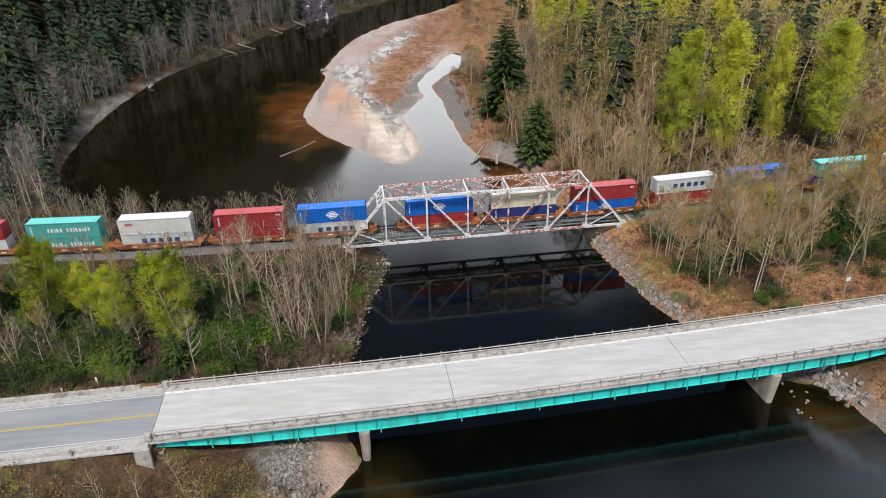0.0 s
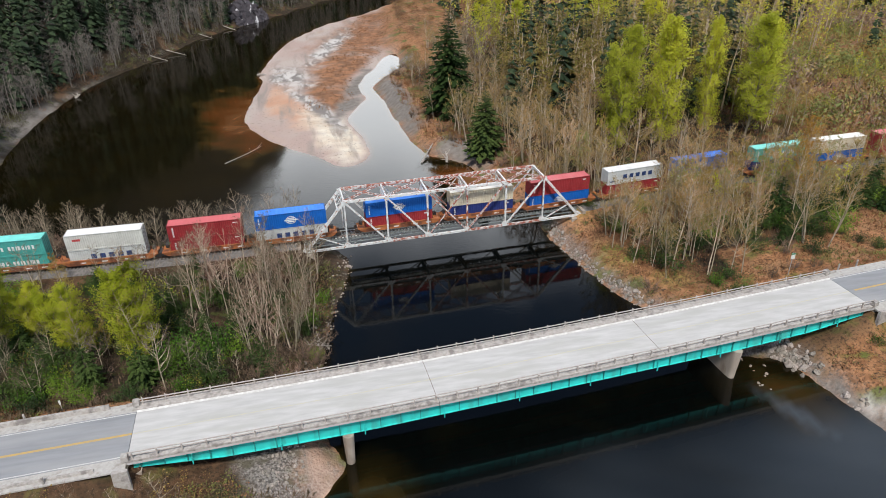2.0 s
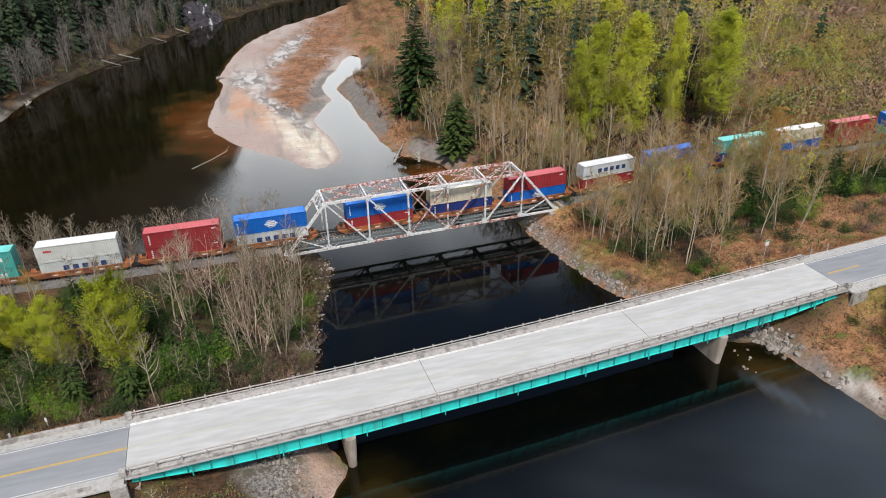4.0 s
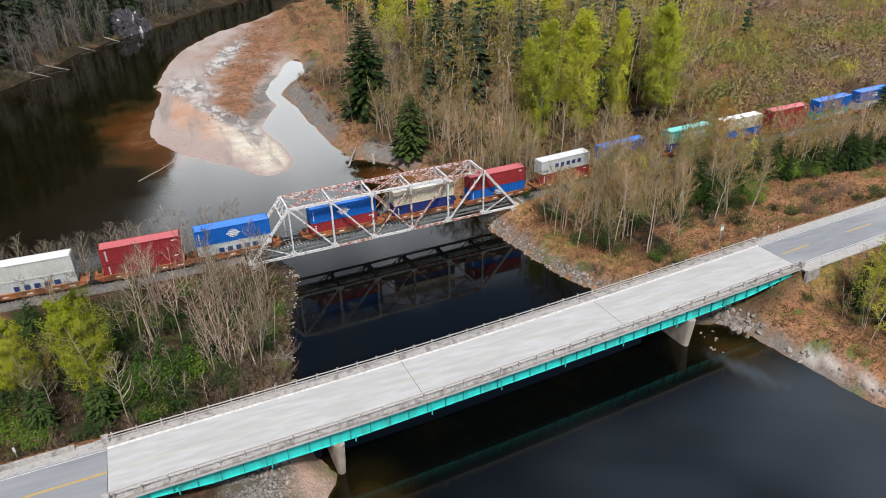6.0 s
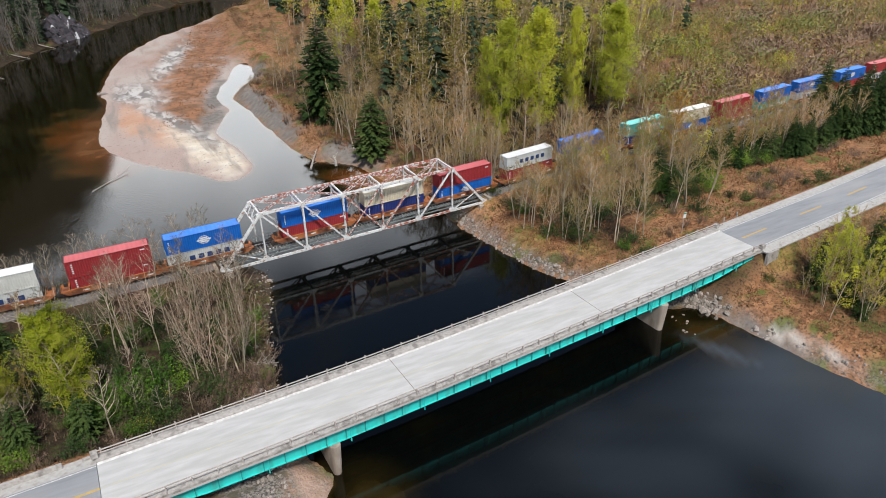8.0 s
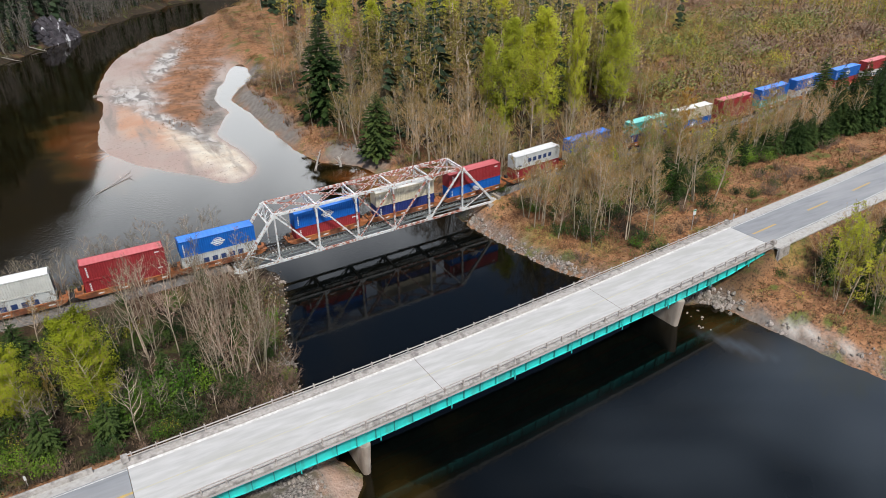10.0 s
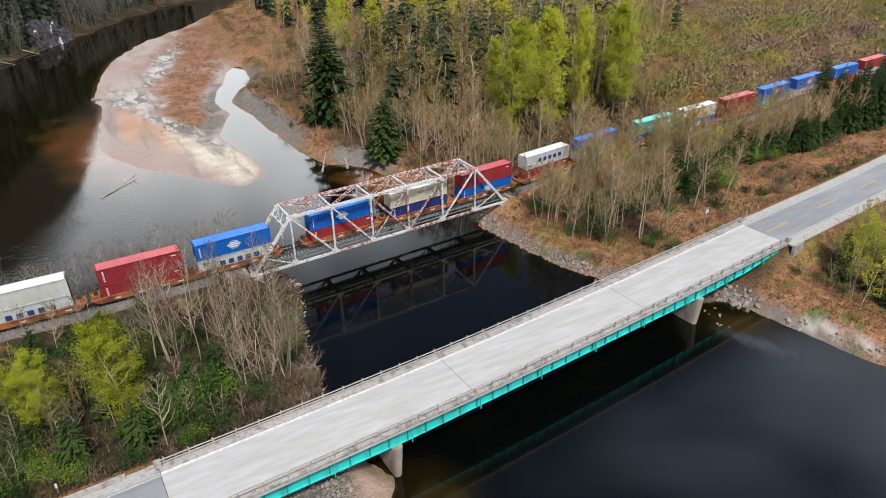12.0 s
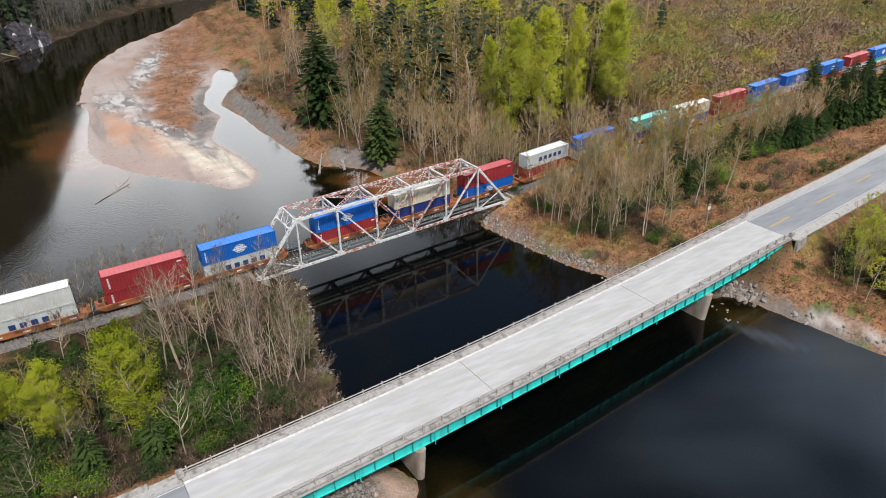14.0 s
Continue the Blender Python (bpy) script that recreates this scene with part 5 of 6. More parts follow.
                    w = (e + unit(rnd(0, 6.283), rnd(-0.4, 1.0)) * 0.9).normalized()
                    sliver(crown, o, w, l2 * rnd(0.3, 0.75), twig_w)
                    if leaves and f > leaf_from and rnd(0, 1) < leaves:
                        for _ in range(leaf_n):
                            leaf(crown, o + w * l2 * rnd(0.2, 0.8) + Vector((rnd(-1, 1), rnd(-1, 1), rnd(-1, 1))) * loose, leaf_size * rnd(0.6, 1.3), 1)
    return trunk, crown


def conifer(h, R, levels=34, per=9, bare=0.06):
    """A fir or cedar: straight trunk and drooping boughs of many sprays."""
    trunk, crown = Mesh(), Mesh()
    trunk.tube([(0, 0, -0.3), (0, 0, h * 0.5), (0, 0, h * 0.98)], [h * 0.014, h * 0.009, 0.02], 6, caps=False)
    for i in range(levels):
        f = bare + (1 - bare) * (i + rnd(0, 1)) / levels
        L0 = R * (1 - f) ** 0.75 * (1 if f > 0.15 else 0.6 + 2.6 * f) + 0.18
        for j in range(per if f < 0.85 else per // 2 + 1):
            az = rnd(0, 6.283)
            L = L0 * rnd(0.6, 1.12)
            droop = -0.12 - 0.45 * (1 - f) * rnd(0.3, 1.0) + 0.35 * f
            d = unit(az, droop)
            side = Vector((-math.sin(az), math.cos(az), 0))
            p0 = Vector((0, 0, h * f))
            n = 4 if L > 1.6 else 3 if L > 0.8 else 2
            for q in range(n):
                a = p0 + d * L * (0.15 + 0.75 * q / n)
                tip = p0 + d * L * min(1.0, (q + 1.35) / n) + Vector((0, 0, -0.10 * L + rnd(-0.08, 0.08)))
                w = L * 0.17 * (1.1 - 0.2 * q) * rnd(0.7, 1.2)
                for s in (-1, 1):
                    out = a.lerp(tip, 0.55) + side * s * w + Vector((0, 0, rnd(-0.14, 0.04) * L))
                    crown.add((a, out, tip), ((0, 1, 2),))
                for s in (-1, 1):
                    b = a.lerp(tip, rnd(0.2, 0.7))
                    sliver(crown, b, (side * s * rnd(0.6, 1.0) + d * 0.6 + Vector((0, 0, -0.2))).normalized(), w * rnd(1.0, 1.7), w * 0.5)
    return trunk, crown


def shrub(h, R, stems=14, leaves=0, leaf_size=0.14, twigs=5):
    """A low bush of many thin stems, in one mesh."""
    crown = wood = Mesh()
    for i in range(stems):
        az = rnd(0, 6.283)
        d = unit(az, rnd(0.6, 1.45))
        b = Vector((math.cos(az), math.sin(az), 0)) * rnd(0, R * 0.4) + Vector((0, 0, -0.15))
        L = h * rnd(0.6, 1.1)
        wood.tube([b, b + d * L], [0.03, 0.008], 3, caps=False, k=2)
        for t in range(twigs):
            o = b + d * L * rnd(0.25, 1.0)
            w = (d + unit(rnd(0, 6.283), rnd(-0.3, 0.9))).normalized()
            sliver(crown, o, w, L * rnd(0.2, 0.45), 0.035)
            for _ in range(leaves):
                leaf(crown, o + w * L * rnd(0.0, 0.45) + Vector((rnd(-1, 1), rnd(-1, 1), rnd(-1, 1))) * 0.22 * R, leaf_size * rnd(0.6, 1.4), 1)
    return crown


def as_arrays(mesh, soft=None):
    """Vertices, triangles, material slots and normals of a Mesh. soft: the height of a crown's centre, from which its leaves' normals point outwards."""
    tri = [((f[0], f[i], f[i + 1]), k) for f, k in zip(mesh.f, mesh.k) for i in range(1, len(f) - 1)]
    v, f, k = np.array([tuple(p) for p in mesh.v]), np.array([t for t, _ in tri]), np.array([k for _, k in tri])
    if soft is None:
        return v, f, k, None
    n = v - np.array((0, 0, soft))
    size = np.linalg.norm(n, axis=1, keepdims=True)
    n[:, 2] = 0.4 * n[:, 2] + 0.55 * size[:, 0]
    n += 0.3 * size * np.random.RandomState(len(v)).uniform(-1, 1, n.shape)
    n /= np.linalg.norm(n, axis=1, keepdims=True) + 1e-9
    g = np.cross(v[f[:, 1]] - v[f[:, 0]], v[f[:, 2]] - v[f[:, 0]])
    back = (g * n[f].mean(1)).sum(1) < 0
    f[back] = f[back][:, ::-1]
    return v, f, k, n


def array_mesh(name, v, f, k, n, mats):
    """A mesh from arrays of vertices, triangles, material slots and normals."""
    me = bpy.data.meshes.new(name)
    me.vertices.add(len(v))
    me.vertices.foreach_set("co", np.ascontiguousarray(v, dtype=np.float32).ravel())
    me.loops.add(len(f) * 3)
    me.loops.foreach_set("vertex_index", np.ascontiguousarray(f, dtype=np.int32).ravel())
    me.polygons.add(len(f))
    me.polygons.foreach_set("loop_start", np.arange(0, len(f) * 3, 3, dtype=np.int32))
    me.polygons.foreach_set("material_index", np.ascontiguousarray(k, dtype=np.int32))
    for mt in mats:
        me.materials.append(mt)
    me.update(calc_edges=True)
    if n is None:
        me.polygons.foreach_set("use_smooth", [False] * len(f))
    else:
        me.polygons.foreach_set("use_smooth", [True] * len(f))
        me.normals_split_custom_set_from_vertices(n.tolist())
    return me


def joined(name, label, category, v, f, k, mats, n=None):
    """One object of kind stuff from arrays."""
    return tagged(new(name, array_mesh(name, v, f, k, n, mats)), label, category, kind="stuff")


def model(name, label, category, group, meshes, bark, crown_mats, soft=None):
    if isinstance(meshes, Mesh):
        return (name, label, category, group, None, meshes.data(name, [*crown_mats, bark][:3] if len(crown_mats) > 1 else [crown_mats[0], crown_mats[0], bark]))
    trunk, crown = meshes
    leaves = crown.data("crown", crown_mats) if soft is None else array_mesh("crown", *as_arrays(crown, soft), crown_mats)
    return (name, label, category, group, trunk.data("trunk", bark), leaves)


def plant(kind, x, y, scale=1.0, wide=1.0, sink=0.0, z=None, tall=1.0):
    name, label, category, group, tm, cm = kind
    if tm is None:
        ob = new(name, cm)
        ob.matrix_basis = Matrix.Translation((x, y, (ground_z(x, y) if z is None else z) - sink)) @ Matrix.Rotation(rnd(0, 6.283), 4, "Z") @ Matrix.Diagonal((scale * wide, scale * wide, scale, 1))
        return tagged(ob, label, category, group)
    root = thing(name, label, category, group, at=Matrix.Translation((x, y, (ground_z(x, y) if z is None else z) - sink)) @ Matrix.Rotation(rnd(0, 6.283), 4, "Z"))
    for nm, me in (("trunk", tm), ("crown", cm)):
        ob = new(nm, me)
        ob.parent = root
        ob.scale = (scale * wide, scale * wide, scale * tall)
    return root


random.seed(11)
BARE = [model("alder_tree", "leafless pale-barked alder with fine reddish twigs", "tree", "bare alders by the river",
              deciduous(rnd(11, 14), s, 6, spread=rnd(0.26, 0.36), start=st, limbs=n, up=0.7, twig_w=0.03), BARK_PALE, [TWIG, TWIG, BARK_PALE]) for s, st, n in ((1, 0.25, 22), (1, 0.45, 18), (2, 0.3, 13), (3, 0.35, 9), (2, 0.45, 12))]
BARE_TAN = [model("alder_tree", "leafless pale-barked alder with fine tan twigs", "tree", "bare alders east of the river", deciduous(rnd(11, 14), s, 8, spread=rnd(0.28, 0.4), start=st, limbs=n, up=0.66, twig_w=0.034), BARK_PALE, [TWIG_TAN, TWIG_TAN, BARK_PALE]) for s, st, n in ((1, 0.3, 22), (1, 0.45, 18), (2, 0.35, 13), (3, 0.4, 9))]
BARE_TAN += [model("alder_tree", "pale-barked alder with a haze of olive buds", "tree", "bare alders east of the river", deciduous(rnd(11, 14), s, 7, leaves=0.5, leaf_size=0.07, spread=0.33, start=0.3, limbs=n, up=0.66, twig_w=0.034, leaf_n=1), BARK_PALE, [TWIG_TAN, LEAF_OLIVE, BARK_PALE]) for s, n in ((1, 20), (2, 12))]
ORANGE = model("orange_tree", "tall thin tree in orange-brown spring leaf", "tree", "", deciduous(20, 1, 6, leaves=0.9, leaf_size=0.11, spread=0.13, start=0.3, limbs=30, leaf_from=0.2, up=0.8, leaf_n=3, oval=True, sprays=6, loose=0.2), BARK_PALE, [TWIG_TAN, LEAF_ORANGE, BARK_PALE])
COPPICE = [model("alder_clump", "clump of leafless pale stems fanning from one base", "tree", "alder clumps",
                 deciduous(11, 7, 6, spread=0.2, start=0.25, limbs=10, lean=0.11, up=0.8, r0=0.065), BARK_PALE, [TWIG, TWIG, BARK_PALE]) for _ in range(2)]
BARE_GREY = [model("bare_tree", "leafless grey-barked tree with a haze of twigs", "tree", "bare grey trees",
                   deciduous(rnd(11, 15), s, 8, spread=0.36, start=0.25, limbs=n, up=0.6), BARK_PALE, [TWIG_GREY, TWIG_GREY, BARK_PALE]) for s, n in ((1, 20), (2, 11), (1, 18))]
BUDDING = [model("budding_tree", "slender pale-stemmed tree with olive spring buds", "tree", "budding trees",
                 deciduous(rnd(12, 15), s, 8, leaves=0.8, leaf_size=0.10, spread=0.3, start=0.25, limbs=n), BARK_PALE, [TWIG_BUD, lf, BARK_PALE]) for s, n, lf in ((1, 18, LEAF_OCHRE), (2, 10, LEAF_SAGE), (1, 18, LEAF_OCHRE))]
GREENING = [model("greening_tree", "slim tree with thin spring-green leaves", "tree", "greening trees",
                  deciduous(rnd(11, 13), s, 8, leaves=0.9, leaf_size=0.10, spread=0.26, start=0.25, limbs=n, leaf_from=0.2), BARK_PALE, [TWIG_BUD, LEAF_SPRING, BARK_PALE]) for s, n in ((1, 18), (2, 10))]
COTTON = [model("cottonwood", "tall cottonwood with fresh yellow-green leaves", "tree", "yellow-green cottonwoods",
                deciduous(20, 1, 4, leaves=0.95, leaf_size=0.125, spread=sp, start=0.05, limbs=72, leaf_from=0.02, up=0.86, leaf_n=7, twig_w=0.035, oval=True, sprays=8, loose=0.34), BARK_PALE, [TWIG_BUD, LEAF_SPRING if g else LEAF_YELLOW, BARK_PALE], 9.0) for g, sp in ((1, 0.172), (1, 0.16), (1, 0.185))]
COTTON_FAR = [model("cottonwood", "tall cottonwood with fresh yellow-green leaves", "tree", "yellow-green cottonwoods",
                    deciduous(20, 1, 4, leaves=0.95, leaf_size=0.19, spread=0.17, start=0.1, limbs=50, leaf_from=0.05, up=0.86, leaf_n=4, twig_w=0.05, oval=True, sprays=5, loose=0.4), BARK_PALE, [TWIG_BUD, LEAF_SPRING, BARK_PALE], 9.0) for _ in range(2)]
MAPLE = [model("maple_tree", "tall maple in bright yellow-green flower", "tree", "yellow maples",
               deciduous(15.5, 2, 5, leaves=0.95, leaf_size=0.095, spread=0.18, start=0.16, limbs=50, leaf_from=0.12, up=0.6, leaf_n=7, oval=True, sprays=8, loose=0.3), BARK_PALE, [TWIG_BUD, LEAF_YELLOW, BARK_PALE], 9.5) for _ in range(2)]
FIR = [model("fir_tree", "dark green conical fir tree", "tree", "dark firs", conifer(20, R, 56, 11), BARK_DARK, [NEEDLE]) for R in (3.9, 4.6)]
TALL = [model("tall_conifer", "tall dark conifer among budding trees", "tree", "tall conifers", conifer(24, R, 34, 9, 0.1), BARK_DARK, [NEEDLE]) for R in (3.0, 3.6)]
CEDAR = [model("cedar_tree", "broad dark green young cedar", "tree", "young cedars", conifer(8, R, 24, 9, 0.02), BARK_DARK, [NEEDLE]) for R in (2.3, 2.8)]
BUSH_GREEN = [model("green_shrub", "dense green leafy shrub", "shrub", "green shrubs", shrub(2.8, 2.0, 24, 7, 0.11, 6), BARK_DARK, [STEM_DARK, lf]) for lf in (LEAF_DARK, LEAF_FRESH, LEAF_DARK)]
BUSH_RED = [model("bare_shrub", "leafless russet shrub with thin stems", "shrub", "russet shrubs", shrub(2.4, 1.6, 30, 0, twigs=10), BARK_DARK, [TWIG]) for _ in range(2)]
BUSH_YELLOW = [model("budding_shrub", "low shrub with yellow-green buds", "shrub", "budding shrubs", shrub(2.4, 1.6, 18, 2, 0.08, 8), BARK_DARK, [TWIG_BUD, LEAF_SPRING]) for _ in range(2)]


def clear_of_ways(x, y, road=7.5, rail=3.8):
    return abs(y - float(road_y(x))) > road and abs(y - float(rail_y(x))) > rail


def scatter(kinds, n, box, rule=None, gap=1.5, size=(0.8, 1.15), shore=2.0, seed=1, road=8.0, rail=4.2, wide=(0.9, 1.15)):
    """Plants n of some kinds in a box of the plan, apart from one another and off the water and the ways."""
    random.seed(seed)
    placed, tries = [], 0
    x0, x1, y0, y1 = box
    cx, cy = np.random.RandomState(seed).uniform((x0, y0), (x1, y1), (n * 12, 2)).T
    z, d, wet, bar, right, off = ground_parts(cx, cy)
    for i in range(len(cx)):
        if len(placed) >= n:
            break
        x, y = float(cx[i]), float(cy[i])
        if wet[i] or d[i] < shore or not clear_of_ways(x, y, road, rail) or (rule and not rule(x, y)):
            continue
        if any((x - a) ** 2 + (y - b) ** 2 < gap * gap for a, b in placed):
            continue
        placed.append((x, y))
        plant(random.choice(kinds), x, y, rnd(*size), rnd(*wide), z=float(z[i]))
    return placed


# thicket on the left bank between road and railway
for x, y, s in ((-14, 80.5, 1.0), (-10.5, 84, 0.95), (-16, 86.5, 0.95), (-9, 90, 0.9), (-13, 92.5, 0.95)):
    plant(random.choice(COPPICE), x, y, s)
scatter([BARE[2], BARE[3], BARE[4]], 6, (-18, -7, 79, 88), shore=1.5, gap=1.8, seed=3, size=(0.7, 0.9))
scatter(BARE, 20, (-25, -3, 88, 106), shore=1.5, gap=2.0, seed=31, size=(0.75, 1.05))
scatter(BARE_GREY, 8, (-28, -5, 86, 105), gap=2.2, seed=32, size=(0.6, 0.95))
scatter(BARE_GREY, 34, (-80, -26, 75, 105), gap=2.2, seed=4, size=(0.5, 0.85))
scatter(BUDDING, 20, (-80, -30, 76, 105), gap=3, seed=5, size=(0.5, 0.8))
for x, y, s in ((-29.6, 80.4, 1.02), (-39.2, 83.5, 0.85), (-51, 86, 1.0), (-46, 89, 0.7), (-62, 88, 0.9), (-71, 91, 0.9)):
    plant(random.choice(MAPLE), x, y, s)
scatter(CEDAR, 46, (-80, -19, 75, 103), gap=2.4, seed=6, size=(0.45, 0.9))
scatter(BUSH_GREEN, 44, (-80, -17, 74.5, 104), gap=2.0, seed=7, size=(0.7, 1.5))
scatter([BUSH_GREEN[0], BUSH_GREEN[2]], 28, (-62, -14, 75, 104), gap=1.5, seed=85, size=(0.7, 1.3))
scatter(BUSH_YELLOW, 22, (-80, -20, 73.5, 100), gap=2.5, seed=34, size=(0.6, 1.3))
for x, y, s in ((-23.8, 79.5, 1.5), (-21, 82.5, 1.6), (-27, 79, 1.4), (-25.5, 82, 1.5), (-30, 78.5, 1.2), (-18.5, 81.5, 1.2)):
    plant(BUSH_GREEN[1], x, y, s)
scatter(BUSH_GREEN, 16, (-80, -20, 71, 80), gap=1.8, seed=39, size=(0.5, 1.1), road=8.3)
scatter(BUSH_RED, 26, (-80, -18, 72, 82), gap=1.4, seed=74, size=(0.6, 1.1), road=8.3)
scatter(BARE_GREY, 16, (-75, -18, 75, 86), gap=2.2, seed=75, size=(0.35, 0.6))
scatter(BUSH_RED, 45, (-80, -4, 72, 105), gap=1.6, seed=8)
scatter(BUSH_RED, 16, (-17, -5, 73.5, 82), gap=1.3, seed=55, size=(0.8, 1.3), shore=0.8)
scatter(BUSH_RED, 34, (-12, 0, 73, 108), gap=1.0, seed=66, size=(0.7, 1.2), shore=0.15, rule=lambda x, y: x > -9.5 + 0.28 * (y - 75))
scatter(BUSH_GREEN, 12, (-20, -3, 80, 106), gap=2.0, seed=67, size=(0.5, 1.0), shore=1.0)
scatter(CEDAR, 12, (-22, -6, 84, 105), gap=2.5, seed=68, size=(0.5, 0.95), shore=2.5)
# fringe between railway and the bend
scatter(BARE_GREY, 55, (-78, -8, 113.5, 128), gap=1.8, seed=9, size=(0.5, 0.8), shore=0.8)
scatter(BUSH_RED, 22, (-78, -8, 113.5, 126), gap=1.6, seed=10, shore=0.5)
# right bank between road and railway
scatter(BUDDING, 24, (48, 110, 98, 118), gap=2.4, seed=36, size=(0.75, 1.1), shore=5)
scatter(GREENING, 8, (50, 100, 100, 116), gap=3, seed=56, size=(0.6, 0.95), shore=5)
scatter(BARE_TAN, 44, (46, 82, 84, 113), rule=lambda x, y: y > 84 + 0.05 * (x - 46), gap=1.7, seed=12, size=(0.8, 1.2), shore=4)
scatter(BUDDING, 14, (84, 130, 102, 124), gap=3, seed=37, size=(0.6, 0.9))
scatter(BARE_TAN, 30, (80, 135, 97, 122), gap=2.4, seed=13, size=(0.7, 1.0))
scatter(CEDAR, 34, (70, 125, 86, 110), rule=lambda x, y: -0.5 < y - float(wood_edge(x)) < 8, gap=2.2, seed=14, size=(0.6, 1.2))
scatter(FIR, 14, (138, 180, 97, 116), rule=lambda x, y: 0.5 < y - float(wood_edge(x)) < 11, gap=3.6, seed=15, size=(0.62, 0.86), wide=(1.1, 1.35))
scatter(FIR, 7, (112, 138, 97, 108), rule=lambda x, y: 0.5 < y - float(wood_edge(x)) < 7, gap=3.2, seed=83, size=(0.36, 0.52), wide=(1.3, 1.6))
scatter(BARE_TAN, 8, (112, 138, 98, 106), gap=2.0, seed=84, size=(0.8, 1.05))
plant(FIR[0], 146, 113.5, 0.78, 1.5)
scatter(BUSH_GREEN, 30, (68, 130, 86, 110), rule=lambda x, y: -1 < y - float(wood_edge(x)) < 9, gap=1.8, seed=38, size=(0.8, 1.4))
scatter(BUSH_RED, 55, (44, 130, 82, 120), gap=1.4, seed=16, shore=2.0)
scatter(BARE_TAN, 22, (46, 84, 90, 112), gap=2.0, seed=69, size=(0.5, 0.8), shore=4)
scatter(BUSH_GREEN, 24, (46, 92, 90, 114), gap=2.0, seed=70, size=(0.8, 1.3), shore=4)
scatter(BUDDING, 12, (64, 90, 96, 114), gap=2.4, seed=71, size=(0.7, 1.0), shore=5)
scatter(BUSH_GREEN, 26, (46, 120, 82, 116), gap=2, seed=17, size=(0.5, 1.0), shore=4)
for x, y, s in ((58.5, 80.2, 0.6), (60.5, 79.8, 0.5), (70.2, 63.5, 0.6), (46.5, 111, 0.7), (45, 113.5, 0.6)):
    plant(BUSH_GREEN[0], x, y, s)
plant(ORANGE, 81.3, 99.2, 1.0)
# below the road, right bank
for x, y in ((72, 55), (74.5, 52), (77.5, 56), (77, 53), (69.5, 52), (80, 58), (82, 55), (75.5, 57.5)):
    plant(random.choice(GREENING), x, y, rnd(0.75, 1.0))
scatter(GREENING, 16, (73, 88, 47, 61), gap=1.3, seed=87, size=(0.65, 0.95), shore=6)
scatter(CEDAR, 14, (73, 90, 46, 61), gap=1.8, seed=88, size=(0.8, 1.2), shore=6)
scatter(BARE_TAN, 9, (70, 82, 48, 62), gap=1.5, seed=89, size=(0.45, 0.7), shore=6)
scatter(GREENING, 12, (88, 130, 48, 66), gap=1.8, seed=18, size=(0.7, 1.0))
scatter(BARE_TAN, 18, (72, 110, 48, 64), gap=2, seed=19, size=(0.5, 0.8))
scatter(BUSH_YELLOW, 26, (66, 120, 40, 66), gap=2, seed=20, size=(0.4, 0.9))
scatter(BUSH_YELLOW, 36, (-70, -12, 40, 57), gap=2, seed=21, size=(0.4, 0.8), shore=4)
scatter(BUSH_RED, 16, (-70, -10, 40, 57), gap=1.6, seed=22, size=(0.4, 0.9), shore=4)
scatter(BARE_GREY, 5, (-40, -20, 50, 57), gap=3, seed=57, size=(0.35, 0.5))
for x, y, s in ((75, 53.5, 0.9), (78.5, 52, 1.1), (81, 56, 0.9), (73.5, 50, 0.7), (84, 53, 1.1)):
    plant(CEDAR[0], x, y, s)
# wood inside the bend, beyond the railway
for x, y, s in ((33.2, 180, 1.42), (35.4, 149.4, 0.8), (57, 205, 0.9)):
    plant(FIR[1], x, y, s, 1.45 if s > 1 else 1.7)
for i, (x, y, s) in enumerate(((62.9, 137, 1.46), (74.0, 136, 1.5), (86.5, 140, 1.4), (98.6, 140.5, 1.42), (109, 152, 1.2), (82, 156, 1.1), (68, 150, 1.1))):
    plant(COTTON[(0, 1, 1, 2, 0, 1, 0)[i]], x, y, s, (1.0, 1.12, 0.8, 1.3, 0.9, 0.9, 0.9)[i])
NEAR_COTTON = lambda x, y: (58 < x < 104 and 126 < y < 146) or (30 < x < 41 and 138 < y < 154) or (30 < x < 40 and 168 < y < 190)  # noqa: E731
IN_BEND = lambda x, y: not NEAR_COTTON(x, y) and y > 119 and x > 26 + max(0, y - 150) * 0.06 and x < 112 + 0.2 * (y - 120)  # noqa: E731
scatter(BARE_TAN, 34, (27, 52, 165, 265), gap=2.4, seed=90, size=(0.6, 0.95), shore=6)
scatter(BUSH_RED, 40, (20, 42, 125, 240), gap=1.8, seed=35, size=(0.6, 1.3), shore=2.2)
scatter(BARE_TAN, 90, (28, 80, 119, 185), rule=IN_BEND, gap=2.4, seed=23, size=(0.85, 1.3), shore=5)
scatter(BARE_TAN, 16, (38, 60, 116.5, 138), rule=lambda x, y: not (30 < x < 41 and y > 137), gap=2.0, seed=58, size=(0.75, 1.05), shore=2)
scatter(BUDDING, 46, (40, 120, 120, 200), rule=IN_BEND, gap=2.4, seed=24, size=(0.7, 1.2), shore=5)
scatter(GREENING, 26, (100, 190, 128, 230), rule=lambda x, y: y > 127, gap=3.0, seed=25, size=(0.4, 0.8))
scatter(COTTON_FAR, 11, (38, 130, 190, 260), rule=lambda x, y: x < 118, gap=7, seed=26, size=(0.9, 1.3), shore=9)
scatter(BARE_GREY, 45, (30, 130, 175, 270), rule=lambda x, y: x > 33 + 0.1 * (y - 200), gap=2.6, seed=27, size=(0.9, 1.4), shore=6)
scatter(BUSH_RED, 45, (30, 190, 122, 220), gap=2.2, seed=28, size=(0.8, 1.8), shore=3)
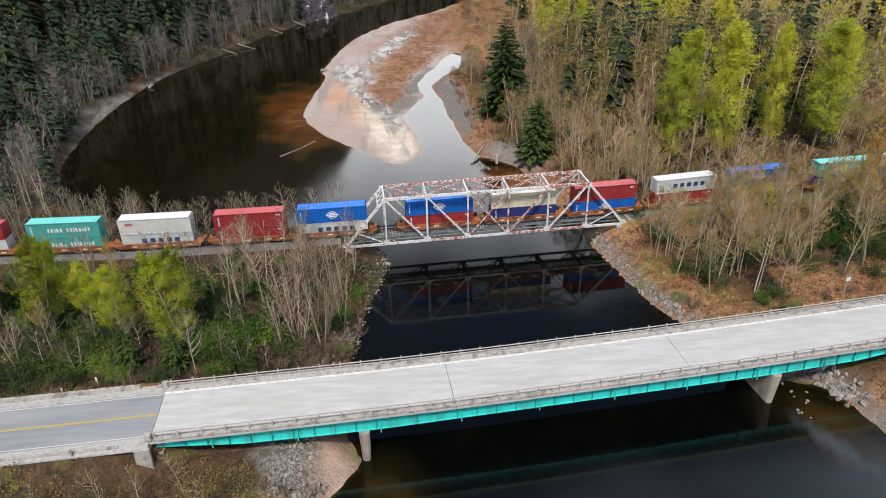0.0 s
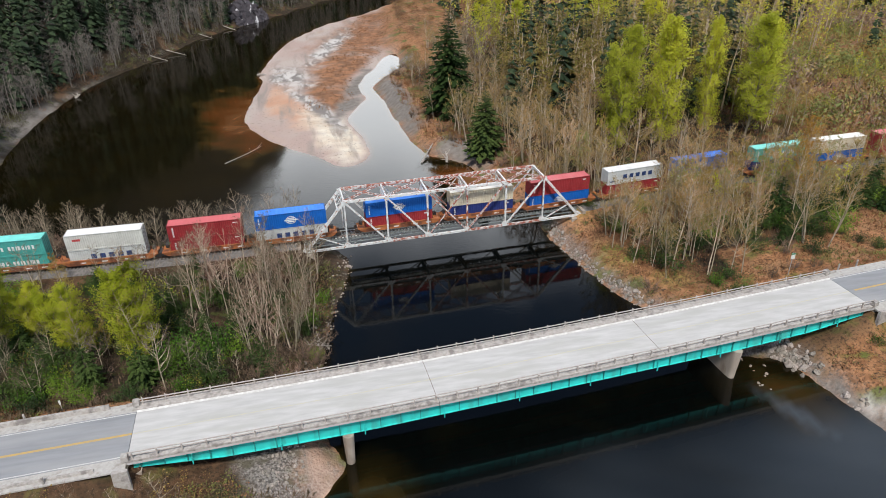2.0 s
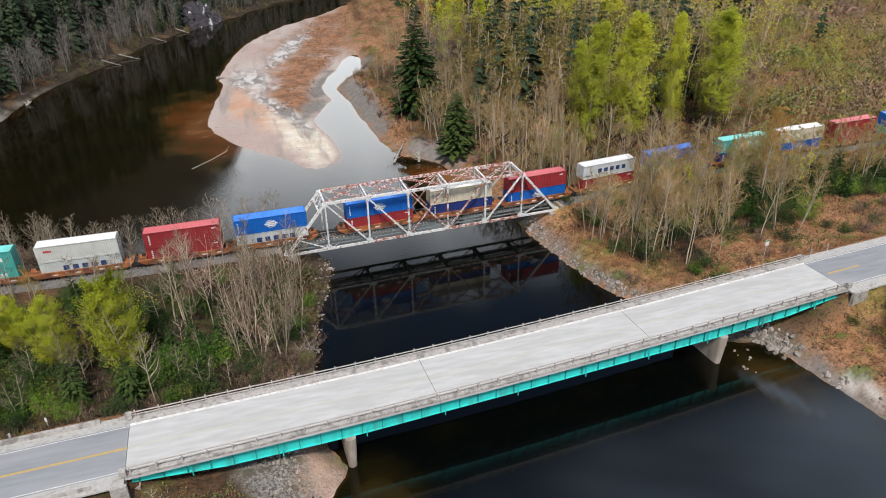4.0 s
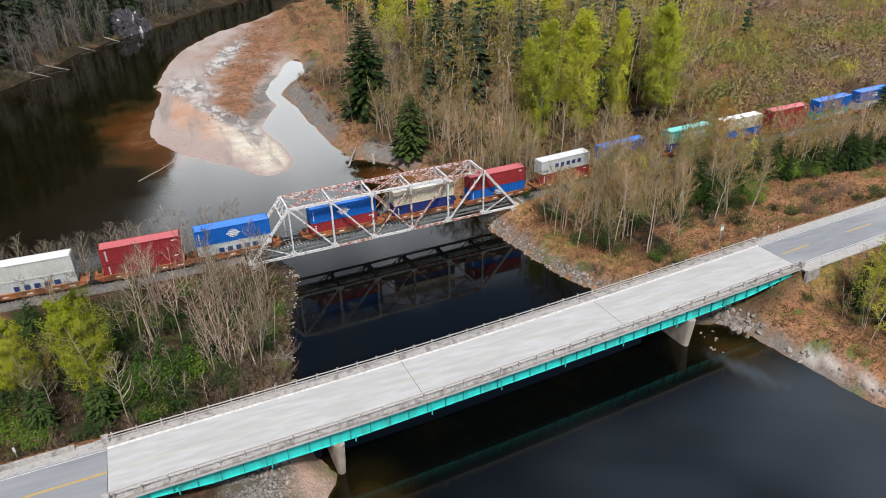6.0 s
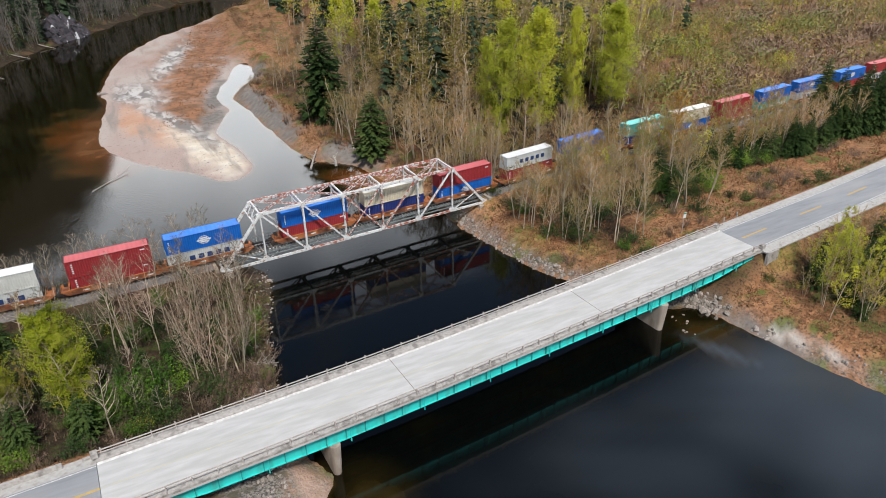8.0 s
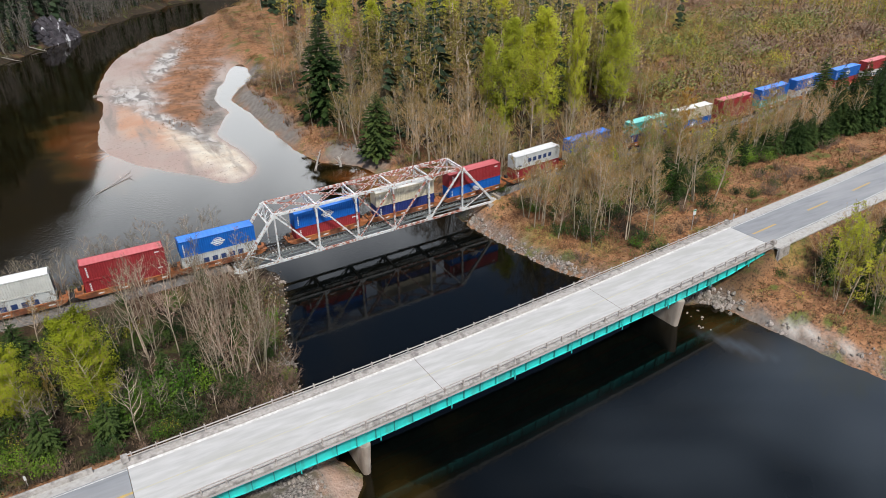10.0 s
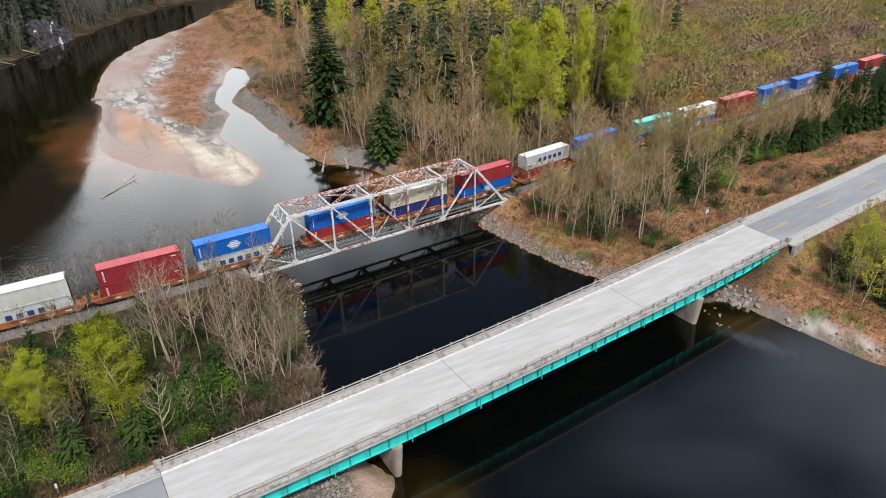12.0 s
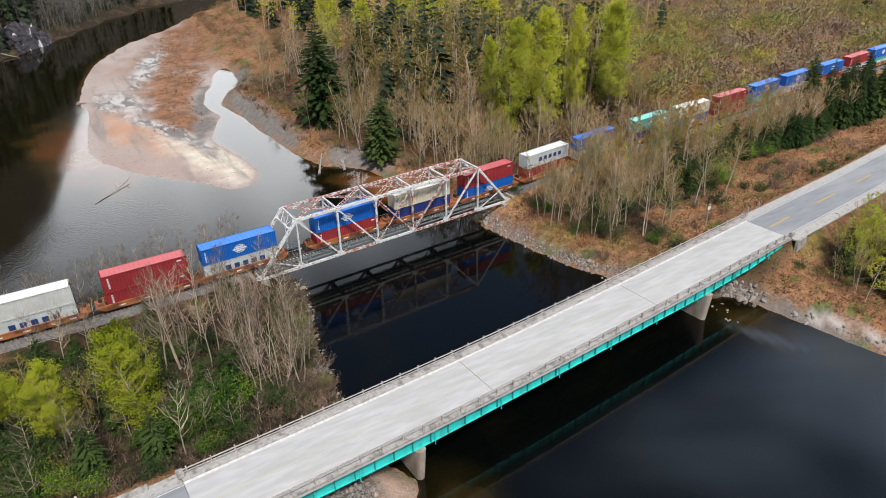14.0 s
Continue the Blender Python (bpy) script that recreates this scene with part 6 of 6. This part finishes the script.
scatter(BUSH_YELLOW, 70, (95, 230, 130, 220), gap=2.4, seed=29, size=(0.9, 1.9))
scatter(TALL, 34, (52, 108, 158, 222), rule=lambda x, y: y > 158 + 0.25 * abs(x - 78), gap=4, seed=73, size=(0.75, 1.1))
# ---- woods, scrub and undergrowth beyond counting ----
def strewn(name, label, category, models, which, spots, size, wide, mats, seed=1):
    """Many turned and scaled copies of a few plants, joined into one object."""
    turn = np.random.RandomState(seed).uniform(0, 6.283, len(spots))
    vs, fs, ks, ns, o = [], [], [], [], 0
    for m, (x, y, z), s, w, q in zip(which, spots, size, wide, turn):
        v, f, k, n = models[m]
        c, d = math.cos(q) * s * w, math.sin(q) * s * w
        vs.append(np.column_stack((v[:, 0] * c - v[:, 1] * d + x, v[:, 0] * d + v[:, 1] * c + y, v[:, 2] * s + z)))
        if n is not None:
            e, g = math.cos(q), math.sin(q)
            ns.append(np.column_stack((n[:, 0] * e - n[:, 1] * g, n[:, 0] * g + n[:, 1] * e, n[:, 2])))
        fs.append(f + o)
        ks.append(k)
        o += len(v)
    return joined(name, label, category, np.concatenate(vs), np.concatenate(fs), np.concatenate(ks), mats, np.concatenate(ns) if ns else None)


def spots_in(n, box, seed, rule=None, shore=4.0, reach=1e9, way=1.2):
    """Up to n places on dry land in a box of the plan, between two distances from the water and off the ways."""
    x0, x1, y0, y1 = box
    x, y = np.random.RandomState(seed).uniform((x0, y0), (x1, y1), (n * 9, 2)).T
    z, d, wet, bar, right, off = ground_parts(x, y)
    ok = ~wet & (d > shore) & (d < reach) & (off > way) & (bar < 0.05)
    if rule:
        ok &= rule(x, y, right)
    i = np.nonzero(ok)[0][:n]
    return np.column_stack((x[i], y[i], z[i] - 0.2))


def far_conifer(levels=16, per=7):
    """A slim conifer one metre tall, of drooping sprays."""
    mesh, R = Mesh(), rnd(0.13, 0.18)
    for lv in range(levels):
        f = 0.05 + 0.93 * (lv + rnd(0, 1)) / levels
        for j in range(per if f < 0.8 else 4):
            az = rnd(0, 6.283)
            L = R * (1.03 - f) ** 0.8 * rnd(0.65, 1.15) + 0.008
            a = Vector((0, 0, f + 0.03))
            tip = a + unit(az, -0.5) * L
            sd = Vector((-math.sin(az), math.cos(az), 0)) * L * 0.4
            mesh.add((a, tip + sd - Vector((0, 0, 0.25 * L)), tip - sd + Vector((0, 0, 0.1 * L))), ((0, 1, 2),), 0)
    return as_arrays(mesh)


def far_broadleaf(k=1, stems=1, leaves=0, limbs=13, twigs=6):
    """A leafless or budding tree one metre tall: bent trunks, limbs and twigs."""
    mesh = Mesh()
    for s in range(stems):
        lean = Vector((rnd(-0.12, 0.12), rnd(-0.12, 0.12), 0)) * (1 + (stems > 1))
        pts = [Vector((0, 0, -0.03)), lean * 0.4 + Vector((0, 0, 0.45)), lean + Vector((rnd(-0.05, 0.05), rnd(-0.05, 0.05), rnd(0.8, 0.95)))]
        mesh.tube(pts, [0.011, 0.008, 0.003], 3, caps=False, k=3)
        for j in range(limbs):
            f = 0.22 + 0.74 * (j + rnd(0, 1)) / limbs
            p = pts[0].lerp(pts[1], f * 2) if f < 0.5 else pts[1].lerp(pts[2], f * 2 - 1)
            d = unit(rnd(0, 6.283), rnd(0.35, 1.05))
            L = rnd(0.12, 0.30) * (1.2 - 0.6 * f)
            sliver(mesh, p, d, L, 0.010, 3 if j % 2 else k)
            for t in range(twigs):
                o = p + d * L * rnd(0.3, 1.0)
                w = (d + unit(rnd(0, 6.283), rnd(-0.3, 1.0)) * 0.9).normalized()
                sliver(mesh, o, w, rnd(0.04, 0.11), 0.0065, k)
                for _ in range(leaves):
                    leaf(mesh, o + w * rnd(0.0, 0.1), rnd(0.011, 0.022), 2)
    return as_arrays(mesh)


def clump(k_twig, k_leaf=None, twigs=46, leaves=22, leaf_size=0.06, squat=0.75, soft=None):
    """A domed bush one metre tall, of fine twigs and young leaves over its surface."""
    mesh = Mesh()
    for j in range(twigs):
        az, el = rnd(0, 6.283), math.asin(rnd(0.05, 1.0))
        p = unit(az, el)
        p = Vector((p.x * squat, p.y * squat, p.z)) * rnd(0.3, 0.85)
        d = (p.normalized() + Vector((0, 0, 0.5)) + unit(rnd(0, 6.283), rnd(-0.5, 1.0)) * 0.5).normalized()
        sliver(mesh, p - d * 0.12, d, rnd(0.2, 0.42), 0.022, k_twig)
    for j in range(leaves if k_leaf is not None else 0):
        p = unit(rnd(0, 6.283), math.asin(rnd(0.05, 1.0)))
        leaf(mesh, Vector((p.x * squat, p.y * squat, p.z)) * rnd(0.45, 1.0), leaf_size * rnd(0.6, 1.3), k_leaf)
    for j in range(5):
        sliver(mesh, Vector((rnd(-0.15, 0.15), rnd(-0.15, 0.15), -0.1)), unit(rnd(0, 6.283), rnd(0.8, 1.5)), rnd(0.6, 1.0), 0.03, k_twig)
    return as_arrays(mesh, soft)


random.seed(40)
CONIFERS = [far_conifer() for _ in range(5)]
BARE_FAR = [far_broadleaf(1, s) for s in (1, 1, 2, 1, 2)]
BUDS_FAR = [far_broadleaf(1, s, 1) for s in (1, 1, 2)]


def wood(name, label, n, box, rule, seed, mats, conifers, size, shore, reach=1e9, broad=None, tall=1.25):
    """A wood of conifers and broadleaf trees in one object."""
    rs = np.random.RandomState(seed)
    at = spots_in(n, box, seed, rule, shore, reach, 4)
    dark = rs.uniform(0, 1, len(at)) < conifers
    which = np.where(dark, rs.randint(0, 5, len(at)), rs.randint(5, 5 + len(broad or BARE_FAR), len(at)))
    h = rs.uniform(*size, len(at)) * np.where(dark, tall, 1)
    strewn(name, label, "woodland", CONIFERS + (broad or BARE_FAR), which, at, h, rs.uniform(0.9, 1.25, len(at)), mats, seed)


NOT_CLIFF = lambda x, y: ~((x > -38) & (x < -17) & (y > 340) & (y < 364))  # noqa: E731
wood("hillside_forest", "dark coniferous forest on the valley side beyond the river", 1500, (-190, 50, 140, 480), lambda x, y, r: ~r & (y > 130) & NOT_CLIFF(x, y), 40, [NEEDLE_FAR, TWIG_GREY, LEAF_SAGE, BARK_GREY], 0.92, (13, 22), 9, 95, BUDS_FAR)
wood("outer_bank_grove", "leafless grey trees crowding the outer river bank", 1500, (-120, 45, 135, 450), lambda x, y, r: ~r & NOT_CLIFF(x, y), 44, [NEEDLE_FAR, TWIG_ASH, TWIG_ASH, TWIG_ASH], 0.11, (7, 15), 2.6, 24)
wood("outer_bank_saplings", "low grey saplings leaning over the outer river bank", 420, (-110, 40, 135, 440), lambda x, y, r: ~r & NOT_CLIFF(x, y), 72, [NEEDLE_FAR, TWIG_ASH, TWIG_ASH, BARK_GREY], 0.03, (3, 7), 1.6, 8)
wood("valley_wood", "mixed budding wood on the valley floor beyond the railway", 640, (45, 330, 205, 430), lambda x, y, r: r & (y > 300 - 0.7 * (x - 20)) & (x > 45 + 0.12 * (y - 220)) & ~((x > 200) & (y < 262)), 41, [NEEDLE_FAR, TWIG_BUD, LEAF_SPRING, BARK_PALE], 0.25, (13, 22), 12, broad=BUDS_FAR)
wood("backing_wood", "tall ochre budding trees and dark conifers behind the cottonwoods", 330, (42, 118, 152, 215), lambda x, y, r: r & (y > 152 + 0.12 * np.abs(x - 80)) & (x > 44 + 0.2 * (y - 150)), 86, [NEEDLE_FAR, TWIG_OLIVE, LEAF_OLIVE, BARK_PALE], 0.14, (15, 24), 12, broad=BUDS_FAR)
wood("meadow_grove", "slim greening trees in a row on the far meadow", 46, (238, 305, 178, 222), lambda x, y, r: np.abs(y - (212 - 0.42 * (x - 240))) < 9, 91, [NEEDLE_FAR, TWIG_BUD, LEAF_SPRING, BARK_PALE], 0.05, (10, 17), 4, broad=BUDS_FAR)
wood("left_bank_wood", "bare wood on the bank beside the railway", 330, (-170, -70, 112, 170), lambda x, y, r: x < -60, 43, [NEEDLE_FAR, TWIG_GREY, TWIG_BUD, BARK_PALE], 0.06, (7, 13), 2.0, broad=BARE_FAR)

random.seed(42)
CLUMPS = [clump(4, 4, 60, 60, 0.05, 0.85, 0.2), clump(0, 0, 64, 60, 0.05, 0.85, 0.2), clump(0, 1, 54, 64, 0.05, 0.85, 0.2), clump(1, 2, 44, 80, 0.05, 0.85, 0.2), clump(1, 2, 30, 96, 0.052, 0.85, 0.2), clump(1, 3, 44, 70, 0.05, 0.85, 0.2)]
LOW = [clump(0, 0, 22, 14, 0.09), clump(1, 0, 24, 12, 0.09), clump(4, 2, 18, 22, 0.10), clump(0, 3, 20, 14, 0.08), clump(4, None, 30)]


def scrub(name, label, n, box, rule, seed, size, mats, shore=4.0, reach=1e9, way=1.2, low=False):
    """Bushes over a stretch of land in one object, their kinds in drifts."""
    rs = np.random.RandomState(seed)
    at = spots_in(n, box, seed, rule, shore, reach, way)
    tone = 0.8 * ripple(at[:, 0], at[:, 1], 9.0 if low else 15.0, 4) + 0.7 * ripple(at[:, 0], at[:, 1], 40.0, 1) + rs.uniform(-0.4, 0.4, len(at))
    which = np.searchsorted((-0.7, -0.2, 0.2, 0.65) if low else (-0.6, -0.3, -0.05, 0.25, 0.85), tone)
    strewn(name, label, "scrub", LOW if low else CLUMPS, which, at, rs.uniform(*size, len(at)), rs.uniform(0.9, 1.4, len(at)), mats, seed)


HAZE = [TWIG_MAUVE, TWIG_BUD, LEAF_SAGE, LEAF_OCHRE, TWIG]
RUSSET = [BRUSH, STEM_DARK, BRUSH_GREEN, LEAF_OCHRE, TWIG]
scrub("far_meadow_scrub", "hazy mauve, olive and green scrub on the valley floor", 1550, (92, 330, 118, 300), lambda x, y, r: r & (y > rail_y(x) + 7) & ~((x < 112) & (y < 160)) & ~((x > 225) & (x < 320) & (y > 222 - 0.5 * (x - 240)) & (y < 244 - 0.5 * (x - 240))), 42, (3.6, 8.2), HAZE)
scrub("verge_scrub", "low olive and rust bushes on the slope below the road", 900, (-75, -15, 38, 58), None, 47, (0.7, 1.7), RUSSET, 4, way=-0.1, low=True)
scrub("abutment_scrub", "low brush on the slope under the bridge end", 110, (-28, -17, 51, 60), None, 77, (0.5, 1.3), RUSSET, 4, way=-9, low=True)
scrub("bank_brush", "dark and russet brush hanging over the wooded bank", 520, (-16, 2, 71, 109), lambda x, y, r: ~r, 78, (0.7, 2.0), [LITTER_STEM, STEM_DARK, BRUSH_GREEN, BRUSH, TWIG], 0.3, 7, 0.5, low=True)
scrub("riverside_brush", "low russet and green brush above the riprap", 700, (40, 66, 72, 112), lambda x, y, r: r, 79, (0.35, 1.1), [BRUSH, STEM_DARK, BRUSH_GREEN, BRUSH, TWIG], 2.2, 14, 0.5, low=True)
scrub("verge_brush", "rust-brown low brush on the grass between road and wood", 420, (60, 170, 72, 104), lambda x, y, r: y < wood_edge(x) + 2, 80, (0.3, 0.9), [BRUSH, STEM_DARK, BRUSH_GREEN, BRUSH, TWIG], 4, 1e9, 0.6, low=True)
scrub("shore_scrub", "low rust and olive brush on the shore slope", 1500, (56, 104, 34, 70), lambda x, y, r: r, 48, (0.25, 1.1), RUSSET, 4, way=-1.5, low=True)
scrub("bar_scrub", "russet scrub at the back of the gravel bar", 420, (20, 80, 225, 410), lambda x, y, r: r & (x > 24 + 0.12 * (y - 255)), 46, (1.2, 3.4), [BRUSH, TWIG, LEAF_OCHRE, LEAF_OCHRE, TWIG], 3)
scrub("bend_scrub", "russet and olive scrub under the trees inside the bend", 640, (22, 115, 117, 245), lambda x, y, r: r & (x > 22 + 0.06 * (y - 150)) & ~((x > 33) & (x < 42) & (y > 140) & (y < 152)), 45, (1.2, 3.2), [TWIG_MAUVE, TWIG_BUD, BRUSH_GREEN, LEAF_OCHRE, TWIG], 2.5)
scrub("outer_bank_brush", "grey and russet brush hanging over the outer river bank", 1300, (-120, 45, 130, 450), lambda x, y, r: ~r & NOT_CLIFF(x, y), 49, (1.0, 3.0), [TWIG_ASH, STEM_DARK, BRUSH_GREEN, LEAF_DARK, BRUSH], 1.2, 13)
scrub("fringe_brush", "grey brush between the railway and the bend of the river", 260, (-80, -6, 112, 130), lambda x, y, r: ~r, 81, (0.8, 2.2), [TWIG_ASH, STEM_DARK, BRUSH_GREEN, BRUSH, TWIG], 0.4, 1e9, 0.3)


def undergrowth(name, label, n, box, mats, seed, h=(0.3, 1.0), rule=None, shore=3.0, on_bar=False, way=1.5):
    """Fine dead stems and leaves over the ground, thicker in drifts."""
    rs = np.random.RandomState(seed)
    x0, x1, y0, y1 = box
    x, y = rs.uniform((x0, y0), (x1, y1), (n, 2)).T
    z, d, wet, bar, right, off = ground_parts(x, y)
    dens = ripple(x, y, 6.0, 2) + rs.uniform(-0.6, 0.6, n)
    ok = (~wet) & (d > shore) & (off > way) & ((bar < 0.3) | on_bar) & (dens > -0.35)
    if rule:
        ok &= rule(x, y)
    base = np.repeat(np.column_stack((x, y, z - 0.05))[ok], 6, axis=0)
    k = np.repeat((dens[ok] > 0.75).astype(int), 6)
    m = len(base)
    base[:, :2] += rs.uniform(-0.4, 0.4, (m, 2))
    az, el, L = rs.uniform(0, 6.283, m), rs.uniform(0.4, 1.4, m), rs.uniform(*h, m)
    way_ = np.column_stack((np.cos(az) * np.cos(el), np.sin(az) * np.cos(el), np.sin(el))) * L[:, None]
    side = np.column_stack((-np.sin(az), np.cos(az), rs.uniform(-0.3, 0.3, m))) * np.where(np.arange(m) % 3 == 0, 0.12, 0.04)[:, None]
    v = np.stack((base - side, base + side, base + way_), 1).reshape(-1, 3)
    return joined(name, label, "undergrowth", v, np.arange(3 * m).reshape(-1, 3), k, mats)


undergrowth("left_undergrowth", "dark brush and dead stems under the trees", 17000, (-80, -1, 44, 106), [LITTER_STEM, BRUSH_GREEN], 50, shore=0.6)
undergrowth("right_undergrowth", "russet brush and dead grass on the bank", 24000, (40, 150, 38, 118), [BRUSH, BRUSH_GREEN], 51, (0.2, 0.8), way=0.3)
undergrowth("wood_undergrowth", "russet brush under the trees beyond the railway", 14000, (22, 150, 118, 230), [BRUSH, BRUSH_GREEN], 52, (0.5, 1.6))
undergrowth("bar_tufts", "low russet tufts growing on the gravel bar", 5500, (-12, 46, 200, 350), [BRUSH, BRUSH], 53, (0.2, 0.8), rule=lambda x, y: np.abs(x - (4 + 0.21 * (y - 215))) < 9, on_bar=True)


# ---- stones, driftwood, signs ----
def rock_mesh(seed):
    rs = random.Random(seed)
    b = bmesh.new()
    bmesh.ops.create_icosphere(b, subdivisions=1, radius=1.0)
    for v in b.verts:
        v.co = Vector((v.co.x * 1.15, v.co.y * 0.85, v.co.z * 0.7)) * rs.uniform(0.75, 1.15)
    me = bpy.data.meshes.new("stone")
    b.to_mesh(me)
    b.free()
    me.materials.append(ROCK)
    return me


STONES = [rock_mesh(s) for s in range(6)]


def stones(name, label, n, line, spread, size, seed):
    """Loose rocks strewn along a line of the plan, each one a part of the heap."""
    random.seed(seed)
    heap = thing(name, label, "rocks")
    pts = smooth_line(line, 8)
    for i in range(n):
        a = pts[random.randrange(len(pts) - 1)]
        x, y = a[0] + rnd(-1, 1) * spread, a[1] + rnd(-1, 1) * spread
        s = rnd(*size) * (1 if rnd(0, 1) < 0.85 else 1.6)
        ob = new("stone", random.choice(STONES))
        ob.parent = heap
        ob.matrix_basis = Matrix.Translation((x, y, max(ground_z(x, y), -0.1) + 0.15 * s)) @ Euler((rnd(0, 6), rnd(0, 6), rnd(0, 6))).to_matrix().to_4x4() @ Matrix.Diagonal((s, s, s, 1))


stones("riprap", "grey riprap boulders along the river bank", 290, [(52, 69), (48, 76.5), (45, 84.5), (43, 90), (41, 98), (39.6, 106), (39.4, 113)], 1.1, (0.15, 0.38), 60)
stones("riprap", "heap of grey boulders beside the bridge pier", 150, [(58, 71.5), (58.6, 69), (59.5, 66.5), (60.5, 63.5)], 1.5, (0.25, 0.55), 61)
stones("riprap", "pale grey rocks along the wooded bank", 190, [(-1.4, 111), (-1.9, 106), (-3.7, 99), (-6.2, 90), (-7.7, 82), (-8.8, 75)], 1.4, (0.10, 0.30), 62)
stones("shore_stones", "pale stones along the shore below the bridge", 38, [(61.5, 57), (63.5, 52), (65.5, 46), (68, 40)], 1.0, (0.15, 0.4), 63)
stones("river_stones", "pale stones breaking the water beside the pier", 9, [(50.8, 62), (53, 62.5), (54.5, 65), (52, 66)], 1.0, (0.2, 0.32), 65)
stones("gravel_bank", "grey cobbles on the gravel bank under the bridge", 200, [(-12, 64), (-12.5, 60), (-12.5, 56), (-14, 52)], 2.6, (0.08, 0.28), 64)


def driftwood(label, pts, r, arms):
    log = thing("driftwood_log", label, "log", "driftwood logs")
    part("trunk", Mesh().tube(pts, [r * (1 - 0.6 * i / (len(pts) - 1)) for i in range(len(pts))], 8), LOGWOOD, log)
    random.seed(len(pts) + int(r * 100))
    a, b = Vector(pts[0]), Vector(pts[-1])
    for i in range(arms):
        p = a.lerp(b, rnd(0.2, 0.9))
        part("branch", Mesh().tube([p, p + unit(rnd(0, 6.283), rnd(0.1, 0.9)) * rnd(1.0, 2.5)], [r * 0.35, 0.02], 5), LOGWOOD, log)


driftwood("bleached driftwood log lying on the muddy bank", [(20.6, 153.6, 0.1), (22.6, 157.6, 0.9), (25.0, 162.4, 1.5)], 0.30, 9)
driftwood("weathered upturned stump at the water's edge", [(26.6, 152.4, 0.1), (26.9, 153.2, 1.2), (26.6, 154.2, 2.3)], 0.34, 9)
driftwood("dead tree lying in the river shallows", [(-27, 165, 0.05), (-22, 170, 0.25), (-18.5, 174, 0.5)], 0.12, 5)
driftwood("grey fallen tree with bare limbs spread over the bank", [(-10.5, 83.5, 2.0), (-8, 83.8, 1.2), (-5.4, 84.2, 0.3)], 0.13, 26)
driftwood("grey root stump stranded by the far bank", [(-79.5, 236, 0.0), (-78.6, 236.4, 0.5), (-77.8, 236.6, 1.1)], 0.35, 6)
for px, py, n_ in ((-62, 283, 7.0), (-57, 291, 8.0), (-38.5, 336, 6.0), (-48, 321, 6.5)):
    driftwood("bleached trunk fallen from the far bank into the water", [(px - 2, py + 2, 1.6), (px + 0.5 * n_ - 2, py - 0.1, 0.7), (px + n_ - 2, py - 2.5, 0.1)], 0.2, 5)
driftwood("dark root wad at the edge of the gravel bar", [(-22.0, 249.5, 0.1), (-20.8, 248.5, 0.5), (-19.6, 247.0, 0.7)], 0.45, 8)
driftwood("dark driftwood heap on the gravel bar", [(-1.5, 279, 0.6), (2.0, 281, 0.9), (6.0, 283, 0.7)], 0.5, 10)



def outcrop(x, y, w, h, turn):
    """A steep face of dark bedrock, split into tilted slabs, above the far bank."""
    random.seed(71)
    cliff = thing("rock_outcrop", "dark rock outcrop with pale streaks above the far bank", "rock", at=pose(x, y, 0, 0, 0, turn))
    for i in range(9):
        for j in range(4):
            u, v = (i - 4) / 4, j / 3
            top = h * (1 - 0.45 * u * u)
            b = bmesh.new()
            bmesh.ops.create_cube(b, size=2.0)
            bmesh.ops.subdivide_edges(b, edges=b.edges, cuts=2, use_grid_fill=True)
            for q in b.verts:
                q.co += Vector((rnd(-0.16, 0.16), rnd(-0.16, 0.16), rnd(-0.16, 0.16)))
            me = bpy.data.meshes.new("slab")
            b.to_mesh(me)
            b.free()
            me.materials.append(CLIFF)
            ob = part("slab", me, None, cliff)
            ob.matrix_basis = Matrix.Translation((u * w + rnd(-0.6, 0.6), 1.5 + v * 6.5 + rnd(-0.8, 0.8), v * top * 0.85 + 0.2)) @ Euler((rnd(-0.65, -0.35), rnd(-0.35, -0.05), rnd(-0.25, 0.25))).to_matrix().to_4x4() @ Matrix.Diagonal((w / 8 * rnd(1.0, 1.5), rnd(1.6, 2.8), top / 6 * rnd(1.0, 1.5), 1))


outcrop(-27, 350.5, 9.5, 9, 50)
sign = thing("road_sign", "small white and green sign on a post in the grass", "sign", at=Matrix.Translation((69.3, 82.2, ground_z(69.3, 82.2))))
sign_h = 7.9 - ground_z(69.3, 82.2)
part("post", Mesh().box(-0.05, -0.05, -0.3, 0.05, 0.05, sign_h), RAIL_STEEL, sign)
part("panel", Mesh().box(-0.35, -0.09, sign_h - 1.1, 0.35, -0.06, sign_h), SIGN_WHITE, sign, "white sign panel")
part("strip", Mesh().box(-0.35, -0.10, sign_h - 0.3, 0.35, -0.092, sign_h - 0.05), SIGN_GREEN, sign, "green band on the sign")
sign2 = thing("marker_sign", "thin white marker on a post beside the barrier", "sign", at=Matrix.Translation((-38.5, 71.5, ground_z(-38.5, 71.5))))
part("post", Mesh().box(-0.04, -0.04, -0.3, 0.04, 0.04, 1.6), RAIL_STEEL, sign2)
part("panel", Mesh().box(-0.12, -0.06, 1.0, 0.12, -0.042, 1.65), SIGN_WHITE, sign2, "white marker panel")
